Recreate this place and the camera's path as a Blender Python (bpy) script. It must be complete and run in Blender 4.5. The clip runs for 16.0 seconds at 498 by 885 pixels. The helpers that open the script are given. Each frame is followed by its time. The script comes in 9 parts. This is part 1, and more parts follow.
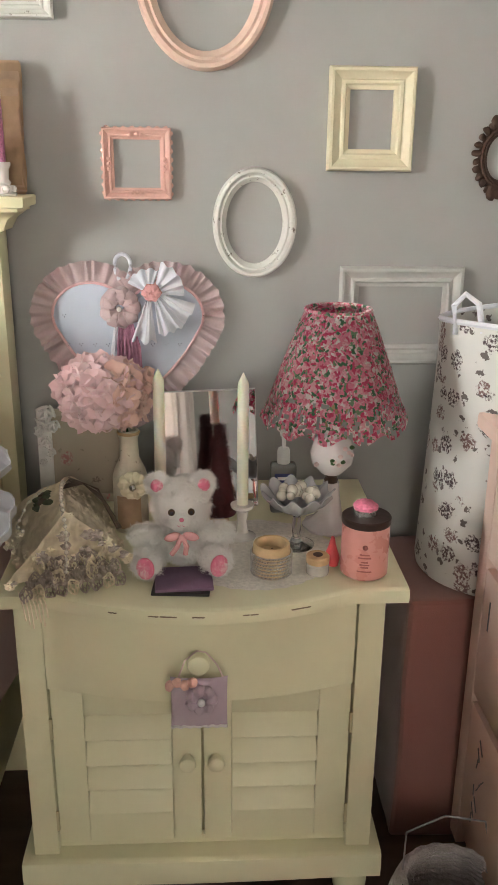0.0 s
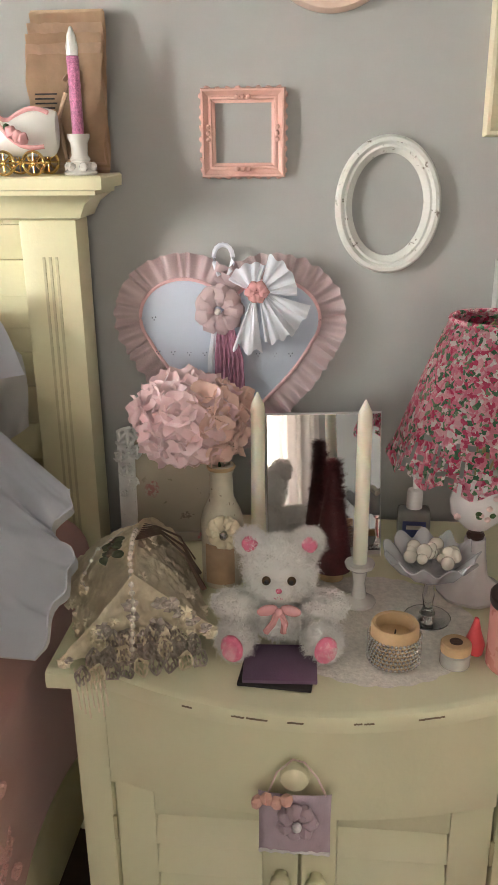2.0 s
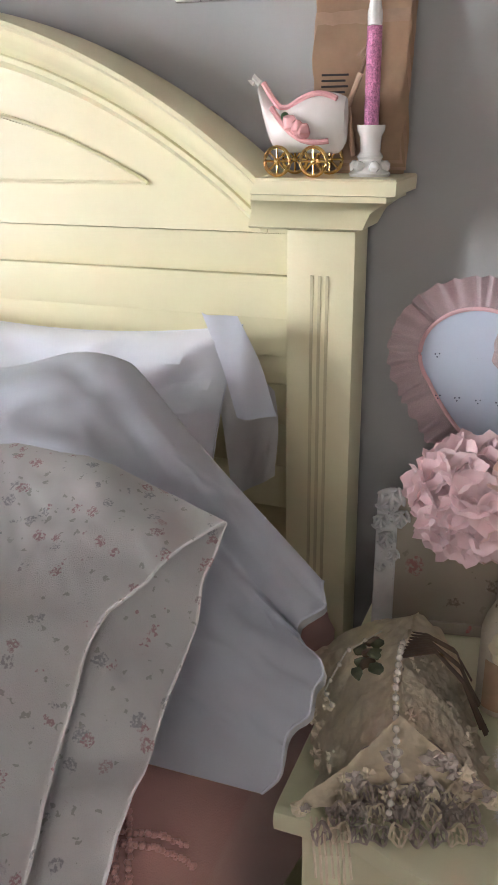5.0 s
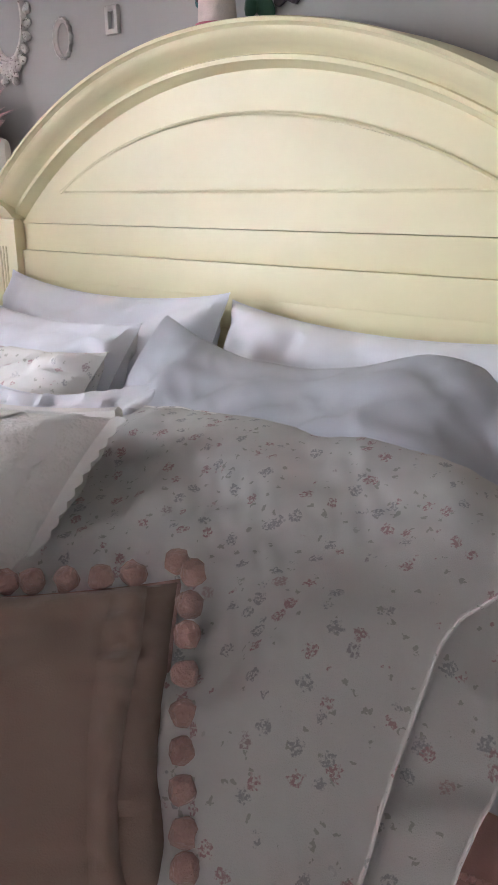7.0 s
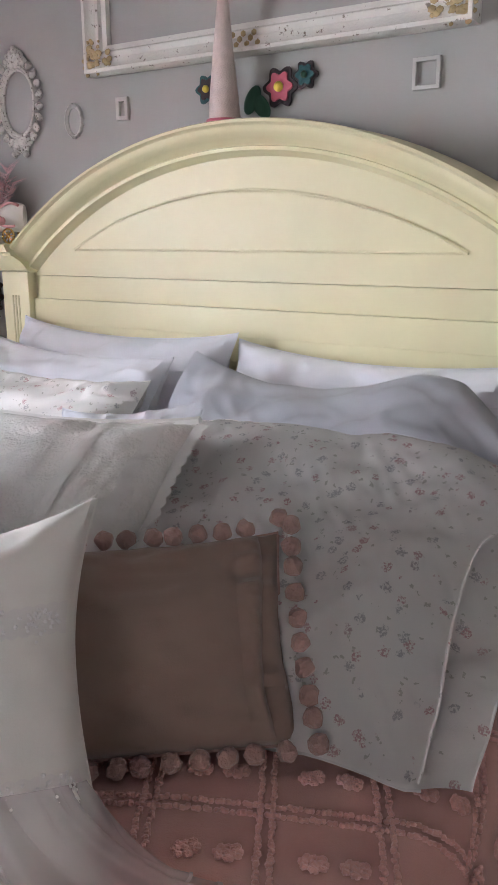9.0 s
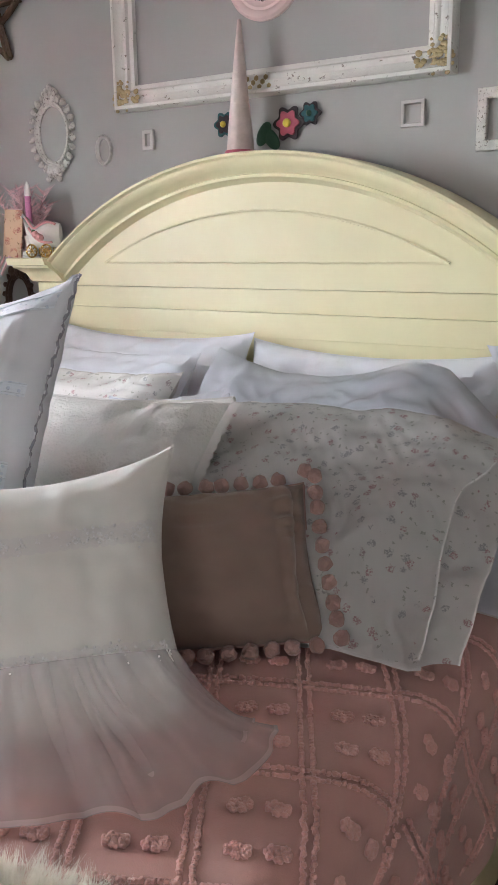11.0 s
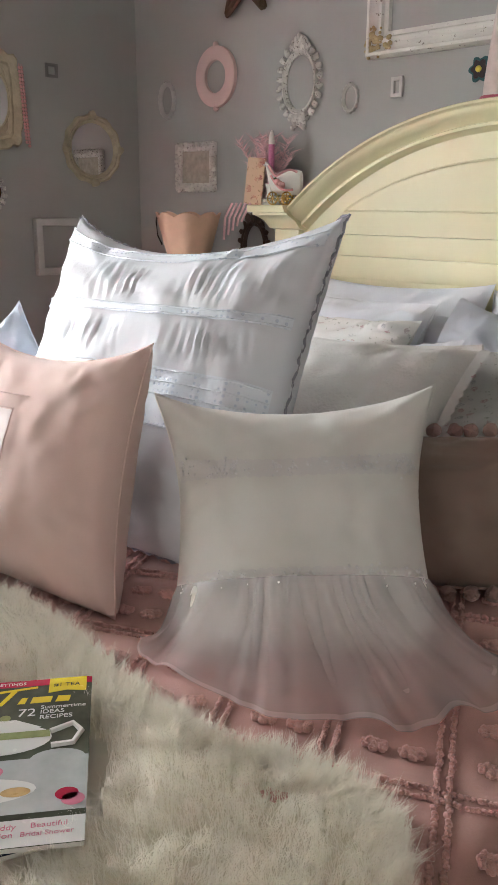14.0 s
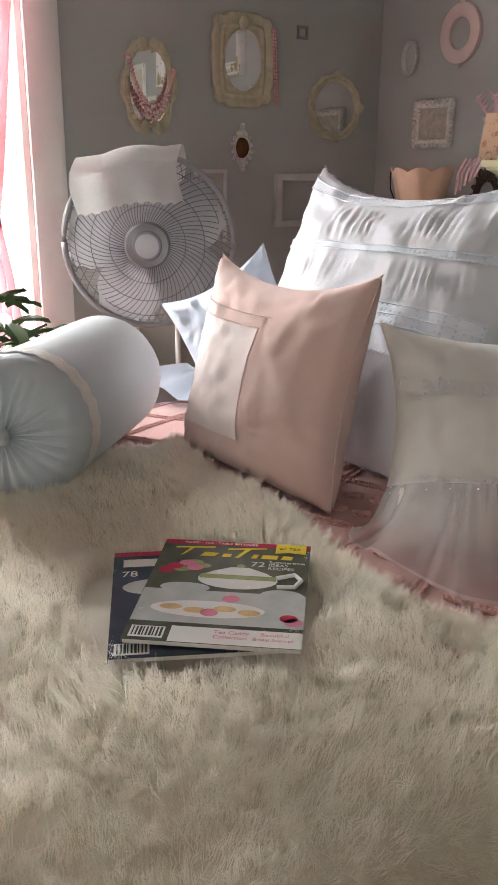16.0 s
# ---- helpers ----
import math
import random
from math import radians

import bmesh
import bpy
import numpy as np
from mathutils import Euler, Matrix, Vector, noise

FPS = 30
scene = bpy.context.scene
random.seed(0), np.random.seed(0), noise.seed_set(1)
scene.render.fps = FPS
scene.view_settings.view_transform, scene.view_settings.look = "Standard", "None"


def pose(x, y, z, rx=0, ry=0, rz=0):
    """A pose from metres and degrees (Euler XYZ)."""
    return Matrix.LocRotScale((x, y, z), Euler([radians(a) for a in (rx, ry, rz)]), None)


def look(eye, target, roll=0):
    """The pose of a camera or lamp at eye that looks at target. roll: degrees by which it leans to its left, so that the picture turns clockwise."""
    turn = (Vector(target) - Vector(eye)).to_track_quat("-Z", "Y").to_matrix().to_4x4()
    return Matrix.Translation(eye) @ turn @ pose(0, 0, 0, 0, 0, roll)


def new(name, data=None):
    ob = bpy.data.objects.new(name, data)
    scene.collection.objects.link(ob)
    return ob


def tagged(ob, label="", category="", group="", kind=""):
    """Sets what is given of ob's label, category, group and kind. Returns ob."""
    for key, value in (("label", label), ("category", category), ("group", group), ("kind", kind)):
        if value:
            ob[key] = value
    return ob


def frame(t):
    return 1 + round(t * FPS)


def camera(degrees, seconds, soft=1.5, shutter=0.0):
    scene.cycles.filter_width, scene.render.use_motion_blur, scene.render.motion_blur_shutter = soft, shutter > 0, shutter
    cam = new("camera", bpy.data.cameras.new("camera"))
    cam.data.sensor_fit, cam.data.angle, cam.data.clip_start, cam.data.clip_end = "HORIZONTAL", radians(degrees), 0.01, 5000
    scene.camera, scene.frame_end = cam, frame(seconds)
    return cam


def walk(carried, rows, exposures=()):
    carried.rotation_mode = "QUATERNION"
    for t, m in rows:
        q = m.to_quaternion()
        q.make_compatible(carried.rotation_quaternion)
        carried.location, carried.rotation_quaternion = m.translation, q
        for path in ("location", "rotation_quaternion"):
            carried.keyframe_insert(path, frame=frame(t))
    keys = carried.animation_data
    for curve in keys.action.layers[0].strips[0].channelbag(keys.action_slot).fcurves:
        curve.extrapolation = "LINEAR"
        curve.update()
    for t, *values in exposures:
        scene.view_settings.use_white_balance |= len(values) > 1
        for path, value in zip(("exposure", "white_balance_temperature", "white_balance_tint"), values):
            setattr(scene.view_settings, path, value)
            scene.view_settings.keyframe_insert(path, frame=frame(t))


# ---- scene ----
cam = camera(32.9, 16.0)
PATH = [
    (0, (1.197, -1.837, 1.446), (1.297, 0.054, 0.801), 0.6),
    (0.5, (1.181, -1.805, 1.451), (1.158, 0.083, 0.791), 0.4),
    (1, (1.192, -1.684, 1.452), (1.076, 0.198, 0.784), 0.0),
    (1.5, (1.214, -1.558, 1.441), (1.047, 0.318, 0.767), -0.3),
    (2, (1.222, -1.494, 1.428), (1.02, 0.372, 0.738), -0.7),
    (2.5, (1.221, -1.448, 1.406), (1.027, 0.4, 0.668), -1.1),
    (3, (1.207, -1.389, 1.39), (1.042, 0.44, 0.596), -0.3),
    (3.5, (1.168, -1.328, 1.4), (0.966, 0.494, 0.6), 0.5),
    (4, (1.14, -1.272, 1.408), (0.791, 0.542, 0.642), -0.2),
    (4.5, (1.107, -1.251, 1.414), (0.604, 0.549, 0.704), -0.5),
    (5, (1.078, -1.218, 1.444), (0.386, 0.512, 0.718), -0.8),
    (5.2, (1.071, -1.208, 1.437), (0.295, 0.5, 0.744), -0.8),
    (7.3, (0.967, -1.257, 1.368), (-0.302, 0.172, 0.781), -1.2),
    (7.5, (0.954, -1.306, 1.369), (-0.317, 0.124, 0.786), -1.4),
    (8, (0.935, -1.45, 1.381), (-0.272, 0.036, 0.802), -1.8),
    (8.5, (0.962, -1.536, 1.395), (-0.165, 0.026, 0.856), -0.9),
    (8.7, (0.984, -1.573, 1.399), (-0.113, 0.017, 0.88), -0.5),
    (10.8, (1.1, -1.929, 1.404), (0.075, -0.271, 0.957), -0.6),
    (11, (1.109, -1.932, 1.401), (0.069, -0.287, 0.941), -0.7),
    (11.5, (1.095, -1.923, 1.404), (-0.028, -0.339, 0.922), -0.6),
    (11.7, (1.089, -1.928, 1.403), (-0.077, -0.377, 0.92), -0.6),
    (12, (1.076, -1.943, 1.402), (-0.134, -0.425, 0.919), -0.5),
    (12.5, (1.066, -1.971, 1.397), (-0.194, -0.496, 0.909), -0.5),
    (13, (1.056, -1.995, 1.392), (-0.239, -0.555, 0.891), -0.2),
    (13.5, (1.056, -2.015, 1.384), (-0.273, -0.614, 0.863), 0.0),
    (14, (1.054, -2.04, 1.375), (-0.309, -0.684, 0.827), 0.3),
    (14.5, (1.06, -2.056, 1.367), (-0.367, -0.775, 0.797), 0.5),
    (15, (1.087, -2.078, 1.362), (-0.424, -0.907, 0.773), 0.7),
    (15.5, (1.138, -2.116, 1.354), (-0.445, -1.055, 0.745), 0.6),
    (16, (1.197, -2.169, 1.351), (-0.447, -1.22, 0.723), 0.5),
]
walk(cam, [(t, look(eye, target, roll)) for t, eye, target, roll in PATH],
     exposures=((0.0, 1.28, 6750, 9), (3.5, 1.26, 6600, 9), (5.0, 1.00, 6150, 15), (7.5, 0.55, 6050, 17), (8.5, 0.51, 6050, 17), (11.0, 0.62, 6100, 12), (12.5, 0.53, 6150, 10), (14.5, 0.38, 6500, 11), (16.0, 0.18, 6600, 13)))


# ---- light ----
world = bpy.data.worlds.new("sky")
scene.world = world
world.use_nodes = True
wn = world.node_tree.nodes
sky = wn.new("ShaderNodeTexSky")
sky.sky_type = 'NISHITA'
sky.sun_disc = False
sky.sun_elevation, sky.sun_rotation = radians(48), radians(-70)
world.node_tree.links.new(sky.outputs[0], wn["Background"].inputs[0])
wn["Background"].inputs[1].default_value = 0.12
sun = new("sun", bpy.data.lights.new("sun", "SUN"))
sun.data.energy, sun.data.angle, sun.data.color = 2.0, radians(0.5), (1.0, 0.95, 0.88)
sun.matrix_world = look((3.0, 1.5, 5.0), (0, 0, 0))


def window_light(name, m, w, h, power, color):
    lamp = new(name, bpy.data.lights.new(name, "AREA"))
    lamp.data.shape, lamp.data.size, lamp.data.size_y = "RECTANGLE", w, h
    lamp.data.energy, lamp.data.color = power, color
    lamp.matrix_world = m
    return lamp


window_light("side_window_daylight", look((-1.98, -1.85, 1.45), (0, -1.85, 1.40)), 1.15, 1.35, 235, (0.89, 0.935, 0.91))
window_light("rear_window_daylight", look((1.30, -4.14, 1.50), (1.30, 0, 1.40)), 1.3, 1.35, 16, (0.97, 0.96, 0.87))


# ---- materials ----
def rgb(c):
    return (c[0], c[1], c[2], 1.0)


class Nodes:
    """A small helper that wires up one material."""

    def __init__(self, name):
        self.m = bpy.data.materials.new(name)
        self.m.use_nodes = True
        self.n, self.l = self.m.node_tree.nodes, self.m.node_tree.links
        self.b = self.n["Principled BSDF"]
        self.co = self.n.new("ShaderNodeTexCoord").outputs["Object"]

    def put(self, socket, value):
        if hasattr(value, "is_output"):
            self.l.new(value, socket)
        else:
            socket.default_value = value

    def noise(self, scale, detail=3.0, rough=0.55, vec=None, stretch=None):
        v = vec or self.co
        if stretch:
            mp = self.n.new("ShaderNodeMapping")
            self.l.new(v, mp.inputs[0])
            mp.inputs["Scale"].default_value = stretch
            v = mp.outputs[0]
        t = self.n.new("ShaderNodeTexNoise")
        self.l.new(v, t.inputs["Vector"])
        t.inputs["Scale"].default_value, t.inputs["Detail"].default_value, t.inputs["Roughness"].default_value = scale, detail, rough
        return t.outputs["Fac"]

    def voronoi(self, scale, vec=None, feature="F1", rand=1.0):
        t = self.n.new("ShaderNodeTexVoronoi")
        t.feature = feature
        self.l.new(vec or self.co, t.inputs["Vector"])
        t.inputs["Scale"].default_value, t.inputs["Randomness"].default_value = scale, rand
        return t

    def ramp(self, fac, lo, hi, a=(0, 0, 0), b=(1, 1, 1)):
        r = self.n.new("ShaderNodeValToRGB")
        self.l.new(fac, r.inputs[0])
        e = r.color_ramp.elements
        e[0].position, e[0].color, e[1].position, e[1].color = lo, rgb(a), hi, rgb(b)
        return r.outputs[0]

    def mix(self, fac, a, b, mode="MIX"):
        x = self.n.new("ShaderNodeMix")
        x.data_type, x.blend_type = "RGBA", mode
        self.put(x.inputs[0], fac)
        self.put(x.inputs[6], a if hasattr(a, "is_output") else rgb(a))
        self.put(x.inputs[7], b if hasattr(b, "is_output") else rgb(b))
        return x.outputs[2]

    def math(self, op, a, b=0.0):
        x = self.n.new("ShaderNodeMath")
        x.operation = op
        self.put(x.inputs[0], a)
        self.put(x.inputs[1], b)
        return x.outputs[0]

    def bump(self, height, strength, dist=0.002):
        u = self.n.new("ShaderNodeBump")
        u.inputs["Strength"].default_value, u.inputs["Distance"].default_value = strength, dist
        self.l.new(height, u.inputs["Height"])
        self.l.new(u.outputs[0], self.b.inputs["Normal"])

    def done(self, color, rough=0.6, metal=0.0, **more):
        self.put(self.b.inputs["Base Color"], color if hasattr(color, "is_output") else rgb(color))
        self.put(self.b.inputs["Roughness"], rough)
        self.b.inputs["Metallic"].default_value = metal
        for k, v in more.items():
            self.b.inputs[k.replace("_", " ")].default_value = v
        return self.m


def mat(name, col, rough=0.6, var=0.12, scale=6.0, bump=0.25, bscale=90.0, metal=0.0, wear_shade=None, wear_shade_at=0.66, stretch=None, **more):
    """Paint, glaze, wood or cloth: colour drifting at two scales, fine relief, and patches of wear or painted shade if
    asked.
    """
    k = Nodes(name)
    lo = tuple(c * (1 - var) for c in col)
    hi = tuple(min(1.0, c * (1 + var * 0.5)) for c in col)
    c = k.mix(k.ramp(k.noise(scale, 4, stretch=stretch), 0.3, 0.7), lo, hi)
    c = k.mix(0.25, c, k.mix(k.noise(bscale * 0.6, 2, stretch=stretch), lo, hi))
    if wear_shade:
        c = k.mix(k.ramp(k.noise(scale * 4, 6, 0.7), wear_shade_at, wear_shade_at + 0.05), c, wear_shade)
    k.bump(k.noise(bscale, 3, stretch=stretch), bump, 0.002)
    return k.done(c, k.ramp(k.noise(scale * 3, 3), 0.2, 0.8, (rough * 0.85,) * 3, (min(1, rough * 1.15),) * 3), metal, **more)


def cloth(name, col, weave=900.0, var=0.10, rough=0.9, bump=0.25, sheen=0.3, creases=14.0):
    """Woven cloth: fine threads, soft creases, a little fuzz."""
    k = Nodes(name)
    lo = tuple(c * (1 - var) for c in col)
    c = k.mix(k.ramp(k.noise(5, 4), 0.3, 0.7), lo, col)
    c = k.mix(0.3, c, k.mix(k.noise(weave * 0.4, 2), lo, col))
    h = k.math("ADD", k.math("MULTIPLY", k.noise(weave, 2), 0.35), k.math("MULTIPLY", k.noise(creases, 3, 0.6), 1.0))
    k.bump(h, bump, 0.006)
    return k.done(c, rough, 0.0, Sheen_Weight=sheen, Sheen_Roughness=0.5)


def printed(name, ground, colours, scale, size, petal=38.0, weave=900.0, rough=0.85, leaf=(0.35, 0.40, 0.33), bump=0.2):
    """Cloth printed with small scattered posies: blossoms with a ragged rim, and leaves beside them."""
    k = Nodes(name)
    warp = k.n.new("ShaderNodeTexNoise")
    k.l.new(k.co, warp.inputs["Vector"])
    warp.inputs["Scale"].default_value = petal * scale * 0.12
    add = k.n.new("ShaderNodeVectorMath")
    add.operation = "MULTIPLY_ADD"
    k.l.new(warp.outputs["Color"], add.inputs[0])
    add.inputs[1].default_value = (0.5 / scale,) * 3
    k.l.new(k.co, add.inputs[2])
    vo = k.voronoi(scale, add.outputs[0])
    rim = k.ramp(vo.outputs["Distance"], size * 0.85, size, (1, 1, 1), (0, 0, 0))
    sep = k.n.new("ShaderNodeSeparateColor")
    k.l.new(vo.outputs["Color"], sep.inputs[0])
    pick = k.ramp(sep.outputs[0], 0.45, 0.55, colours[0], colours[1])
    some = k.ramp(sep.outputs[1], 0.18, 0.22)
    v2 = k.voronoi(scale * 1.9, add.outputs[0])
    rim2 = k.ramp(v2.outputs["Distance"], size * 0.62, size * 0.75, (1, 1, 1), (0, 0, 0))
    sep2 = k.n.new("ShaderNodeSeparateColor")
    k.l.new(v2.outputs["Color"], sep2.inputs[0])
    some2 = k.ramp(sep2.outputs[1], 0.5, 0.55)
    c = k.mix(k.ramp(k.noise(6, 3), 0.3, 0.7), tuple(0.92 * g for g in ground), ground)
    c = k.mix(k.math("MULTIPLY", rim2, some2), c, leaf)
    inner = k.mix(k.ramp(k.noise(scale * 9, 2), 0.45, 0.6), pick, tuple(min(1, g * 0.9 + 0.05) for g in ground))
    c = k.mix(k.math("MULTIPLY", rim, some), c, inner)
    k.bump(k.math("ADD", k.math("MULTIPLY", k.noise(weave, 2), 0.3), k.noise(14, 3)), bump, 0.006)
    return k.done(c, rough, 0.0, Sheen_Weight=0.2)


M_WALL = mat("grey_wall_paint", (0.41, 0.405, 0.395), 0.75, 0.06, 1.6, 0.12, 260)
M_CEIL = mat("ceiling_paint", (0.78, 0.77, 0.75), 0.85, 0.05, 2, 0.15, 200)
M_FLOOR = mat("floor_wood", (0.10, 0.055, 0.035), 0.45, 0.35, 3, 0.2, 60, stretch=(1, 9, 1))
M_TRIM = mat("white_trim_paint", (0.74, 0.73, 0.72), 0.5, 0.06, 5, 0.12, 120)
M_YELLOW = mat("pale_yellow_paint", (0.80, 0.742, 0.49), 0.42, 0.06, 5, 0.12, 140)
M_CREAM = mat("cream_worn_paint", (0.79, 0.765, 0.54), 0.48, 0.07, 5, 0.18, 140)
M_WORN = mat("bare_worn_wood", (0.20, 0.15, 0.09), 0.7, 0.3, 20, 0.4, 120)
# deeper yellow that puts groove and gap shade into the colour; hinges share it
M_GROOVE = mat("groove_shade_hinge_tan", (0.62, 0.56, 0.34), 0.6, 0.15, 10, 0.3, 120)
M_WHITE = cloth("white_cotton", (0.83, 0.845, 0.92), creases=16)
M_WHITE2 = cloth("white_linen", (0.82, 0.80, 0.79), creases=11, bump=0.4)
M_LACE = cloth("white_matelasse", (0.82, 0.80, 0.78), weave=160, creases=40, bump=0.6)
M_PINK = cloth("blush_cotton", (0.80, 0.58, 0.53), creases=12)
M_HEM = cloth("rose_stitching", (0.72, 0.50, 0.46), weave=400, creases=60)
M_PINKLT = cloth("pale_blush_voile", (0.86, 0.74, 0.72), creases=12)
M_TAUPE = cloth("dusty_rose_twill", (0.25, 0.175, 0.14), weave=600, creases=8)
M_POM = cloth("dusty_pink_wool", (0.44, 0.27, 0.24), weave=300, creases=200, bump=0.8)
M_COVER = cloth("pink_coverlet_cotton", (0.55, 0.30, 0.265), weave=500, creases=18, bump=0.4)
M_CHEN = cloth("pink_chenille", (0.76, 0.42, 0.38), weave=400, creases=260, bump=0.9)
M_FLORAL = printed("floral_cotton", (0.88, 0.86, 0.85), ((0.60, 0.40, 0.42), (0.52, 0.51, 0.53)), 42, 0.31, leaf=(0.58, 0.57, 0.54), bump=0.5)
M_BLUE = cloth("pale_blue_cotton", (0.58, 0.66, 0.74), creases=14)
k = Nodes("blue_eyelet_cotton")
vo = k.voronoi(95, rand=0.15)
hole = k.ramp(vo.outputs["Distance"], 0.20, 0.30, (1, 1, 1), (0, 0, 0))
c = k.mix(k.ramp(k.noise(7, 4), 0.3, 0.7), (0.70, 0.75, 0.84), (0.78, 0.81, 0.87))
k.bump(k.math("SUBTRACT", k.noise(120, 3), hole), 0.5, 0.003)
M_BLUEDK = k.done(k.mix(k.math("MULTIPLY", hole, 0.55), c, (0.50, 0.57, 0.72)), 0.9, 0.0, Sheen_Weight=0.3)
M_BLUEFAB = cloth("pale_blue_cotton_lawn", (0.60, 0.68, 0.80), weave=300, creases=30, bump=0.4)
M_GREYPIPE = cloth("grey_rick_rack", (0.34, 0.34, 0.40), weave=300, creases=200)
M_FURBASE = cloth("cream_fur_backing", (0.92, 0.87, 0.76), creases=40)
k = Nodes("cream_faux_fur")
tr = k.n.new("ShaderNodeBsdfTranslucent")
tr.inputs[0].default_value = (0.99, 0.965, 0.90, 1)
mx = k.n.new("ShaderNodeMixShader")
mx.inputs[0].default_value = 0.58
k.done(k.mix(k.ramp(k.noise(14, 3), 0.3, 0.7), (0.98, 0.935, 0.83), (1.0, 0.965, 0.885)), 0.7, 0.0, Sheen_Weight=0.6, Sheen_Roughness=0.4)
k.l.new(k.b.outputs[0], mx.inputs[1])
k.l.new(tr.outputs[0], mx.inputs[2])
k.l.new(mx.outputs[0], k.n["Material Output"].inputs[0])
M_FUR = k.m
M_DARK = mat("dark_void", (0.03, 0.025, 0.025), 0.8, 0.2, 6, 0.1, 60)


# ---- mesh helpers ----
def part(name, bm, material, parent=None, label="", smooth=True):
    me = bpy.data.meshes.new(name)
    bm.to_mesh(me)
    bm.free()
    if smooth:
        me.polygons.foreach_set("use_smooth", [True] * len(me.polygons))
        me.set_sharp_from_angle(angle=radians(38))
    me.materials.append(material)
    ob = new(name, me)
    ob.parent = parent
    if label:
        ob["label"] = label
    return ob


def thing(name, label, category, at=None, group="", kind=""):
    ob = new(name)
    ob.empty_display_size = 0.05
    ob.matrix_world = at or Matrix.Identity(4)
    return tagged(ob, label, category, group, kind)


def box(bm, x0, x1, y0, y1, z0, z1, bevel=0.0, seg=2):
    v = [bm.verts.new((x, y, z)) for z in (z0, z1) for y in (y0, y1) for x in (x0, x1)]
    fs = [bm.faces.new([v[i] for i in q]) for q in ((0, 2, 3, 1), (4, 5, 7, 6), (0, 1, 5, 4), (2, 6, 7, 3), (0, 4, 6, 2), (1, 3, 7, 5))]
    if bevel:
        es = list({e for f in fs for e in f.edges})
        bmesh.ops.bevel(bm, geom=es, offset=bevel, segments=seg, affect="EDGES", profile=0.6)
    return bm


def boxed(x0, x1, y0, y1, z0, z1, bevel=0.0, seg=2):
    return box(bmesh.new(), x0, x1, y0, y1, z0, z1, bevel, seg)


def lathe(profile, n=28, cx=0.0, cy=0.0, bm=None, wobble=None):
    """Turns a list of (radius, height) about an upright axis."""
    bm = bm or bmesh.new()
    rings = []
    for r, z in profile:
        ring = []
        for i in range(n):
            a = 2 * math.pi * i / n
            rr, zz = (r, z) if wobble is None else wobble(r, z, a)
            ring.append(bm.verts.new((cx + rr * math.cos(a), cy + rr * math.sin(a), zz)))
        rings.append(ring)
    for a, b in zip(rings, rings[1:]):
        for i in range(n):
            bm.faces.new((a[i], a[(i + 1) % n], b[(i + 1) % n], b[i]))
    for ring, flip in ((rings[0], True), (rings[-1], False)):
        if profile[0 if flip else -1][0] > 1e-4:
            bm.faces.new(list(reversed(ring)) if flip else ring)
    return bm


def sweep(path, profile, closed=False, up=(0, 0, 1), bm=None, frames=None):
    """Sweeps a closed 2D profile (across, up) along a path."""
    bm = bm or bmesh.new()
    pts = [Vector(p) for p in path]
    n = len(pts)
    rings = []
    for i, p in enumerate(pts):
        a = pts[(i - 1) % n] if closed or i else p
        b = pts[(i + 1) % n] if closed or i < n - 1 else p
        t = (b - a).normalized()
        u0 = Vector(up)
        s = t.cross(u0)
        if s.length < 1e-4:
            s = t.cross(Vector((1, 0, 0)))
        s.normalize()
        u = s.cross(t)
        rings.append([bm.verts.new(p + s * x + u * y) for x, y in profile])
    m = len(profile)
    rng = range(n) if closed else range(n - 1)
    for i in rng:
        r, q = rings[i], rings[(i + 1) % n]
        for j in range(m):
            bm.faces.new((r[j], r[(j + 1) % m], q[(j + 1) % m], q[j]))
    if not closed:
        bm.faces.new(list(reversed(rings[0])))
        bm.faces.new(rings[-1])
    bmesh.ops.recalc_face_normals(bm, faces=bm.faces)
    return bm


def circle(r, n=8):
    return [(r * math.cos(2 * math.pi * i / n), r * math.sin(2 * math.pi * i / n)) for i in range(n)]


def tube(path, r, n=8, closed=False, bm=None):
    return sweep(path, circle(r, n), closed, (0.013, 0.02, 1), bm)


def ball(bm, c, r, u=10, v=7, sz=1.0):
    m = Matrix.Translation(c) @ Matrix.Diagonal((r, r, r * sz, 1))
    bmesh.ops.create_uvsphere(bm, u_segments=u, v_segments=v, radius=1.0, matrix=m)
    return bm


def rough_up(bm, amount, scale, seed=0.0):
    for v in bm.verts:
        v.co += Vector((noise.noise(v.co * scale + Vector((seed, 0, 0))), noise.noise(v.co * scale + Vector((0, seed + 7, 0))),
                        noise.noise(v.co * scale + Vector((0, 0, seed + 13))))) * amount
    return bm


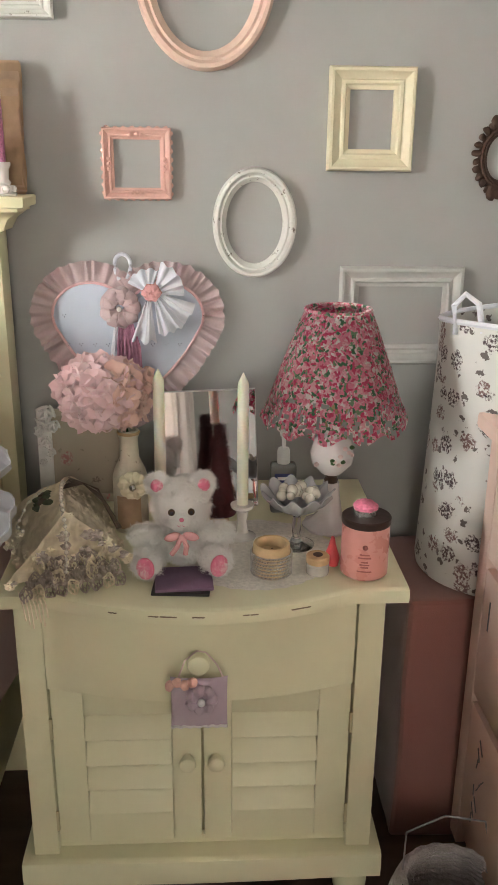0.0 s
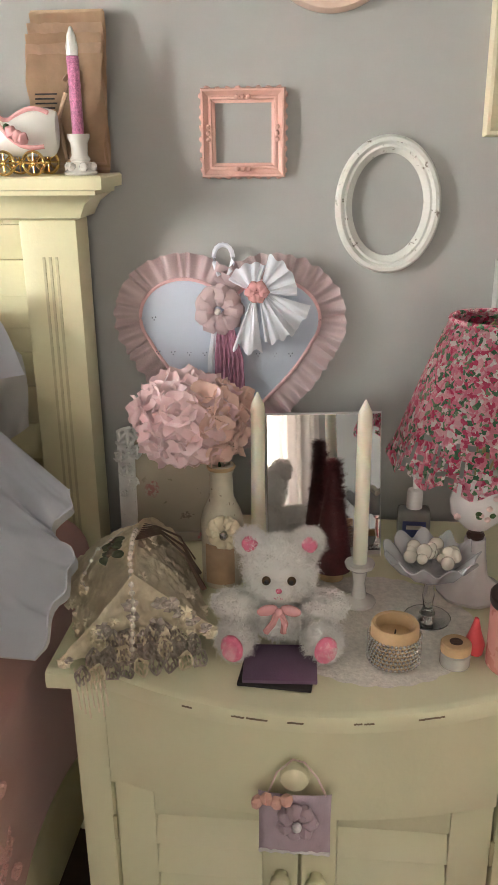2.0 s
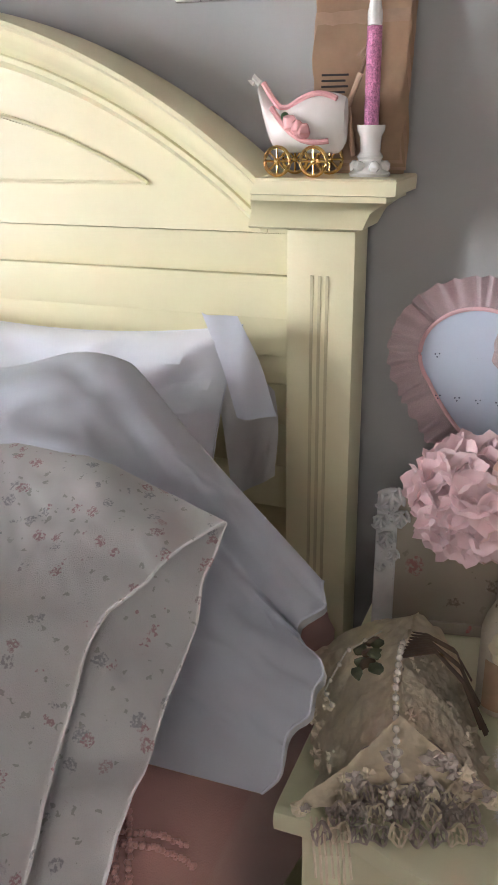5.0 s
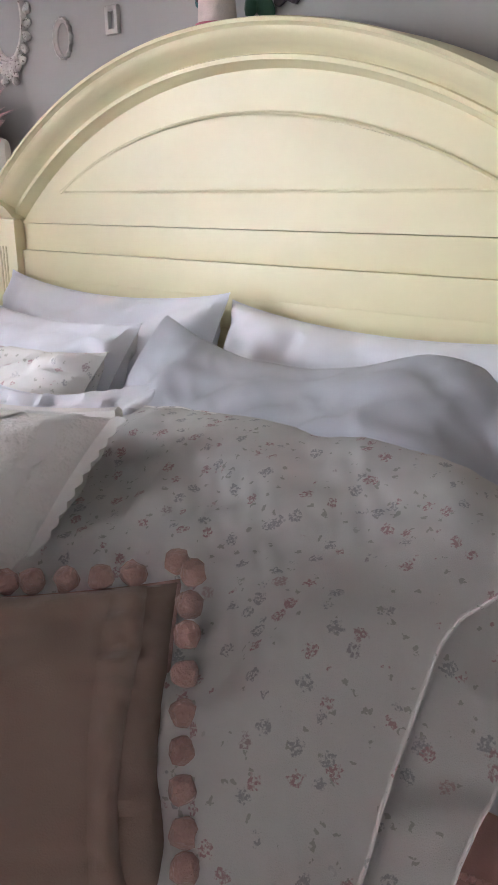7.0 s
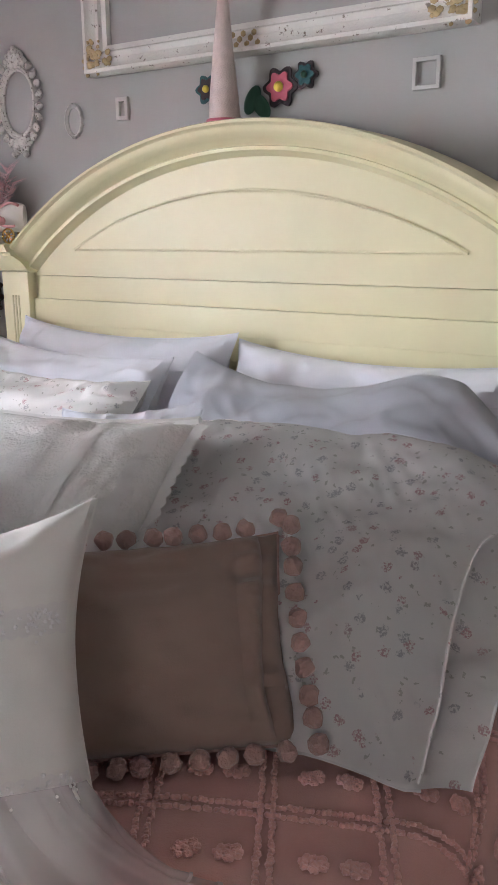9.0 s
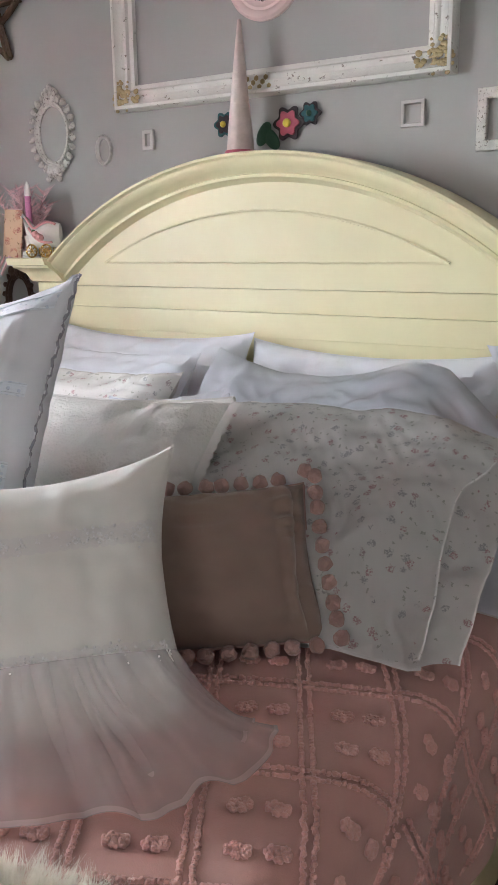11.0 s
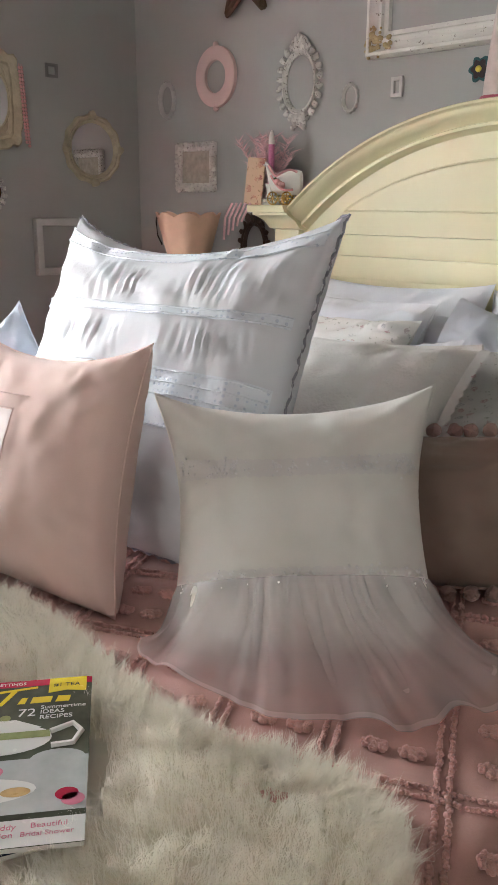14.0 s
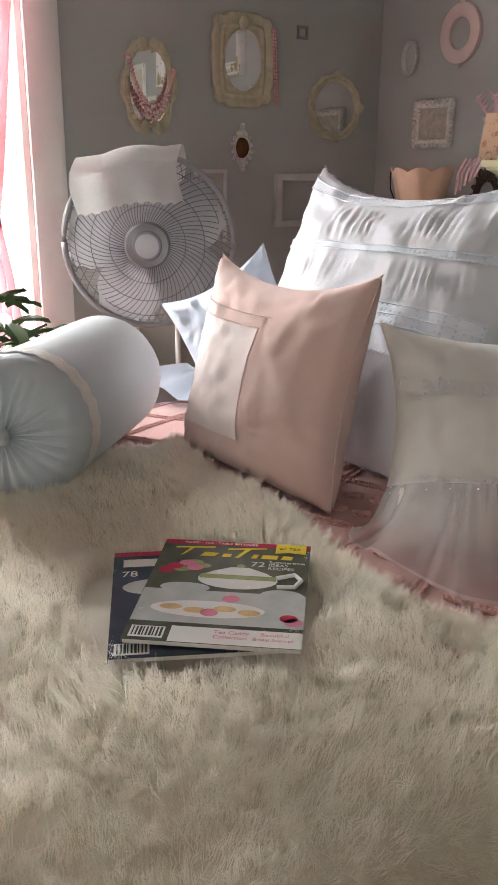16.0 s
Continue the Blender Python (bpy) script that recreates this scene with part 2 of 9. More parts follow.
def cushion_bm(w, h, d, n=30, pull=0.10, wrinkle=0.010, seed=0.0, droop=0.0, bottom=1.0, full=0.42):
    """A stuffed pillow standing on its lower edge, front towards -y: pinched corners, gathered seams, creases running out of the corners."""
    bm = bmesh.new()
    grid = {}
    for side in (-1, 1):
        for i in range(n + 1):
            for j in range(n + 1):
                u, v = -1 + 2 * i / n, -1 + 2 * j / n
                rim = i in (0, n) or j in (0, n)
                if side == 1 and rim:
                    grid[side, i, j] = grid[-1, i, j]
                    continue
                uu, vv = math.copysign(abs(u) ** 0.9, u), math.copysign(abs(v) ** 0.9, v)
                x = uu * w / 2 * (1 - pull * (1 - vv * vv))
                z = h / 2 + vv * h / 2 * (1 - pull * (1 - uu * uu))
                low = (1 - vv) / 2
                x *= 1 - (1 - bottom) * low
                t = ((1 - u * u) * (1 - v * v)) ** full * d / 2 * (1 + 0.25 * low)
                p = Vector((u * 3 + seed, v * 3, side * 2 + seed))
                radial = math.atan2(v, u)
                crease = math.sin(radial * 17 + seed * 3 + 2.5 * noise.noise(p)) * (abs(u * v) ** 0.5) * wrinkle * 0.7
                t += (wrinkle * (noise.noise(p) + 0.6 * noise.noise(p * 2.3)) + crease) * (0 if rim else 1) * min(1, 6 * (1 - max(abs(u), abs(v))))
                z -= droop * (1 - abs(u)) * max(0, v) ** 3
                wob = 0.004 * noise.noise(Vector((u * 6 + seed, v * 6, 3)))
                grid[side, i, j] = bm.verts.new((x + wob, side * t + wob, z + (wob if v > -0.9 else 0)))
    for side in (-1, 1):
        for i in range(n):
            for j in range(n):
                q = [grid[side, i, j], grid[side, i + 1, j], grid[side, i + 1, j + 1], grid[side, i, j + 1]]
                bm.faces.new(q if side == -1 else q[::-1])
    return bm


def stand(x, y, z, yaw=0.0, lean=0.0, roll=0.0):
    """Places a cushion on its lower edge, turned, then leant back, then tipped sideways."""
    return Matrix.Translation((x, y, z)) @ Matrix.Rotation(radians(yaw), 4, "Z") @ Matrix.Rotation(radians(-lean), 4, "X") @ Matrix.Rotation(radians(-roll), 4, "Y")


# ---- the room ----
def setting(name, bm, material, label, category, smooth=False):
    return tagged(part(name, bm, material, None, "", smooth), label, category, kind="structure")


setting("floor", boxed(-1.75, 2.60, -4.10, 0.16, -0.12, 0.0), M_FLOOR, "dark brown wooden floor of the bedroom", "floor")
setting("ceiling", boxed(-1.75, 2.60, -4.10, 0.16, 2.60, 2.72), M_CEIL, "plain white painted ceiling", "ceiling")
setting("wall_north", boxed(-1.75, 2.60, 0.0, 0.15, 0.0, 2.60), M_WALL, "grey painted wall behind the bed", "wall")
setting("wall_east", boxed(2.45, 2.60, -3.95, 0.0, 0.0, 2.60), M_WALL, "plain grey painted wall", "wall")
bm = boxed(-1.735, -1.585, -1.37, 0.0, 0.0, 2.60)
box(bm, -1.735, -1.585, -3.95, -2.37, 0.0, 2.60)
box(bm, -1.735, -1.585, -2.37, -1.37, 0.0, 0.72)
box(bm, -1.735, -1.585, -2.37, -1.37, 2.10, 2.60)
setting("wall_west", bm, M_WALL, "dark grey painted wall with a window in it", "wall")
bm = boxed(-1.75, 0.70, -4.10, -3.95, 0.0, 2.60)
box(bm, 1.90, 2.60, -4.10, -3.95, 0.0, 2.60)
box(bm, 0.70, 1.90, -4.10, -3.95, 0.0, 0.80)
box(bm, 0.70, 1.90, -4.10, -3.95, 2.10, 2.60)
setting("wall_south", bm, M_WALL, "grey painted wall with a curtained window", "wall")
bm = boxed(-1.58, 2.45, -0.018, -0.001, 0.0, 0.11, 0.004)
setting("baseboard", bm, M_TRIM, "white painted baseboard along the wall", "baseboard")


def window_unit(name, m, w, h, label):
    """A sash window with casing, sill and panes; local x across, y out of the room, z up from the sill."""
    win = thing(name, label, "window", m, kind="structure")
    for s in (-1, 1):
        part("casing", boxed(s * w / 2 - (0.11 if s < 0 else 0), s * w / 2 + (0.11 if s > 0 else 0), -0.022, -0.001, -0.10, h + 0.11, 0.005), M_TRIM, win)
        part("jamb", boxed(s * w / 2 - (0 if s < 0 else 0.02), s * w / 2 + (0.02 if s < 0 else 0), 0.0, 0.14, 0, h), M_TRIM, win)
    part("head_casing", boxed(-w / 2, w / 2, -0.022, -0.001, h, h + 0.11, 0.005), M_TRIM, win)
    part("sill", boxed(-w / 2 - 0.13, w / 2 + 0.13, -0.06, -0.001, -0.03, -0.002, 0.006), M_TRIM, win)
    for k, (a, b) in enumerate(((0.0, h / 2), (h / 2, h))):
        y = 0.075 + 0.03 * k
        bm = boxed(-w / 2 + 0.021, -w / 2 + 0.06, y, y + 0.03, a, b)
        box(bm, w / 2 - 0.06, w / 2 - 0.021, y, y + 0.03, a, b)
        box(bm, -w / 2 + 0.06, w / 2 - 0.06, y, y + 0.03, a, a + 0.04)
        box(bm, -w / 2 + 0.06, w / 2 - 0.06, y, y + 0.03, b - 0.04, b)
        sash = part("sash", bm, M_TRIM, win, "", False)
        pane = part("pane", boxed(-w / 2 + 0.06, w / 2 - 0.06, y + 0.012, y + 0.017, a + 0.04, b - 0.04), M_GLASS, sash, "clear window glass", False)
        pane.visible_shadow = False
    return win


def glass(name, tint=(1, 1, 1), rough=0.0):
    k = Nodes(name)
    k.b.inputs["Transmission Weight"].default_value = 1.0
    k.b.inputs["IOR"].default_value = 1.45
    return k.done(tint, rough)


M_GLASS = glass("clear_glass")
M_MIRROR = Nodes("mirror_silver").done((0.88, 0.88, 0.88), 0.02, 1.0)
window_unit("window_1", pose(-1.585, -1.87, 0.72, 0, 0, 90), 1.0, 1.38, "white framed sash window in the side wall")
window_unit("window_2", pose(1.30, -3.95, 0.80, 0, 0, 180), 1.2, 1.30, "white framed sash window behind the bed's foot")


def curtain_bm(w, h, folds, depth, tie=None, seed=0.0):
    """A hanging curtain, gathered in folds, drawn in at the height tie."""
    nx, nz = folds * 8, 26
    bm, rows = bmesh.new(), []
    for j in range(nz + 1):
        z = h * j / nz
        f = 1.0 if tie is None else 0.30 + 0.70 * min(1.0, abs(z - tie) / (h - tie if z > tie else tie * 1.6)) ** 0.8
        row = []
        for i in range(nx + 1):
            s = i / nx
            x = w * (0.5 + (s - 0.5) * f)
            y = depth * f ** 0.4 * math.sin(2 * math.pi * folds * s + 0.6 * noise.noise(Vector((s * 4, z * 2, seed)))) + 0.01 * noise.noise(Vector((s * 9, z * 5, seed)))
            row.append(bm.verts.new((x, y, z)))
        rows.append(row)
    for a, b in zip(rows, rows[1:]):
        for i in range(nx):
            bm.faces.new((a[i], a[i + 1], b[i + 1], b[i]))
    return bm


k = Nodes("pink_sheer")
k.b.inputs["Transmission Weight"].default_value = 0.0
tr = k.n.new("ShaderNodeBsdfTranslucent")
tr.inputs[0].default_value = (0.85, 0.38, 0.42, 1)
mx = k.n.new("ShaderNodeMixShader")
mx.inputs[0].default_value = 0.22
k.done(k.mix(k.noise(40, 3), (0.80, 0.40, 0.44), (0.88, 0.50, 0.52)), 0.85)
k.l.new(k.b.outputs[0], mx.inputs[1])
k.l.new(tr.outputs[0], mx.inputs[2])
k.l.new(mx.outputs[0], k.n["Material Output"].inputs[0])
M_CURTAIN = k.m
k = Nodes("pale_sheer")
tr = k.n.new("ShaderNodeBsdfTranslucent")
tr.inputs[0].default_value = (0.93, 0.86, 0.82, 1)
tp = k.n.new("ShaderNodeBsdfTransparent")
mx, mx2 = k.n.new("ShaderNodeMixShader"), k.n.new("ShaderNodeMixShader")
mx.inputs[0].default_value, mx2.inputs[0].default_value = 0.6, 0.18
k.done(k.mix(k.noise(40, 3), (0.84, 0.74, 0.71), (0.90, 0.80, 0.77)), 0.85)
k.l.new(k.b.outputs[0], mx.inputs[1])
k.l.new(tr.outputs[0], mx.inputs[2])
k.l.new(mx.outputs[0], mx2.inputs[1])
k.l.new(tp.outputs[0], mx2.inputs[2])
k.l.new(mx2.outputs[0], k.n["Material Output"].inputs[0])
M_SHEER = k.m


def curtain(name, m, w, h, folds, depth, tie, label, seed, fabric=M_CURTAIN):
    c = thing(name, label, "curtain", m)
    bm = curtain_bm(w, h, folds, depth, tie, seed)
    part("drape", bm, fabric, c)
    if tie:
        part("tieback", lathe([(0.0, tie - 0.02), (w * 0.15, tie - 0.02), (w * 0.16, tie), (w * 0.15, tie + 0.02), (0.0, tie + 0.02)], 16, w * 0.5, 0), M_CURTAIN, c)
    part("rod", tube([(-0.05, 0, h + 0.004), (w + 0.05, 0, h + 0.004)], 0.009), M_TRIM, c)
    return c


curtain("curtain", pose(-1.51, -1.375, 0.55, 0, 0, -90), 0.36, 1.66, 7, 0.03, 0.62, "pink sheer curtain tied back at the window", 1.0)
curtain("curtain", pose(-1.51, -2.12, 0.55, 0, 0, -90), 0.30, 1.66, 7, 0.035, None, "pink sheer curtain hanging beside the window", 5.0)
curtain("curtain", pose(0.62, -3.88, 0.30, 0, 0, 0), 0.62, 1.92, 8, 0.03, None, "pale pink sheer curtain hanging over the rear window", 2.0, M_SHEER)
curtain("curtain", pose(2.12, -3.88, 0.30, 0, 0, 180), 0.70, 1.92, 8, 0.03, None, "pale pink sheer curtain hanging over the rear window", 3.0, M_SHEER)

M_BLIND = mat("white_blind_slat", (0.82, 0.82, 0.80), 0.5, 0.05, 6, 0.05, 90)
blind = thing("window_blind", "white slatted blind lowered in the side window", "blind", pose(-1.585, -1.87, 0.72, 0, 0, 90))
part("head_rail", boxed(-0.47, 0.47, 0.02, 0.06, 1.33, 1.37, 0.004), M_BLIND, blind)
bm0 = bmesh.new()
box(bm0, -0.465, 0.465, -0.0225, 0.0225, -0.0012, 0.0012)
bmesh.ops.rotate(bm0, verts=bm0.verts, matrix=Matrix.Rotation(radians(24), 3, "X"))
slat0 = part("slat", bm0, M_BLIND, blind, "", False)
slat0.location = (0, 0.04, 0.03)
for i in range(1, 32):
    s = slat0.copy()
    scene.collection.objects.link(s)
    s.parent = blind
    s.location = (0, 0.04, 0.03 + i * 0.0412)

# ---- bed ----
BED_Z = 0.795
bed = thing("bed", "queen bed with an arched pale yellow headboard", "bed")


HB_X, HB_R, HB_ZC = -0.018, 1.056, 0.560


def arch(x, half, base, rise):
    """Height of a segment of a circle at x."""
    r = (half * half + rise * rise) / (2 * rise)
    return base + rise - r + math.sqrt(max(0.0, r * r - x * x))


def arch_solid(half, base, rise, y0, y1, floor_z, bevel=0.0, n=48):
    bm = bmesh.new()
    xs = [-half * math.cos(math.pi * i / n) for i in range(n + 1)]
    ring = [(half, floor_z), *[(x, arch(x, half, base, rise)) for x in reversed(xs)], (-half, floor_z)]
    if floor_z >= base - 1e-6:
        ring = ring[1:-1]
    a = [bm.verts.new((x, y0, z)) for x, z in ring]
    b = [bm.verts.new((x, y1, z)) for x, z in ring]
    bm.faces.new(a)
    bm.faces.new(b[::-1])
    m = len(ring)
    for i in range(m):
        bm.faces.new((a[i], b[i], b[(i + 1) % m], a[(i + 1) % m]))
    bmesh.ops.recalc_face_normals(bm, faces=bm.faces)
    if bevel:
        es = [e for e in bm.edges if abs(e.verts[0].co.y - y0) < 1e-6 and abs(e.verts[1].co.y - y0) < 1e-6]
        bmesh.ops.bevel(bm, geom=es, offset=bevel, segments=2, affect="EDGES")
    return bm


def arch_band(profile, n=72):
    """The crown moulding round the arch: profile points (distance in from the outer rim, depth y); each line ends on the mitre with the capital."""
    bm, rows = bmesh.new(), []
    for d, y in profile:
        r = HB_R - d
        end = math.acos((1.3635 - 0.074 * d / 0.070 - HB_ZC) / r)
        rows.append([bm.verts.new((HB_X + r * math.sin(-end + 2 * end * i / n), y, HB_ZC + r * math.cos(-end + 2 * end * i / n))) for i in range(n + 1)])
    for r, q in zip(rows, rows[1:]):
        for j in range(n):
            bm.faces.new((r[j], r[j + 1], q[j + 1], q[j]))
    bmesh.ops.recalc_face_normals(bm, faces=bm.faces)
    return bm


def moved(bm, x):
    bmesh.ops.translate(bm, verts=bm.verts, vec=(x, 0, 0))
    return bm


part("headboard_panel", moved(arch_solid(0.672, 1.352, 0.243, -0.078, -0.028, 1.288), HB_X), M_YELLOW, bed)
crown = part("crown_moulding", arch_band([(0.0, -0.028), (0.0, -0.136), (0.002, -0.141), (0.008, -0.142), (0.011, -0.136), (0.013, -0.133), (0.018, -0.132), (0.026, -0.127), (0.036, -0.114),
                                          (0.044, -0.100), (0.049, -0.096), (0.051, -0.101), (0.058, -0.101), (0.061, -0.094), (0.064, -0.088), (0.070, -0.0775)]), M_YELLOW, bed)
part("raised_panel", moved(arch_solid(0.492, 1.358, 0.116, -0.083, -0.070, 1.358), -0.032), M_YELLOW, bed)
rim = [(x - 0.032, -0.082, arch(x, 0.502, 1.352, 0.128)) for x in [-0.502 * math.cos(math.pi * i / 40) for i in range(41)]]
part("panel_bead", tube(rim, 0.0034, 6), M_YELLOW, bed)
part("panel_bead", tube([(-0.534, -0.079, 1.352), (0.470, -0.079, 1.352)], 0.0034, 6), M_YELLOW, bed)
zs = [1.2865, 1.228, 1.166, 1.108, 1.064, 1.0, 0.93, 0.86]
for k_, (a, b) in enumerate(zip(zs, zs[1:])):
    f = -0.074 - (0.010 if k_ == 1 else 0.004 if k_ == 2 else 0.0)
    part("plank", boxed(-0.688, 0.688, f, -0.030, b + 0.0003, a - 0.0003, 0.0012), M_YELLOW, bed)
for x0, x1 in ((0.630, 0.689), (-0.689, -0.664)):
    part("frieze_block", boxed(x0, x1, -0.0765, -0.030, 1.2868, 1.305, 0.0005), M_YELLOW, bed)
# backing in the groove-shade colour, showing through the plank gaps
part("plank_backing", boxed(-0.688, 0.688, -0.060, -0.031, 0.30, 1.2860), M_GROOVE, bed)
for s in (-1, 1):
    bm = boxed(min(s * 0.690, s * 0.788), max(s * 0.690, s * 0.788), -0.100, -0.030, 0.0, 1.296, 0.004)
    post = part("post", bm, M_YELLOW, bed)
    for i in (-1, 0, 1):
        x = s * 0.739 + i * 0.011
        # strips laid on the post, the groove's shade given by their colour
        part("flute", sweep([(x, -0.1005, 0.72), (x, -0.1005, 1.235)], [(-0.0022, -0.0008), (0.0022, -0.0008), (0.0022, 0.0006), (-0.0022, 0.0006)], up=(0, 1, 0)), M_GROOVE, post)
    prof = [(0.788, -0.100, 1.296), (0.800, -0.112, 1.300), (0.804, -0.116, 1.308), (0.812, -0.124, 1.322), (0.832, -0.142, 1.336), (0.838, -0.148, 1.338), (0.838, -0.148, 1.345),
            (0.851, -0.158, 1.347), (0.852, -0.159, 1.364), (0.849, -0.156, 1.367)]
    bm = bmesh.new()
    rows = []
    for x, y, z in prof:
        xi = (0.634 if s > 0 else 0.670) + 0.034 * min(1.0, (z - 1.290) / 0.075)
        rows.append([bm.verts.new(p) for p in ((s * xi, y, z), (s * x, y, z), (s * x, -0.028, z), (s * xi, -0.028, z))])
    for r, q in zip(rows, rows[1:]):
        for j in range(4):
            bm.faces.new((r[j], r[(j + 1) % 4], q[(j + 1) % 4], q[j]))
    bm.faces.new(rows[-1])
    bmesh.ops.recalc_face_normals(bm, faces=bm.faces)
    part("capital", bm, M_YELLOW, post)
part("side_rail", boxed(0.725, 0.765, -2.14, -0.102, 0.20, 0.40, 0.006), M_YELLOW, bed)
part("side_rail", boxed(-0.765, -0.725, -2.14, -0.102, 0.20, 0.40, 0.006), M_YELLOW, bed)
for x in (-0.74, 0.74):
    part("leg", boxed(x - 0.03, x + 0.03, -2.14, -2.08, 0.0, 0.20, 0.006), M_YELLOW, bed)
mattress = thing("mattress", "thick white mattress under the bedclothes", "mattress")
part("mattress_body", boxed(-0.745, 0.745, -2.14, -0.105, 0.402, 0.760, 0.05, 4), M_WHITE, mattress)


def cover_point(u, v):
    """The coverlet's surface: u across the bed, past the edge it falls; v along the bed."""
    half, rad = 0.70, 0.07
    au = abs(u)
    bulge = 0.016 * math.cos(min(1.4, au / half * 1.4)) + 0.007 * noise.noise(Vector((u * 3, v * 3, 0))) + 0.002 * noise.noise(Vector((u * 11, v * 11, 4)))
    if au <= half:
        return Vector((u, v, BED_Z - 0.012 - 0.02 * (au / half) ** 4 + bulge))
    q = (au - half) / rad
    z0 = BED_Z - 0.032 + bulge
    if q < math.pi / 2:
        x, z = half + rad * math.sin(q), z0 - rad * (1 - math.cos(q))
    else:
        drop = au - half - rad * math.pi / 2
        x = half + rad + 0.010 + 0.012 * math.sin(v * 17 + 2 * noise.noise(Vector((v * 2, 0, 0)))) * min(1, drop * 5)
        z = z0 - rad - drop
    return Vector((math.copysign(x, u), v, z))


coverlet = thing("coverlet", "dusty pink tufted chenille coverlet spread over the bed", "bedspread")
nu, nv = 120, 130
bm = bmesh.new()
rows = [[bm.verts.new(cover_point(-1.12 + 2.24 * i / nu, -2.19 + 2.07 * j / nv)) for i in range(nu + 1)] for j in range(nv + 1)]
for a, b in zip(rows, rows[1:]):
    for i in range(nu):
        bm.faces.new((a[i], a[i + 1], b[i + 1], b[i]))
part("spread", bm, M_COVER, coverlet)


# ---- coverlet tufting ----
GRID_T = radians(30)
N1, N2 = Vector((math.cos(GRID_T), math.sin(GRID_T))), Vector((-math.sin(GRID_T), math.cos(GRID_T)))


def blob_line(points, r, seed):
    """A fluffy ridge of small yarn loops set along a line."""
    rnd = random.Random(seed)
    ico = bmesh.new()
    bmesh.ops.create_icosphere(ico, subdivisions=1, radius=1.0)
    vs = np.array([v.co[:] for v in ico.verts])
    fs = np.array([[v.index for v in f.verts] for f in ico.faces])
    ico.free()
    verts, faces = [], []
    for i, p in enumerate(points):
        k_ = np.array([rnd.uniform(0.8, 1.25), rnd.uniform(0.8, 1.25), rnd.uniform(0.7, 1.1)]) * r
        verts.append(vs * k_ + np.array(p) + np.array([rnd.uniform(-1, 1), rnd.uniform(-1, 1), rnd.uniform(-0.3, 0.5)]) * r * 0.35)
        faces.append(fs + i * len(vs))
    return np.concatenate(verts), np.concatenate(faces)


def mesh_part(name, verts, faces, material, parent, label="", smooth=True):
    me = bpy.data.meshes.new(name)
    me.from_pydata(verts.tolist() if hasattr(verts, "tolist") else verts, [], faces.tolist() if hasattr(faces, "tolist") else faces)
    if smooth:
        me.polygons.foreach_set("use_smooth", [True] * len(me.polygons))
    me.materials.append(material)
    ob = new(name, me)
    ob.parent = parent
    if label:
        ob["label"] = label
    return ob


def in_cover(p):
    return -0.80 < p.x < 1.08 and -1.62 < p.y < -0.62


for fam, (na, nb, first, step, lo, hi) in enumerate(((N1, N2, 0.025, 0.130, -11, 8), (N2, N1, -1.319, 0.193, -3, 6))):
    for i in range(lo, hi):
        c = first + i * step
        for s in (-0.007, 0.007):
            pts = []
            q = -2.2
            while q < 1.6:
                p = na * (c + s) + nb * q
                if in_cover(p) and (p.x > -0.1 or p.y < -1.0) and not (p.y < -1.55 and -0.2 < p.x < 0.70):
                    pts.append(cover_point(p.x, p.y) + Vector((0, 0, 0.001)))
                q += 0.0062
            if len(pts) > 6:
                v, f = blob_line(pts, 0.0042, 100 * fam + i)
                mesh_part("chenille_ridge", v, f, M_CHEN, coverlet)["kind"] = "stuff"
v, f = blob_line([(random.uniform(-0.013, 0.013), random.uniform(-0.008, 0.008), 0.003) for _ in range(44)], 0.0042, 5)
tuft0 = None
for i in range(-8, 8):
    for j in range(-2, 5):
        for a in (0.050, 0.093):
            for b in (0.056, 0.125):
                p = N1 * (0.025 + i * 0.130 + a) + N2 * (-1.319 + (j - 1) * 0.193 + b)
                if not in_cover(p) or (p.x < -0.1 and p.y > -1.0) or (p.y < -1.53 and -0.25 < p.x < 0.74):
                    continue
                q = cover_point(p.x, p.y)
                d = cover_point(p.x + 0.01, p.y) - q
                if tuft0 is None:
                    tuft0 = mesh_part("tuft", v, f, M_CHEN, coverlet)
                    t = tuft0
                else:
                    t = tuft0.copy()
                    scene.collection.objects.link(t)
                    t.parent = coverlet
                t.matrix_basis = Matrix.Translation(q) @ Matrix.Rotation(-math.atan2(d.z, d.x), 4, "Y") @ Matrix.Rotation(GRID_T + random.uniform(-0.4, 0.4), 4, "Z")

# ---- pillows ----


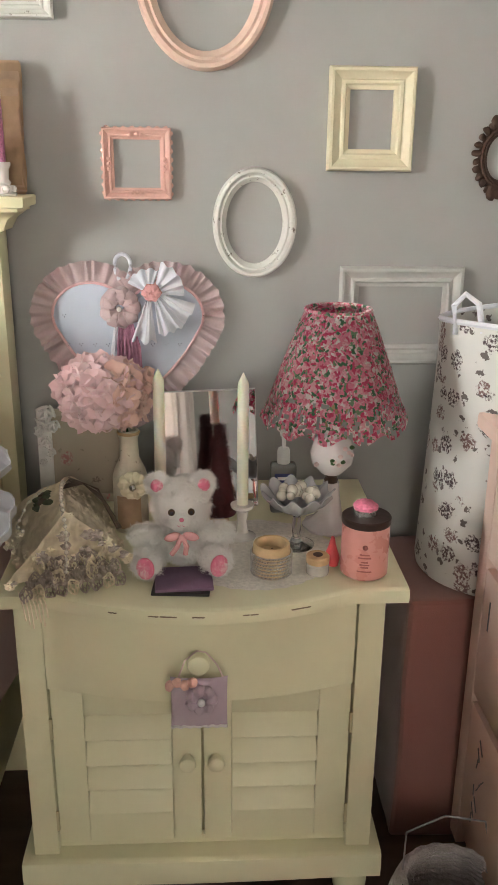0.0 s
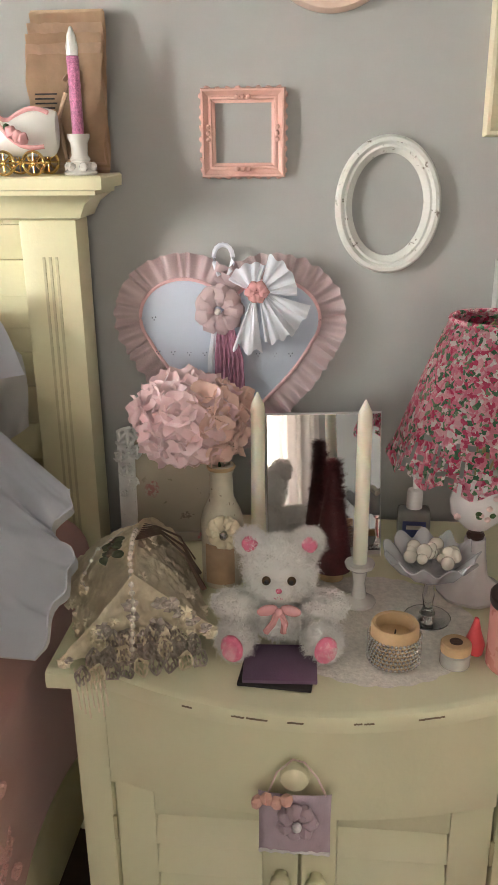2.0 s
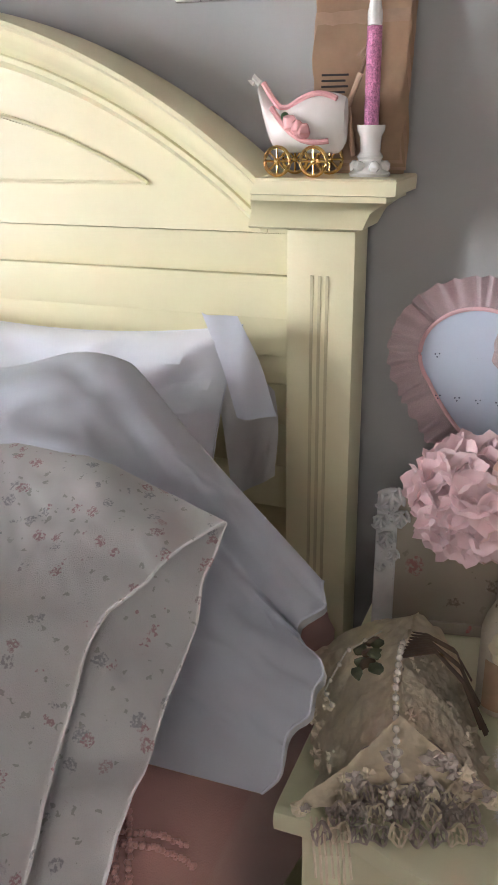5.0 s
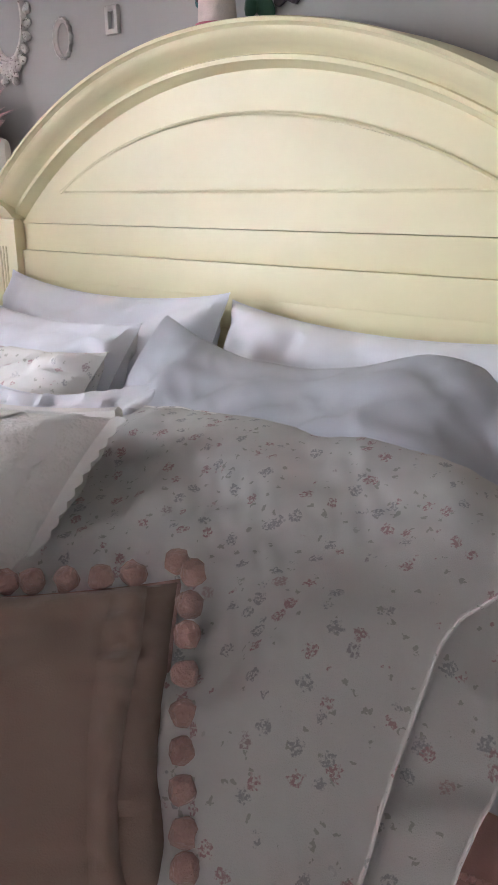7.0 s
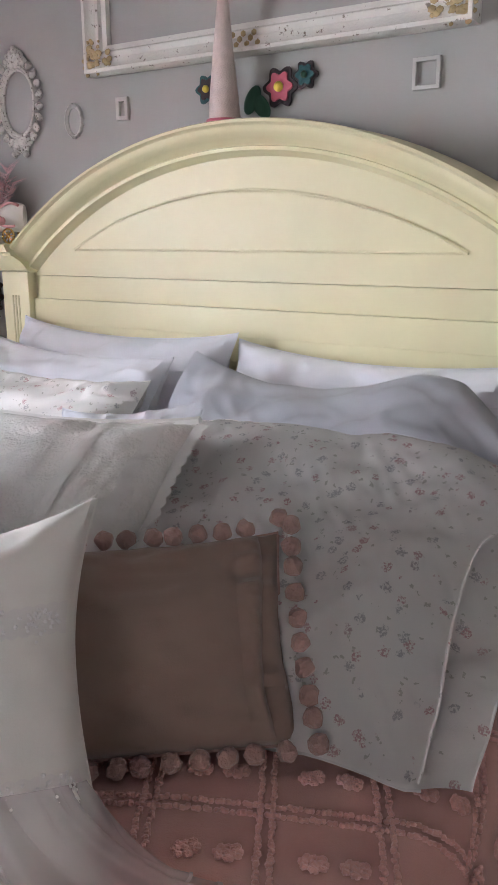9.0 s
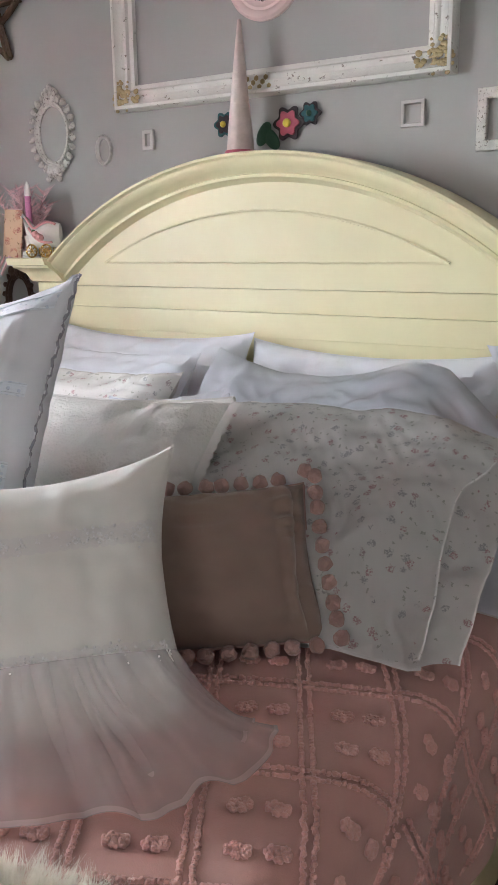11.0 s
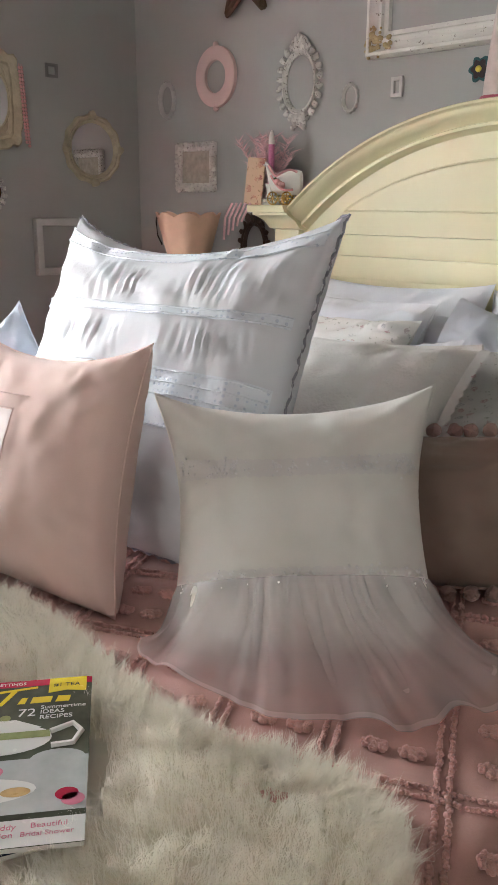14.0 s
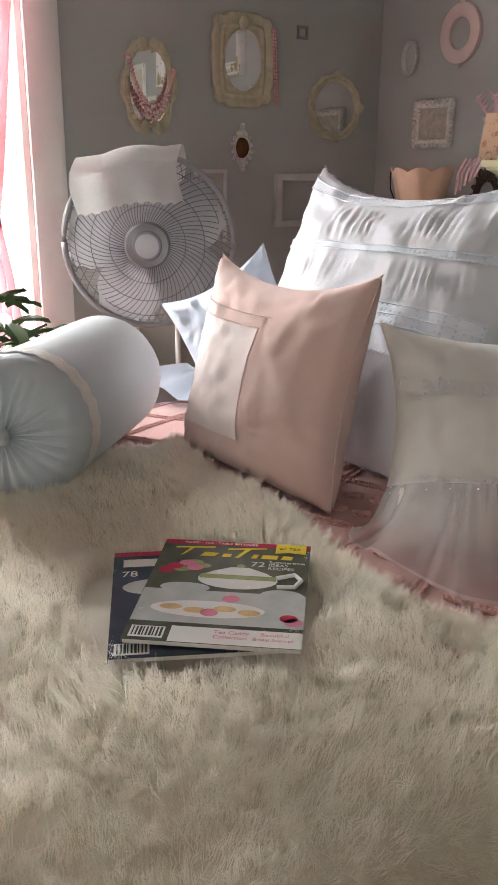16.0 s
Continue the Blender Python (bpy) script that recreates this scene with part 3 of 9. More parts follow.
def cush_point(u, v, w, h, d, pull, bottom, full, seed=0.0, wrinkle=0.0, ruche=(), sag=0.04, belly=0.0):
    """Front face of a cushion at u, v in -1..1: place and outward thickness."""
    uu, vv = math.copysign(abs(u) ** 0.9, u), math.copysign(abs(v) ** 0.9, v)
    low = (1 - vv) / 2
    x = uu * w / 2 * (1 - pull * (1 - vv * vv)) * (1 - (1 - bottom) * low)
    if belly:
        k_ = max(0.0, -vv - 0.45) / 0.55
        x *= (1 - belly * k_ ** 2.2) * (1 - 0.5 * belly * math.sin(max(0.0, min(1.0, (0.95 - vv) / 0.9)) * math.pi / 2))
    z = h / 2 + vv * h / 2 * (1 - (pull if vv > 0 else 0.3 * pull) * (1 - uu * uu)) - sag * h * (1 - uu * uu) ** 0.8 * max(0.0, vv) ** 2
    t = max(0.0, (1 - u * u) * (1 - v * v)) ** full * d / 2 * (1 + 0.25 * low)
    p = Vector((u * 3 + seed, v * 3, -2 + seed))
    edge = min(1, 6 * (1 - max(abs(u), abs(v))))
    ring = max(abs(u), abs(v))
    fine = math.sin((u if abs(v) > abs(u) else v) * 31 + seed * 5 + 5 * noise.noise(p * 0.8)) * max(0.0, ring - 0.55) ** 1.5 * (0.6 + noise.noise(p * 1.3)) * 2.2 * wrinkle
    crease = fine + math.sin(math.atan2(v, u) * 17 + seed * 3 + 2.5 * noise.noise(p)) * (abs(u * v) ** 0.5) * max(abs(u), abs(v)) ** 3 * wrinkle
    t += (wrinkle * (noise.noise(p) + 0.6 * noise.noise(p * 2.3)) + crease) * edge
    for v0, v1, amp in ruche:
        k_ = max(0.0, min(1.0, (v - v0) * 9, (v1 - v) * 9))
        t += k_ * amp * (math.sin(u * 104 + 9 * v + 8 * noise.noise(Vector((u * 3, v * 2, seed)))) * (0.5 + noise.noise(Vector((u * 5, v, seed + 4)))) - 0.2) * min(1, 4 * (1 - abs(u)))
    return x, -t, z


def cushion(w, h, d, n=44, pull=0.10, bottom=1.0, full=0.42, seed=0.0, wrinkle=0.010, ruche=(), sag=0.04, belly=0.0):
    bm, grid = bmesh.new(), {}
    for side in (-1, 1):
        for i in range(n + 1):
            for j in range(n + 1):
                rim = i in (0, n) or j in (0, n)
                if side == 1 and rim:
                    grid[side, i, j] = grid[-1, i, j]
                    continue
                x, y, z = cush_point(-1 + 2 * i / n, -1 + 2 * j / n, w, h, d, pull, bottom, full, seed + (0 if side < 0 else 5), wrinkle, ruche if side < 0 else (), sag, belly)
                grid[side, i, j] = bm.verts.new((x, y if side < 0 else -y, z))
    for side in (-1, 1):
        for i in range(n):
            for j in range(n):
                q = [grid[side, i, j], grid[side, i + 1, j], grid[side, i + 1, j + 1], grid[side, i, j + 1]]
                bm.faces.new(q if side == -1 else q[::-1])
    return bm


def band(u0, u1, v0, v1, args, off=0.0022, nu=60, nv=4, wavy=0.0):
    """A strip of trim laid on a cushion's front."""
    bm, rows = bmesh.new(), []
    for j in range(nv + 1):
        row = []
        for i in range(nu + 1):
            u, vv = u0 + (u1 - u0) * i / nu, v0 + (v1 - v0) * j / nv
            if wavy:
                vv += wavy * abs(math.sin(i * math.pi / 3)) * (1 if j == nv else -1 if j == 0 else 0)
            x, y, z = cush_point(u, vv, **args)
            row.append(bm.verts.new((x, y - off, z)))
        rows.append(row)
    for a, b in zip(rows, rows[1:]):
        for i in range(nu):
            bm.faces.new((a[i], a[i + 1], b[i + 1], b[i]))
    return bm


def rim_path(args, n=40, off=0.0):
    out = []
    for a, b, c, e in ((-1, -1, 1, -1), (1, -1, 1, 1), (1, 1, -1, 1), (-1, 1, -1, -1)):
        for i in range(n):
            s = i / n
            x, y, z = cush_point(a + (c - a) * s, b + (e - b) * s, **args)
            out.append((x, y, z))
    return out


def kw(w, h, d, pull=0.10, bottom=1.0, full=0.42, seed=0.0, wrinkle=0.010, ruche=(), sag=0.04, belly=0.0):
    return dict(belly=belly, w=w, h=h, d=d, pull=pull, bottom=bottom, full=full, seed=seed, wrinkle=wrinkle, ruche=ruche, sag=sag)


def pillow(m, label, material, args, name="pillow", n=44, category="pillow", seam=True):
    p = thing(name, label, category, m)
    part("cover", cushion(n=n, **args), material, p)
    if seam:
        part("seam", tube(rim_path(args), 0.0014, 5, True), material, p)
    return p


LOOSE = dict(wrinkle=0.016, pull=0.07)
pillow(stand(-0.36, -0.27, 0.78, -3, 20), "white cotton bed pillow leaning on the headboard", M_WHITE, kw(0.70, 0.43, 0.16, seed=1, **LOOSE))
pillow(stand(0.305, -0.26, 0.78, -2, 19), "white cotton bed pillow leaning on the headboard", M_WHITE, kw(0.66, 0.41, 0.16, seed=2.3, **LOOSE))
pillow(stand(-0.42, -0.47, 0.79, -7, 30, -1), "white cotton bed pillow in front of another", M_WHITE, kw(0.68, 0.42, 0.17, seed=3.1, **LOOSE))
pillow(stand(-0.37, -0.60, 0.79, -4, 36), "grey and pink floral cotton pillow", M_FLORAL, kw(0.62, 0.40, 0.15, seed=6.0, **LOOSE))
pillow(stand(0.10, -0.66, 0.79, 18, 38, 8), "small white cotton pillow lying between the others", M_WHITE, kw(0.30, 0.38, 0.12, seed=7.0, **LOOSE))


def loose_sheet(fn, nu, nv, thick=0.004):
    bm = bmesh.new()
    rows = [[bm.verts.new(fn(i / nu, j / nv)) for i in range(nu + 1)] for j in range(nv + 1)]
    for a, b in zip(rows, rows[1:]):
        for i in range(nu):
            bm.faces.new((a[i], a[i + 1], b[i + 1], b[i]))
    bmesh.ops.solidify(bm, geom=bm.faces[:], thickness=thick)
    bmesh.ops.recalc_face_normals(bm, faces=bm.faces)
    return bm


def lerp(a, b, s):
    return Vector(a) + (Vector(b) - Vector(a)) * s


def quad(p00, p10, p01, p11, s, t):
    return lerp(lerp(p00, p10, s), lerp(p01, p11, s), t)


# plump white pillow whose loose case end slumps over the bed's edge
slump = thing("slumped_pillow", "plump white pillow, its loose case slumping over the bed", "pillow")


def slump_fn(s, t):
    fall = max(0.0, s - 0.66) / 0.34
    top = Vector((0.0 + 0.845 * s, -0.295 - 0.02 * s - 0.10 * fall, 1.165 - 0.055 * math.sin(min(1, s / 0.25) * math.pi / 2) + 0.045 * math.exp(-((s - 0.60) / 0.14) ** 2) - 0.16 * fall ** 1.2))
    low = Vector((0.02 + 0.80 * s, -0.60 + 0.05 * fall, 0.80 - 0.045 * fall))
    p = top.lerp(low, t)
    puff = max(0.0, math.sin(t * math.pi)) ** 0.6
    body = 1 - 0.72 * fall
    p += Vector((0.02, -0.50, 0.85)) * (0.095 * puff * body * min(1, s * 6 + 0.3) + 0.016 * noise.noise(Vector((s * 5, t * 4, 21))) * puff + 0.014 * noise.noise(Vector((s * 11 + t * 4, t * 9, 5))) * puff - 0.010 * abs(noise.noise(Vector((s * 16, t * 10 - s * 8, 9)))) * puff)
    p.x += 0.030 * fall * math.sin(t * math.pi) + 0.018 * fall * noise.noise(Vector((t * 6, 3, 1)))
    # the loose end is pinched in below its upper corner, and folds run out of the pinch
    pinch = math.exp(-((t - 0.30) / 0.085) ** 2)
    p += Vector((-0.034, 0.010, 0.0)) * pinch * fall ** 1.3
    way = math.atan2(t - 0.30, 1.06 - s)
    near = math.exp(-((1.0 - s) ** 2 + (t - 0.30) ** 2) / 0.10)
    p += Vector((0.25, -0.55, 0.6)) * (0.007 * math.sin(way * 8.0 + 1.6 * noise.noise(Vector((s * 3, t * 3, 2)))) * near * min(1.0, t * 5) * min(1.0, (1 - t) * 5))
    ridge = (s - 0.80 + 0.25 * t) * 11
    p += Vector((0.1, -0.3, 0.8)) * 0.018 * math.exp(-ridge * ridge) * puff
    return p


part("case_front", loose_sheet(slump_fn, 110, 80, 0.003), M_WHITE, slump)
part("case_back", loose_sheet(lambda s, t: slump_fn(s, t) + Vector((-0.02, 0.5, -0.6)) * (0.010 + 0.13 * max(0.0, math.sin(t * math.pi)) ** 0.7 * (1 - 0.8 * max(0.0, s - 0.66) / 0.34)), 40, 30, 0.003), M_WHITE2, slump)
part("case_hem", tube([slump_fn(1.0, i / 40) for i in range(41)], 0.0016, 6), M_WHITE, slump)

# turned-back corner of the back pillow's case
tipcase = thing("pillowcase_end", "open white pillowcase end hanging beside the bedpost", "pillowcase")
part("case", loose_sheet(lambda s, t: quad((0.585, -0.158, 1.186), (0.644, -0.166, 1.187), (0.655, -0.196, 1.050), (0.708, -0.176, 1.052), s, t)
                         + Vector((0.004 * math.sin(t * 5), -0.010 * math.sin(s * 3.1) - 0.004 * math.sin(s * 7 + t * 6), 0)), 16, 20), M_WHITE, tipcase)
part("case_lining", loose_sheet(lambda s, t: quad((0.585, -0.150, 1.150), (0.690, -0.150, 1.078), (0.640, -0.175, 0.915), (0.700, -0.160, 0.955), s, t)
                                + Vector((0.006 * math.sin(t * 4), -0.008 * math.sin(s * 6 + t * 3), 0)), 14, 18), M_WHITE2, tipcase)

# floral sham: a leaning pillow with its loose flap towards the bed's edge
floral = thing("floral_pillow", "big floral cotton sham with a loose open end, leaning back", "pillow")


def floral_fn(s, t):
    top = Vector((0.06 + 0.705 * s, -0.468 - 0.035 * max(0, s - 0.7) / 0.3, 1.066 + 0.022 * math.sin(s * math.pi * 0.9) - 0.022 * max(0, s - 0.8) / 0.2))
    low = Vector((0.24 + 0.535 * s, -0.955 + 0.10 * s ** 0.7, 0.806 + 0.010 * math.sin(s * 20) * s))
    p = top.lerp(low, t)
    puff = math.sin(min(1, max(0, t)) * math.pi) ** 0.7
    body = max(0.0, 1 - max(0.0, s - 0.74) * 3.9)
    p += Vector((0.02, -0.62, 0.78)) * (0.060 * puff * body + 0.020 * noise.noise(Vector((s * 5, t * 5, 2))) + 0.010 * noise.noise(Vector((s * 12 + t * 5, t * 9, 8))) + 0.005 * abs(noise.noise(Vector((s * 22 - t * 10, t * 12, 3)))))
    # a soft fold running from the upper outer corner down and inwards
    fold = (s - (0.98 - 0.36 * t)) * 9
    p += Vector((0.3, -0.5, 0.7)) * (0.026 * math.exp(-fold * fold) * min(1, t * 4) * (1 - 0.6 * max(0, t - 0.55) / 0.45))
    fold2 = (s - (1.04 - 0.30 * t)) * 8
    p -= Vector((0.3, -0.5, 0.7)) * (0.020 * math.exp(-fold2 * fold2) * min(1, t * 3))
    return p


def flap_fn(a, t):
    """The upper layer of the sham's open end, drawn back from the tip towards the bed."""
    edge = 1.0 - 0.105 * min(1.0, t / 0.34) ** 0.9 + 0.012 * math.sin(t * 9.0) * min(1.0, t * 4)
    s = 0.30 + (edge - 0.30) * a
    curl = max(0.0, (a - 0.72) / 0.28)
    lift = 0.003 + (0.020 * math.sin(min(1.0, t * 3) * math.pi / 2)) * curl ** 1.5 * (1 + 0.4 * noise.noise(Vector((t * 7, 1, 4))))
    return floral_fn(s, t) + Vector((0.15, -0.6, 0.75)) * lift


part("sham", loose_sheet(floral_fn, 110, 90, 0.003), M_FLORAL, floral)
part("sham_flap", loose_sheet(flap_fn, 90, 90, 0.002), M_FLORAL, floral)
part("flap_hem", tube([flap_fn(1.0, i / 60) for i in range(61)], 0.0020, 6), M_FLORAL, floral)
bm, rows = bmesh.new(), []
for j in range(25):
    t = j / 24
    row = []
    for i in range(25):
        s = i / 24
        p = floral_fn(s * 0.9, t)
        row.append(bm.verts.new(p + Vector((-0.01, 0.62, -0.78)) * (0.012 + 0.12 * math.sin(t * math.pi) * math.sin(min(1, s * 1.05) * math.pi) ** 0.5)))
    rows.append(row)
for a, b in zip(rows, rows[1:]):
    for i in range(24):
        bm.faces.new((a[i], b[i], b[i + 1], a[i + 1]))
part("sham_back", bm, M_WHITE2, floral)
part("top_hem", tube([floral_fn(i / 40, 0.0) for i in range(41)], 0.0018, 6), M_FLORAL, floral)
part("end_hem", tube([floral_fn(1.0, i / 40) for i in range(41)], 0.0018, 6), M_FLORAL, floral)

# matelasse pillow with a wide lace flange
A = kw(0.64, 0.43, 0.17, pull=0.06, seed=8.2, wrinkle=0.014)
lace = pillow(stand(-0.04, -0.94, 0.79, 6, 42), "off-white quilted pillow with scalloped lace trim", M_LACE, A)
part("lace_band", band(0.52, 0.60, -0.97, 0.97, A, 0.003, 6, 60), M_WHITE2, lace)
part("lace_band", band(0.84, 0.90, -0.97, 0.97, A, 0.003, 6, 60), M_WHITE2, lace)
bm, rows = bmesh.new(), []
for j in range(121):
    v = -1 + 2 * j / 120
    x0, y0, z0 = cush_point(0.995, v, **A)
    out = 0.016 + 0.006 * abs(math.sin(j * math.pi / 5))
    rows.append([bm.verts.new((x0 + out * q, y0 - 0.002, z0)) for q in (0, 0.5, 1)])
for a, b in zip(rows, rows[1:]):
    for i in range(2):
        bm.faces.new((a[i], a[i + 1], b[i + 1], b[i]))
part("scalloped_edge", bm, M_WHITE2, lace)
part("top_lace", tube([(x, y, z + 0.003) for x, y, z in [cush_point(-1 + 2 * i / 60, 1, **A) for i in range(61)]], 0.009, 6), M_WHITE2, lace)

# dusty rose lumbar pillow with pompoms
A = kw(0.50, 0.268, 0.12, pull=0.04, seed=9.4, wrinkle=0.009)
taupe = pillow(stand(0.390, -1.036, 0.812, 41, 43), "dusty rose lumbar pillow edged with wool pompoms", M_TAUPE, A)
bm, rows = bmesh.new(), []
for j in range(61):
    v = -0.97 + 1.94 * j / 60
    mid_, wide = 0.80 + 0.03 * math.sin(v * 2.2) - 0.02 * v, 0.065 + 0.012 * math.sin(v * 3)
    row = []
    for i in range(13):
        x, y, z = cush_point(mid_ + wide * (i / 6 - 1), v, **A)
        row.append(bm.verts.new((x, y - 0.001 - 0.012 * math.sin(math.pi * (i / 12) ** 1.8) ** 0.8 * min(1.0, 6 * (1 - abs(v))), z)))
    rows.append(row)
for a, b in zip(rows, rows[1:]):
    for i in range(12):
        bm.faces.new((a[i], a[i + 1], b[i + 1], b[i]))
part("fold", bm, M_TAUPE, taupe)
bm0 = bmesh.new()
bmesh.ops.create_icosphere(bm0, subdivisions=2, radius=0.0128)
rough_up(bm0, 0.0035, 190)
pom0 = None
path = rim_path(A, 60)
acc, last = 0.0, Vector(path[0])
for p in path:
    p = Vector(p)
    acc += (p - last).length
    last = p
    if acc > 0.0265:
        acc = random.uniform(-0.003, 0.003)
        if pom0 is None:
            pom0 = part("pompom", bm0, M_POM, taupe)
            o = pom0
        else:
            o = pom0.copy()
            scene.collection.objects.link(o)
            o.parent = taupe
        away = Vector((p.x, 0, (p.z - 0.15) * 1.7)).normalized()
        away.x = away.x if abs(p.x) > 0.21 else away.x * 0.2
        o.matrix_basis = Matrix.Translation(p + away * 0.014 + (Vector((0.004, -0.026, 0.004)) if p.x > 0.22 else Vector((0, -0.006, 0.002)))) @ Euler((random.random() * 6, random.random() * 6, 0)).to_matrix().to_4x4()
part("pompom_cord", tube(path, 0.0026, 5, True), M_POM, taupe)

# large white and blue ruched pillow
A = kw(0.62, 0.615, 0.19, pull=0.075, seed=2.9, wrinkle=0.009, ruche=((0.34, 0.78, 0.0024), (0.0, 0.28, 0.0024)), sag=0.10)
M_RUCHED = cloth("cool_white_voile", (0.76, 0.775, 0.83), creases=30, rough=0.95, sheen=0.0)
big = pillow(stand(-0.085, -1.25, 0.80, 8.4, 26, 1), "large white cotton pillow with ruched panels and blue trim", M_RUCHED, A, n=120)
part("upper_band", band(-0.97, 0.97, 0.78, 0.90, A, 0.003), M_BLUEDK, big, "pale blue eyelet band")
part("middle_band", band(-0.97, 0.97, 0.275, 0.345, A, 0.003), M_BLUEDK, big, "pale blue fagoted band")
part("lower_band", band(-0.97, 0.97, -0.30, -0.01, A, 0.003), M_BLUEDK, big, "pale blue eyelet band")
for v0 in (0.285, 0.335, -0.02, -0.07, -0.13, -0.29, 0.79, 0.89):
    part("stitching", tube([(x, y - 0.0035, z) for x, y, z in [cush_point(-0.97 + 1.94 * i / 90, v0, **A) for i in range(91)]], 0.0016, 4), M_BLUEDK, big)
part("rick_rack", tube([(x, y + 0.003 * math.sin(i * 1.9), z + 0.003 * math.sin(i * 2.3)) for i, (x, y, z) in enumerate(rim_path(A, 60))], 0.0032, 5, True), M_GREYPIPE, big, "grey rick-rack edging")

# pale blue pillow behind
pillow(stand(-0.47, -1.15, 0.815, 40, 14, 32), "pale blue cotton pillow behind the pink one", M_BLUEFAB, kw(0.30, 0.34, 0.12, seed=5.5, pull=0.12))
frill = thing("blue_flounce", "pale blue cotton flounce lying on the coverlet", "fabric")
part("flounce", loose_sheet(lambda s, t: Vector((-0.86 + 0.34 * s, -1.36 + 0.18 * t + 0.03 * s, 0.815 + 0.006 * math.sin(s * 14 + 3 * t) + 0.012 * t)), 30, 12, 0.003), M_BLUEFAB, frill)

# pink pillow with drawn-thread panel
A = kw(0.436, 0.395, 0.15, pull=0.11, seed=1.7, wrinkle=0.0045, full=0.40, sag=0.06)
pink = pillow(stand(-0.066, -1.435, 0.80, 7, 14, 0.6), "blush pink cotton pillow with hemstitched centre panel", M_PINK, A, n=60)
part("centre_panel", band(-0.94, 0.10, -0.62, 0.40, A, 0.0012, 40, 40), M_PINKLT, pink, "paler pink voile panel")
for a, b, c, e in ((-0.94, 0.42, 0.12, 0.42), (-0.94, 0.56, 0.22, 0.56), (0.12, -0.62, 0.12, 0.42)):
    part("hemstitch", tube([(x, y - 0.003, z) for x, y, z in [cush_point(a + (c - a) * i / 40, b + (e - b) * i / 40, **A) for i in range(41)]], 0.0010, 4), M_HEM, pink)
part("smocked_band", band(-0.94, 0.14, 0.44, 0.54, A, 0.0015, 50, 5), M_PINK, pink)

# white pillow with an organza skirt
k = Nodes("white_organza")
tp = k.n.new("ShaderNodeBsdfTransparent")
mx = k.n.new("ShaderNodeMixShader")
k.done(k.mix(k.noise(30, 3), (0.92, 0.89, 0.93), (0.97, 0.95, 0.98)), 0.6, 0.0, Sheen_Weight=0.5)
tl = k.n.new("ShaderNodeBsdfTranslucent")
tl.inputs[0].default_value = (0.95, 0.92, 0.96, 1)
m2 = k.n.new("ShaderNodeMixShader")
m2.inputs[0].default_value = 0.60
k.l.new(k.b.outputs[0], m2.inputs[1])
k.l.new(tl.outputs[0], m2.inputs[2])
mx.inputs[0].default_value = 0.27
k.l.new(tp.outputs[0], mx.inputs[1])
k.l.new(m2.outputs[0], mx.inputs[2])
k.l.new(mx.outputs[0], k.n["Material Output"].inputs[0])
M_ORGANZA = k.m
M_ORGHEM = M_ORGANZA.copy()
M_ORGHEM.name = "organza_hem"
mx_hem = [n_ for n_ in M_ORGHEM.node_tree.nodes if n_.bl_idname == "ShaderNodeMixShader" and not n_.inputs[0].is_linked]
for n_ in mx_hem:
    if abs(n_.inputs[0].default_value - 0.27) < 1e-3:
        n_.inputs[0].default_value = 0.36
M_SATIN = cloth("ivory_satin", (0.85, 0.835, 0.80), creases=9, rough=0.55, bump=0.15)
M_SEQUIN = mat("white_sequin_lace", (0.82, 0.81, 0.82), 0.35, 0.15, 200, 0.9, 420)
DM = stand(0.390, -1.271, 0.783, 42.4, 30.7, 3)
A = kw(0.412, 0.385, 0.17, pull=0.13, seed=3.9, wrinkle=0.0055, bottom=1.0, sag=0.05, belly=0.14)
dress = pillow(DM, "white satin pillow dressed with lace and an organza skirt", M_SATIN, A, n=60)
for v0, v1 in ((0.22, 0.36), (-0.52, -0.40)):
    part("lace_band", band(-0.96, 0.96, v0, v1, A, 0.0025, 80, 5, 0.015), M_WHITE2, dress)
rnd = random.Random(4)
bm = bmesh.new()
for v0 in (0.29, -0.46):
    for i in range(260):
        u = rnd.uniform(-0.93, 0.93)
        if 0.55 < math.sin(u * 13 + v0 * 9) + 0.9 or rnd.random() < 0.35:
            x, y, z = cush_point(u, v0 + rnd.gauss(0, 0.04), **A)
            ball(bm, (x, y - 0.003, z), rnd.uniform(0.0012, 0.0024), 5, 4, 1)
seq = part("sequin_trim", bm, M_SEQUIN, dress, "white sequins and pearls sewn on the lace")
seq["kind"] = "stuff"
WAIST = -0.45
SIDE_, FRONT_ = Vector((0.738, 0.674, 0)), Vector((0.674, -0.738, 0))
inv = DM.inverted()
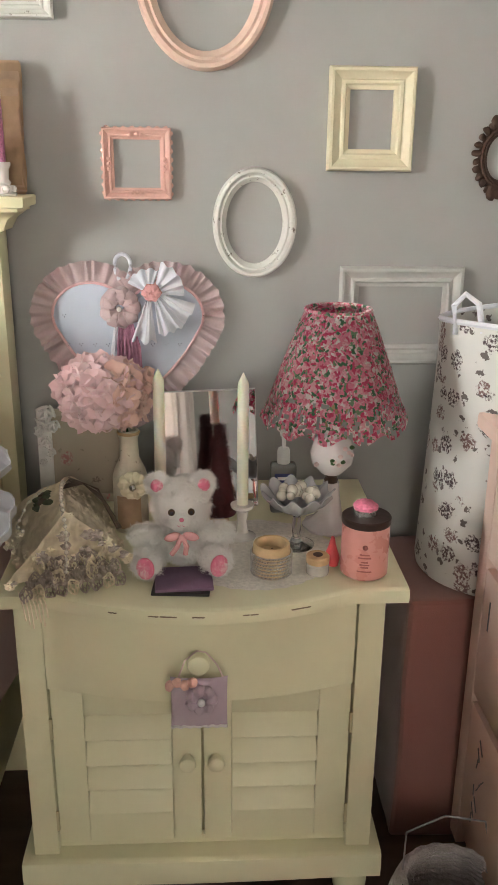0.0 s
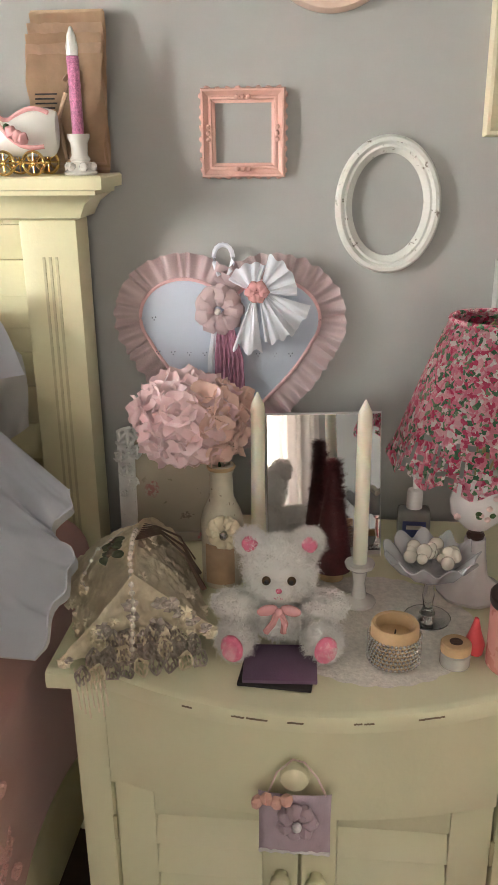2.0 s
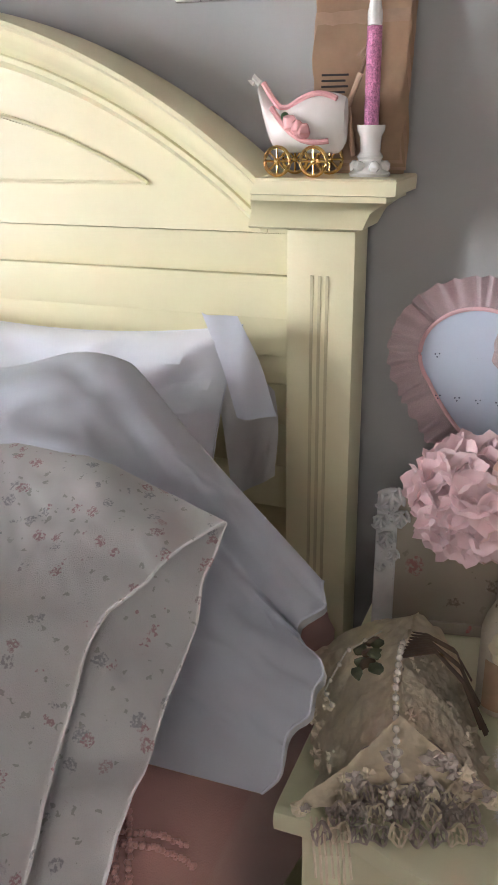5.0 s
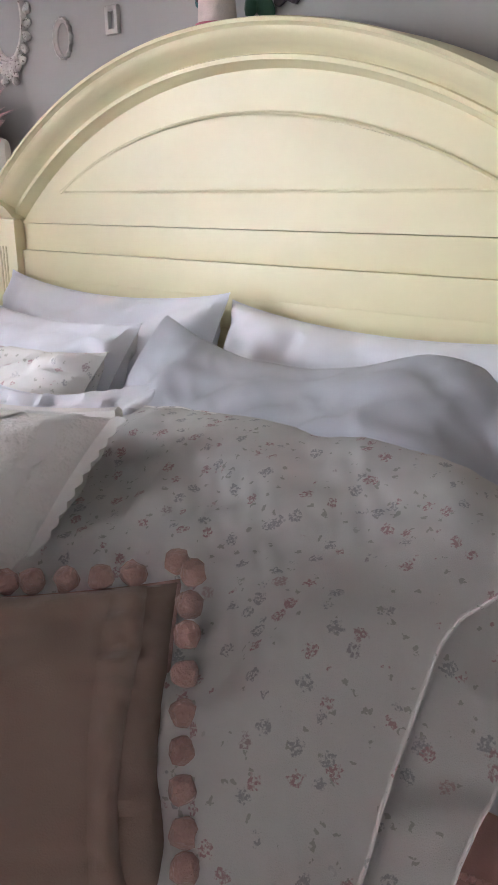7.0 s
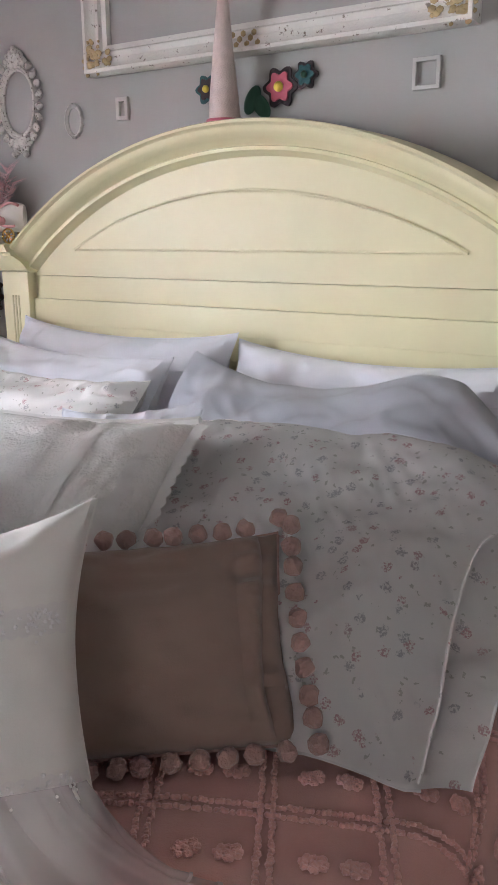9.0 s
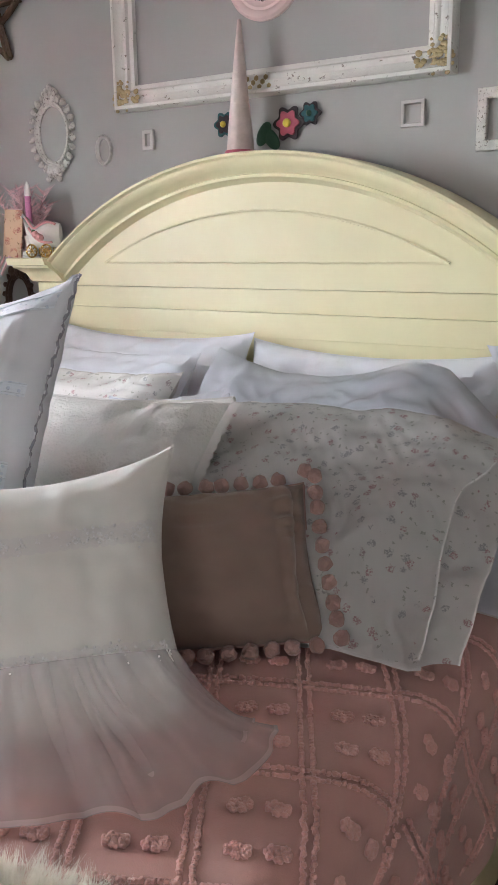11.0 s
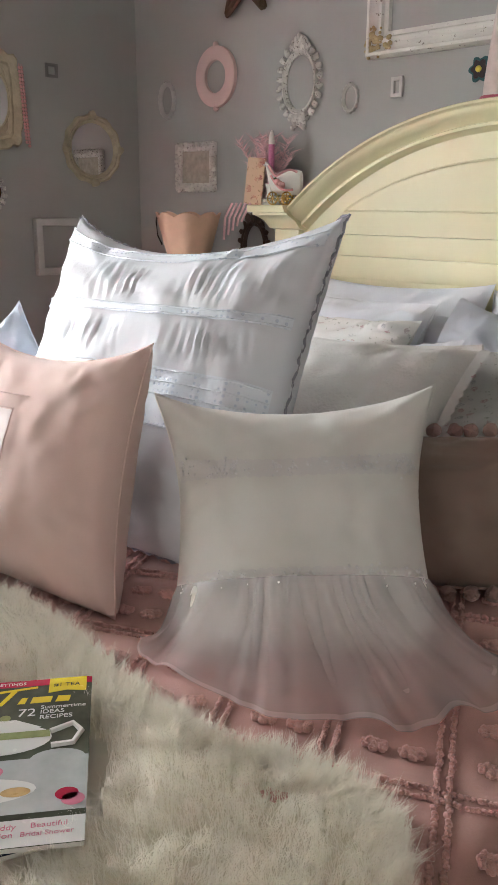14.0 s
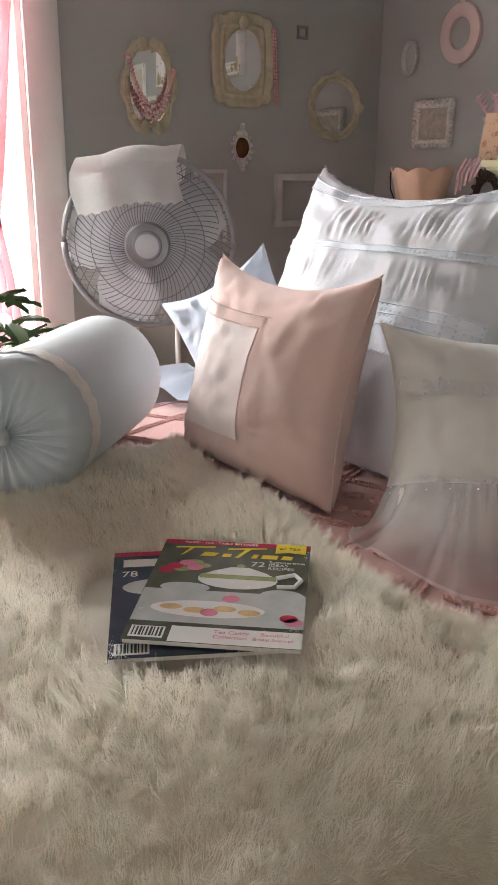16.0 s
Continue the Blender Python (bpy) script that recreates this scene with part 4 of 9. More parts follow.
for layer in range(2):
    bm, rows = bmesh.new(), []
    for j in range(31):
        t = j / 30
        row = []
        for i in range(181):
            s = i / 180
            u = -1 + 2 * s
            x0, y0, z0 = cush_point(u * 0.985, WAIST, **A)
            top = DM @ Vector((x0, y0 - 0.004, z0))
            x1, y1, z1 = cush_point(u * 0.985, WAIST - 0.50 * min(1.0, t * 1.4), **A)
            body = DM @ Vector((x1, y1 - 0.007, z1))
            ang = math.pi * s
            wave = 0.006 * math.sin(s * 34 + 2 * layer) + 0.009 * noise.noise(Vector((s * 6, layer * 3, 0)))
            hem = Vector((0.390, -1.271, 0.0)) + SIDE_ * (0.036 - math.cos(ang) * (0.254 - 0.030 * layer)) + FRONT_ * (math.sin(ang) * (0.158 - 0.034 * layer) + wave * t)
            hem.z = cover_point(hem.x, hem.y).z + 0.007 + 0.005 * layer + 0.014 * max(0.0, math.sin(s * 29 + 2 * layer + 4 * noise.noise(Vector((s * 3, 0, layer)))))
            # gathered at the waist, it hangs over the cushion's belly and then runs out over the coverlet
            q = top.lerp(hem, t ** 1.15)
            q.z -= 0.030 * math.sin(math.pi * t) * (1 - 0.7 * math.sin(ang))
            wt = max(0.0, 1 - t * 1.7)
            q = q.lerp(body, 0.85 * wt * math.sin(ang) ** 0.5)
            deep = min(1.0, t * 7 + 0.15) * (1 - 0.35 * t)
            fold_ = math.sin(s * 84 + 7 * noise.noise(Vector((s * 5, layer, 0)))) + 0.6 * math.sin(s * 37 + layer * 2)
            q += (FRONT_ * (0.5 + 0.5 * math.sin(ang)) + SIDE_ * u * 0.6 + Vector((0, 0, 0.45))) * (0.0058 * fold_ * deep + 0.010 * noise.noise(Vector((s * 8, t * 2, layer + 3))) * t)
            row.append(bm.verts.new(q))
        rows.append(row)
    hem_rows = [[v.co.copy() for v in r_] for r_ in rows[-2:]]
    for a, b in zip(rows, rows[1:]):
        for i in range(180):
            bm.faces.new((a[i], a[i + 1], b[i + 1], b[i]))
    bm.transform(inv)
    skirt = part("skirt_layer", bm, M_ORGANZA, dress, "sheer white organza flounce")
    # the folded hem: a second thickness along the edge
    bm = bmesh.new()
    strip = [[bm.verts.new(p_ + Vector((0, 0, 0.0012))) for p_ in line] for line in hem_rows]
    for a, b in zip(strip, strip[1:]):
        for i in range(180):
            bm.faces.new((a[i], a[i + 1], b[i + 1], b[i]))
    bm.transform(inv)
    part("hem", bm, M_ORGHEM, skirt)

# bolster
M_BOLSTER = cloth("pale_blue_grey_satin", (0.56, 0.63, 0.68), creases=8, rough=0.6)
bol = thing("bolster", "pale blue bolster pillow with gathered tied ends", "bolster")
bc, bd = Vector((-0.128, -1.862, 0.928)), Vector((-0.74, 0.67, 0)).normalized()
bs, bu, BR, BL = Vector((0.67, 0.74, 0)).normalized(), Vector((0, 0, 1)), 0.124, 0.48
bm, rows = bmesh.new(), []
prof = [(-0.004, 0.010), (-0.001, 0.030), (0.004, 0.060), (0.012, 0.095), (0.028, 0.111), (0.05, 0.117)] + [(0.05 + (BL - 0.10) * i / 14, 0.117) for i in range(1, 15)] + [(BL - 0.028, 0.111), (BL - 0.012, 0.095), (BL - 0.004, 0.05), (BL, 0.012)]
for a_, r in prof:
    row = []
    for i in range(144):
        an = 2 * math.pi * i / 144
        pl = 0.0
        if r < 0.112:
            pl = 0.0045 * math.sin(an * 24 + 2 * math.sin(an * 3)) * min(1, (0.117 - r) * 16)
        rr = r * BR / 0.117 * (1 + 0.018 * noise.noise(Vector((a_ * 9, math.cos(an) * 1.5, math.sin(an) * 1.5))))
        row.append(bm.verts.new(bc + bd * (a_ + pl) + bs * (rr * math.cos(an)) + bu * (rr * math.sin(an))))
    rows.append(row)
for a, b in zip(rows, rows[1:]):
    for i in range(144):
        bm.faces.new((a[i], a[(i + 1) % 144], b[(i + 1) % 144], b[i]))
bm.faces.new(rows[0])
bm.faces.new(rows[-1])
bmesh.ops.recalc_face_normals(bm, faces=bm.faces)
part("cover", bm, M_BOLSTER, bol)
bm, rows = bmesh.new(), []
for k_ in range(7):
    off = BR + 0.0022 + 0.0012 * (k_ % 2)
    rows.append([bm.verts.new(bc + bd * (0.062 + 0.006 * k_ + (0.003 * math.sin(i * 1.3) if k_ in (0, 6) else 0.0)) + bs * (off * math.cos(i / 120 * math.tau)) + bu * (off * math.sin(i / 120 * math.tau))) for i in range(120)])
for a, b in zip(rows, rows[1:]):
    for i in range(120):
        bm.faces.new((a[i], a[(i + 1) % 120], b[(i + 1) % 120], b[i]))
part("lace_band", bm, M_LACE, bol, "white lace band")
bm = ball(bmesh.new(), bc + bd * -0.008, 0.014, 12, 8)
part("gathered_tie", rough_up(bm, 0.004, 120), M_BOLSTER, bol)

# ---- faux fur throw ----
throw = thing("fur_throw", "cream long-pile faux fur throw across the bed's foot", "throw blanket")


def throw_lift(u, v):
    return 0.018 + 0.018 * noise.noise(Vector((u * 5, v * 5, 11))) + 0.008 * noise.noise(Vector((u * 11, v * 11, 3)))


def throw_point(s, t):
    """s from the window side to the hanging edge, t from the pillows to the foot."""
    u = -0.27 + 1.36 * s
    back = -1.500 + 0.045 * math.exp(-((u - 0.60) / 0.12) ** 2) - 0.09 * max(0, (u - 0.68) / 0.10) ** 1.2 + 0.012 * math.sin(u * 13)
    v = back + (-2.20 - back) * t
    p = cover_point(u, v)
    e = 2e-3
    n = (cover_point(u + e, v) - cover_point(u - e, v)).cross(cover_point(u, v + e) - cover_point(u, v - e)).normalized()
    hollow = -0.022 * math.exp(-(((u - 0.34) / 0.15) ** 2 + ((v + 1.72) / 0.15) ** 2))
    return p + n * (throw_lift(u, v) + hollow * 0.55), n


bm = bmesh.new()
rows = [[bm.verts.new(throw_point(i / 70, j / 40)[0]) for i in range(71)] for j in range(41)]
for a, b in zip(rows, rows[1:]):
    for i in range(70):
        bm.faces.new((a[i], b[i], b[i + 1], a[i + 1]))
part("backing", bm, M_FURBASE, throw)


def hairs(seeds, length, width, clump, seed, droop=0.5, jitter=0.55, spread=0.0030, gather=0.55):
    """Tapering locks: for each seed a place, a normal and a lean; several bent blades that run together at the tip."""
    rg = np.random.default_rng(seed)
    P, Nn, D = (np.repeat(np.array(x, dtype=float), clump, axis=0) for x in seeds)
    n = len(P)
    off = rg.normal(0, spread, (n, 3))
    P = P + off
    L = length * rg.uniform(0.65, 1.25, (n, 1))
    tipj = rg.normal(0, 0.07, (n, 3)) + np.repeat(rg.normal(0, 0.15, (n // clump, 3)), clump, axis=0) - off * gather / length
    side = np.cross(D + tipj, Nn + rg.normal(0, jitter, (n, 3)))
    side /= np.linalg.norm(side, axis=1, keepdims=True) + 1e-9
    W = width * rg.uniform(0.7, 1.3, (n, 1))
    p0 = P
    p1 = P + (Nn * 0.80 + D * 0.35 + tipj * 0.4) * L * 0.45
    p2 = P + (Nn * (0.95 - droop * 0.45) + D * (0.55 + droop * 0.55) + tipj) * L
    verts = np.stack([p0 - side * W, p0 + side * W, p1 - side * W * 0.8, p1 + side * W * 0.8, p2], 1).reshape(-1, 3)
    base = (np.arange(n) * 5)[:, None]
    quads = (base + np.array([[0, 1, 3, 2]])).tolist()
    tris = (base + np.array([[2, 3, 4]])).tolist()
    return verts.tolist(), quads + tris


rnd = random.Random(8)
P, Nn, D = [], [], []
for _ in range(13500):
    s, t = rnd.random() ** 0.9, rnd.random()
    if rnd.random() < 0.10:
        t = rnd.random() ** 2 * 0.06
    p, n = throw_point(s, t)
    u, v = -0.27 + 1.36 * s, p.y
    short = ((u - 0.33) / 0.15) ** 2 + ((v + 1.735) / 0.15) ** 2 < 1.15
    if short:
        continue
    d = Vector((0.8 * noise.noise(Vector((u * 9, v * 9, 1))) + 0.15, noise.noise(Vector((u * 7, v * 7, 9))) + (0.55 if t < 0.05 else -0.25), -0.15))
    d = d + Vector((0.5 * rnd.gauss(0, 0.5), 0.5 * rnd.gauss(0, 0.5), 0))
    d = d - n * d.dot(n)
    P.append(p[:])
    Nn.append(n[:])
    D.append((d.normalized() * 0.5)[:])
v, f = hairs((P, Nn, D), 0.032, 0.00042, 20, 3, 0.28, 0.6, 0.0062, 1.0)
pile = mesh_part("fur", v, f, M_FUR, throw, "", False)
pile["kind"] = "stuff"


# ---- wall frames ----
M_CREAMF = mat("ivory_frame_paint", (0.80, 0.72, 0.52), 0.5, 0.08, 12, 0.25, 120)
M_PEACH = mat("peach_frame_paint", (0.78, 0.47, 0.40), 0.6, 0.12, 25, 0.5, 160)
M_BLUSHF = mat("blush_frame_paint", (0.80, 0.60, 0.50), 0.55, 0.10, 18, 0.4, 120)
M_SHABBY = mat("chipped_white_paint", (0.76, 0.75, 0.71), 0.6, 0.10, 14, 0.5, 120, wear_shade=(0.20, 0.17, 0.14), wear_shade_at=0.61)
M_GREYWHITE = mat("grey_white_paint", (0.58, 0.57, 0.55), 0.6, 0.12, 16, 0.4, 120)
M_PINKF = mat("pink_ring_paint", (0.76, 0.58, 0.56), 0.5, 0.08, 14, 0.25, 120)
M_BRONZE = mat("dark_bronze_frame", (0.09, 0.05, 0.035), 0.45, 0.3, 40, 0.6, 150, metal=0.4)
M_ANTIQUE = mat("antique_cream_gilt", (0.52, 0.46, 0.33), 0.5, 0.25, 30, 0.6, 130)
M_GILT = mat("worn_gilt", (0.46, 0.36, 0.19), 0.4, 0.35, 60, 0.8, 180, metal=0.5)
M_GOLD = mat("bright_gold", (0.80, 0.56, 0.22), 0.25, 0.1, 40, 0.1, 100, metal=1.0)
# the dark patches paint in the shaded gaps and hollows of the openwork
M_SILVERLACE = mat("whitewashed_openwork", (0.68, 0.66, 0.62), 0.65, 0.25, 40, 0.8, 140, wear_shade=(0.14, 0.12, 0.10), wear_shade_at=0.57)


def superring(cx, cz, a, b, n, power=2.0, wave=None):
    out = []
    for i in range(n):
        t = 2 * math.pi * i / n
        c, s = math.cos(t), math.sin(t)
        k_ = 1.0 if wave is None else 1 + wave(t)
        out.append((cx + math.copysign(abs(c) ** (2 / power), c) * a * k_, cz + math.copysign(abs(s) ** (2 / power), s) * b * k_))
    return out


def oval_frame_bm(a, b, wide, depth, n=72, steps=((0, 0.0), (0.0, 0.55), (0.14, 0.95), (0.34, 1.0), (0.52, 0.7), (0.66, 0.8), (0.82, 0.55), (1.0, 0.35), (1.0, 0.0)), power=2.0, wave=None):
    """An oval or soft-cornered frame, flat on its back; local x across, z up, front towards -y."""
    bm, rings = bmesh.new(), []
    for s, d in steps:
        w = (lambda t: wave(t) * (1 - s)) if wave else None
        rings.append([bm.verts.new((x, -depth * d, z)) for x, z in superring(0, 0, a - wide * s, b - wide * s, n, power, w)])
    m = len(rings)
    for r, q in zip(rings, rings[1:] + rings[:1]):
        for i in range(n):
            bm.faces.new((r[i], r[(i + 1) % n], q[(i + 1) % n], q[i]))
    bmesh.ops.recalc_face_normals(bm, faces=bm.faces)
    return bm


def rect_side(w, h, wide, steps, depth, side):
    """One mitred side of a rectangular frame."""
    bm, rows = bmesh.new(), []
    for s, d in steps:
        x, z = w / 2 - wide * s, h / 2 - wide * s
        ends = {"top": ((-x, z), (x, z)), "bottom": ((x, -z), (-x, -z)), "left": ((-x, -z), (-x, z)), "right": ((x, z), (x, -z))}[side]
        rows.append([bm.verts.new((px, -depth * d, pz)) for px, pz in ends])
    m = len(rows)
    for r, q in zip(rows, rows[1:] + rows[:1]):
        bm.faces.new((r[0], r[1], q[1], q[0]))
    bm.faces.new([r[0] for r in rows])
    bm.faces.new([r[1] for r in reversed(rows)])
    bmesh.ops.recalc_face_normals(bm, faces=bm.faces)
    return bm


MOULD = ((0, 0.0), (0.0, 0.7), (0.08, 1.0), (0.2, 1.0), (0.26, 0.85), (0.55, 0.62), (0.62, 0.72), (0.74, 0.72), (0.82, 0.5), (1.0, 0.42), (1.0, 0.0))
FLAT = ((0, 0.0), (0.0, 0.9), (0.06, 1.0), (0.9, 1.0), (1.0, 0.85), (1.0, 0.0))


def wall_at(x, z, roll=0.0):
    return Matrix.Translation((x, -0.001, z)) @ Matrix.Rotation(radians(roll), 4, "Y")


def side_at(y, z, roll=0.0):
    return Matrix.Translation((-1.584, y, z)) @ Matrix.Rotation(radians(90), 4, "Z") @ Matrix.Rotation(radians(roll), 4, "Y")


def rect_frame(m, w, h, wide, depth, material, label, steps=MOULD, back=None, backlabel=""):
    fr = thing("wall_frame", label, "picture frame", m, "empty frames on the wall")
    for side in ("top", "bottom", "left", "right"):
        part("rail", rect_side(w, h, wide, steps, depth, side), material, fr, "", True)
    if back:
        part("inset", boxed(-w / 2 + wide, w / 2 - wide, -0.006, -0.001, -h / 2 + wide, h / 2 - wide), back, fr, backlabel)
    return fr


def oval_frame(m, a, b, wide, depth, material, label, name="wall_frame", category="picture frame", **more):
    fr = thing(name, label, category, m, "empty frames on the wall" if name == "wall_frame" else "")
    part("ring", oval_frame_bm(a, b, wide, depth, **more), material, fr)
    return fr


def scrolls(fr, a, b, n, r, material, depth, crest=True, name="scroll"):
    """Leafy knobs round an oval frame, larger at its crest and foot."""
    for i in range(n):
        t = 2 * math.pi * (i + 0.5) / n
        big = 1.0 + (0.9 if crest and abs(math.sin(t)) > 0.93 else 0.0)
        bm = bmesh.new()
        bmesh.ops.create_icosphere(bm, subdivisions=2, radius=1.0, matrix=Matrix.Translation((a * math.cos(t), -depth, b * math.sin(t))) @ Matrix.Rotation(-t, 4, "Y") @ Matrix.Diagonal((r * big, r * 0.55, r * 0.75 * big, 1)))
        part(name, rough_up(bm, r * 0.5, 70, i), material, fr)


oval_frame(wall_at(1.200, 1.775), 0.137, 0.172, 0.037, 0.026, M_BLUSHF, "large blush oval frame with worn moulding, hung empty")
rect_frame(wall_at(1.536, 1.517), 0.176, 0.200, 0.043, 0.026, M_CREAMF, "cream wooden frame with stepped moulding, hung empty")
fr = rect_frame(wall_at(1.058, 1.427), 0.140, 0.140, 0.023, 0.018, M_PEACH, "peach frame with embossed scalloped edge, hung empty")
for i in range(32):
    t = (i % 8) / 8 - 0.4375
    x, z = ((t * 0.142, 0.070), (t * 0.142, -0.070), (-0.071, t * 0.140), (0.071, t * 0.140))[i // 8]
    bm = bmesh.new()
    ball(bm, (x * 0.955, -0.009, z * 0.955), 0.0062, 8, 6)
    part("scallop", rough_up(bm, 0.002, 150, i), M_PEACH, fr)
for x, z in ((0, 0.056), (0, -0.056), (0.057, 0), (-0.057, 0)):
    bm = bmesh.new()
    for k_ in range(3):
        ball(bm, (x + (k_ - 1) * 0.010 * (abs(z) > 0.01), -0.017, z + (k_ - 1) * 0.010 * (abs(x) > 0.01)), 0.0042, 7, 5)
    part("rosette", bm, M_PEACH, fr)
oval_frame(wall_at(1.3005, 1.3105), 0.0885, 0.1125, 0.029, 0.022, M_SHABBY, "white oval frame with chipped paint, hung empty")
rect_frame(wall_at(1.622, 1.115), 0.270, 0.212, 0.042, 0.022, M_GREYWHITE, "grey-white frame with stepped moulding behind the lamp")
fr = oval_frame(wall_at(1.815, 1.446), 0.048, 0.062, 0.018, 0.014, M_BRONZE, "dark bronze oval frame with beaded scrollwork")
scrolls(fr, 0.054, 0.068, 26, 0.010, M_BRONZE, 0.008)
rect_frame(wall_at(0.785, 1.80), 0.240, 0.216, 0.030, 0.020, M_SHABBY, "chipped white frame hung above the headboard's end", back=mat("aged_paper", (0.60, 0.55, 0.45), 0.8, 0.2, 12, 0.2, 90), backlabel="aged cream paper")

big = thing("wall_frame", "large white and gilt frame hung above the bed", "picture frame", wall_at(-0.039, 2.00), "empty frames on the wall")
for side in ("top", "bottom", "left", "right"):
    part("rail", rect_side(0.962, 0.486, 0.064, MOULD, 0.034, side), M_SHABBY, big)
for sx in (-1, 1):
    for sz in (-1, 1):
        bm = bmesh.new()
        rr = random.Random(3)
        for k_ in range(60):
            d = rr.random() * 0.085
            off = rr.uniform(0.010, 0.052)
            x, z = (0.481 - d, 0.243 - off) if k_ % 2 else (0.481 - off, 0.243 - d)
            bmesh.ops.create_icosphere(bm, subdivisions=1, radius=rr.uniform(0.003, 0.0075), matrix=Matrix.Translation((sx * x, -0.030, sz * z)) @ Matrix.Diagonal((1.2, 0.5, 1, 1)))
        part("corner_ornament", bm, M_GILT, big, "worn gilt leaf ornament")
bm = bmesh.new()
for k_ in range(12):
    bmesh.ops.create_icosphere(bm, subdivisions=1, radius=0.007, matrix=Matrix.Translation((-0.03 + (k_ - 6) * 0.009, -0.028, -0.213 + 0.012 * math.sin(k_ * 2.1))) @ Matrix.Diagonal((1, 0.5, 1, 1)))
part("centre_ornament", bm, M_GILT, big, "worn gilt leaf ornament")

disc = thing("wall_disc", "pink beaded round ornament hung inside the big frame", "wall ornament", wall_at(-0.048, 2.035))
part("disc", oval_frame_bm(0.105, 0.105, 0.045, 0.016), M_PINKF, disc)
bm = bmesh.new()
for k_ in range(220):
    r, t = 0.060 * math.sqrt(k_ / 220), k_ * 2.39996
    ball(bm, (r * math.cos(t), -0.010, r * math.sin(t)), 0.0042, 5, 4)
o = part("beads", bm, mat("silver_beads", (0.62, 0.58, 0.57), 0.25, 0.2, 90, 0.1, 100, metal=0.8), disc, "small silver beads")
o["kind"] = "stuff"

# small frames beside the big one
rect_frame(wall_at(0.343, 1.684), 0.056, 0.058, 0.008, 0.008, M_GREYWHITE, "tiny square white frame, hung empty", FLAT)
fr = rect_frame(wall_at(0.558, 1.657), 0.130, 0.130, 0.022, 0.012, M_SILVERLACE, "square whitewashed frame with beaded edge", FLAT)
rect_frame(wall_at(-0.425, 1.680), 0.037, 0.052, 0.010, 0.008, M_GREYWHITE, "tiny white rectangular frame, hung empty", FLAT)
oval_frame(wall_at(-0.588, 1.664), 0.030, 0.041, 0.010, 0.008, M_GREYWHITE, "tiny white oval frame with beaded edge", wave=lambda t: 0.05 * math.sin(t * 16))
fr = oval_frame(wall_at(-0.782, 1.722), 0.070, 0.092, 0.016, 0.014, M_SILVERLACE, "whitewashed oval frame with pierced scrollwork")
scrolls(fr, 0.082, 0.105, 24, 0.013, M_SILVERLACE, 0.008)
for z in (0.128, -0.112):
    bm = bmesh.new()
    for k_ in range(5):
        ball(bm, ((k_ - 2) * 0.011, -0.009, z - abs(k_ - 2) * 0.008), 0.0095, 7, 5)
    part("crest", bm, M_SILVERLACE, fr)
fr = oval_frame(wall_at(-1.152, 1.771), 0.094, 0.094, 0.044, 0.014, M_PINKF, "pink round frame with an ogee opening, hung empty", steps=FLAT)
for z in (0.097, -0.097):
    part("finial", ball(bmesh.new(), (0, -0.007, z), 0.010, 10, 6), M_PINKF, fr)
oval_frame(wall_at(-1.409, 1.717), 0.043, 0.060, 0.015, 0.012, M_GREYWHITE, "small grey-white oval frame in the corner", wave=lambda t: 0.05 * math.sin(t * 18))
fr = rect_frame(wall_at(-1.255, 1.490), 0.196, 0.156, 0.026, 0.014, M_SILVERLACE, "square whitewashed carved frame with old lace inside", FLAT, mat("old_lace", (0.46, 0.42, 0.36), 0.9, 0.3, 50, 0.8, 140), "aged lace")
for i in range(40):
    t = (i % 10) / 10 - 0.45
    x, z = ((t * 0.2, 0.074), (t * 0.2, -0.074), (-0.094, t * 0.15), (0.094, t * 0.15))[i // 10]
    bm = ball(bmesh.new(), (x, -0.012, z), 0.0095, 7, 5)
    part("bead", rough_up(bm, 0.003, 150, i), M_SILVERLACE, fr)

# twig star with a button
M_TWIG = mat("brown_twig", (0.12, 0.075, 0.045), 0.85, 0.35, 30, 0.8, 120)
star = thing("twig_star", "brown twig star with a white button centre", "wall ornament", wall_at(-1.005, 2.055))
rr = random.Random(12)
for k_ in range(5):
    a0, a1 = radians(90 + 72 * k_), radians(90 + 144 + 72 * k_)
    for q in range(4):
        o1, o2 = Vector((rr.uniform(-0.008, 0.008), -0.012 - 0.004 * q, rr.uniform(-0.008, 0.008))), Vector((rr.uniform(-0.008, 0.008), -0.012 - 0.003 * q, rr.uniform(-0.008, 0.008)))
        p, e = Vector((math.cos(a0) * 0.135, 0, math.sin(a0) * 0.135)) + o1, Vector((math.cos(a1) * 0.135, 0, math.sin(a1) * 0.135)) + o2
        part("twig", tube([p.lerp(e, i / 6) + Vector((rr.uniform(-1, 1), 0, rr.uniform(-1, 1))) * 0.003 for i in range(7)], 0.006, 6), M_TWIG, star)
bm = lathe([(0.0, 0.0), (0.024, 0.0), (0.027, 0.003), (0.024, 0.006), (0.006, 0.004), (0.0, 0.004)], 24)
bm.transform(Matrix.Translation((0, -0.030, 0)) @ Matrix.Rotation(radians(90), 4, "X"))
part("button", bm, M_TRIM, star, "white button")

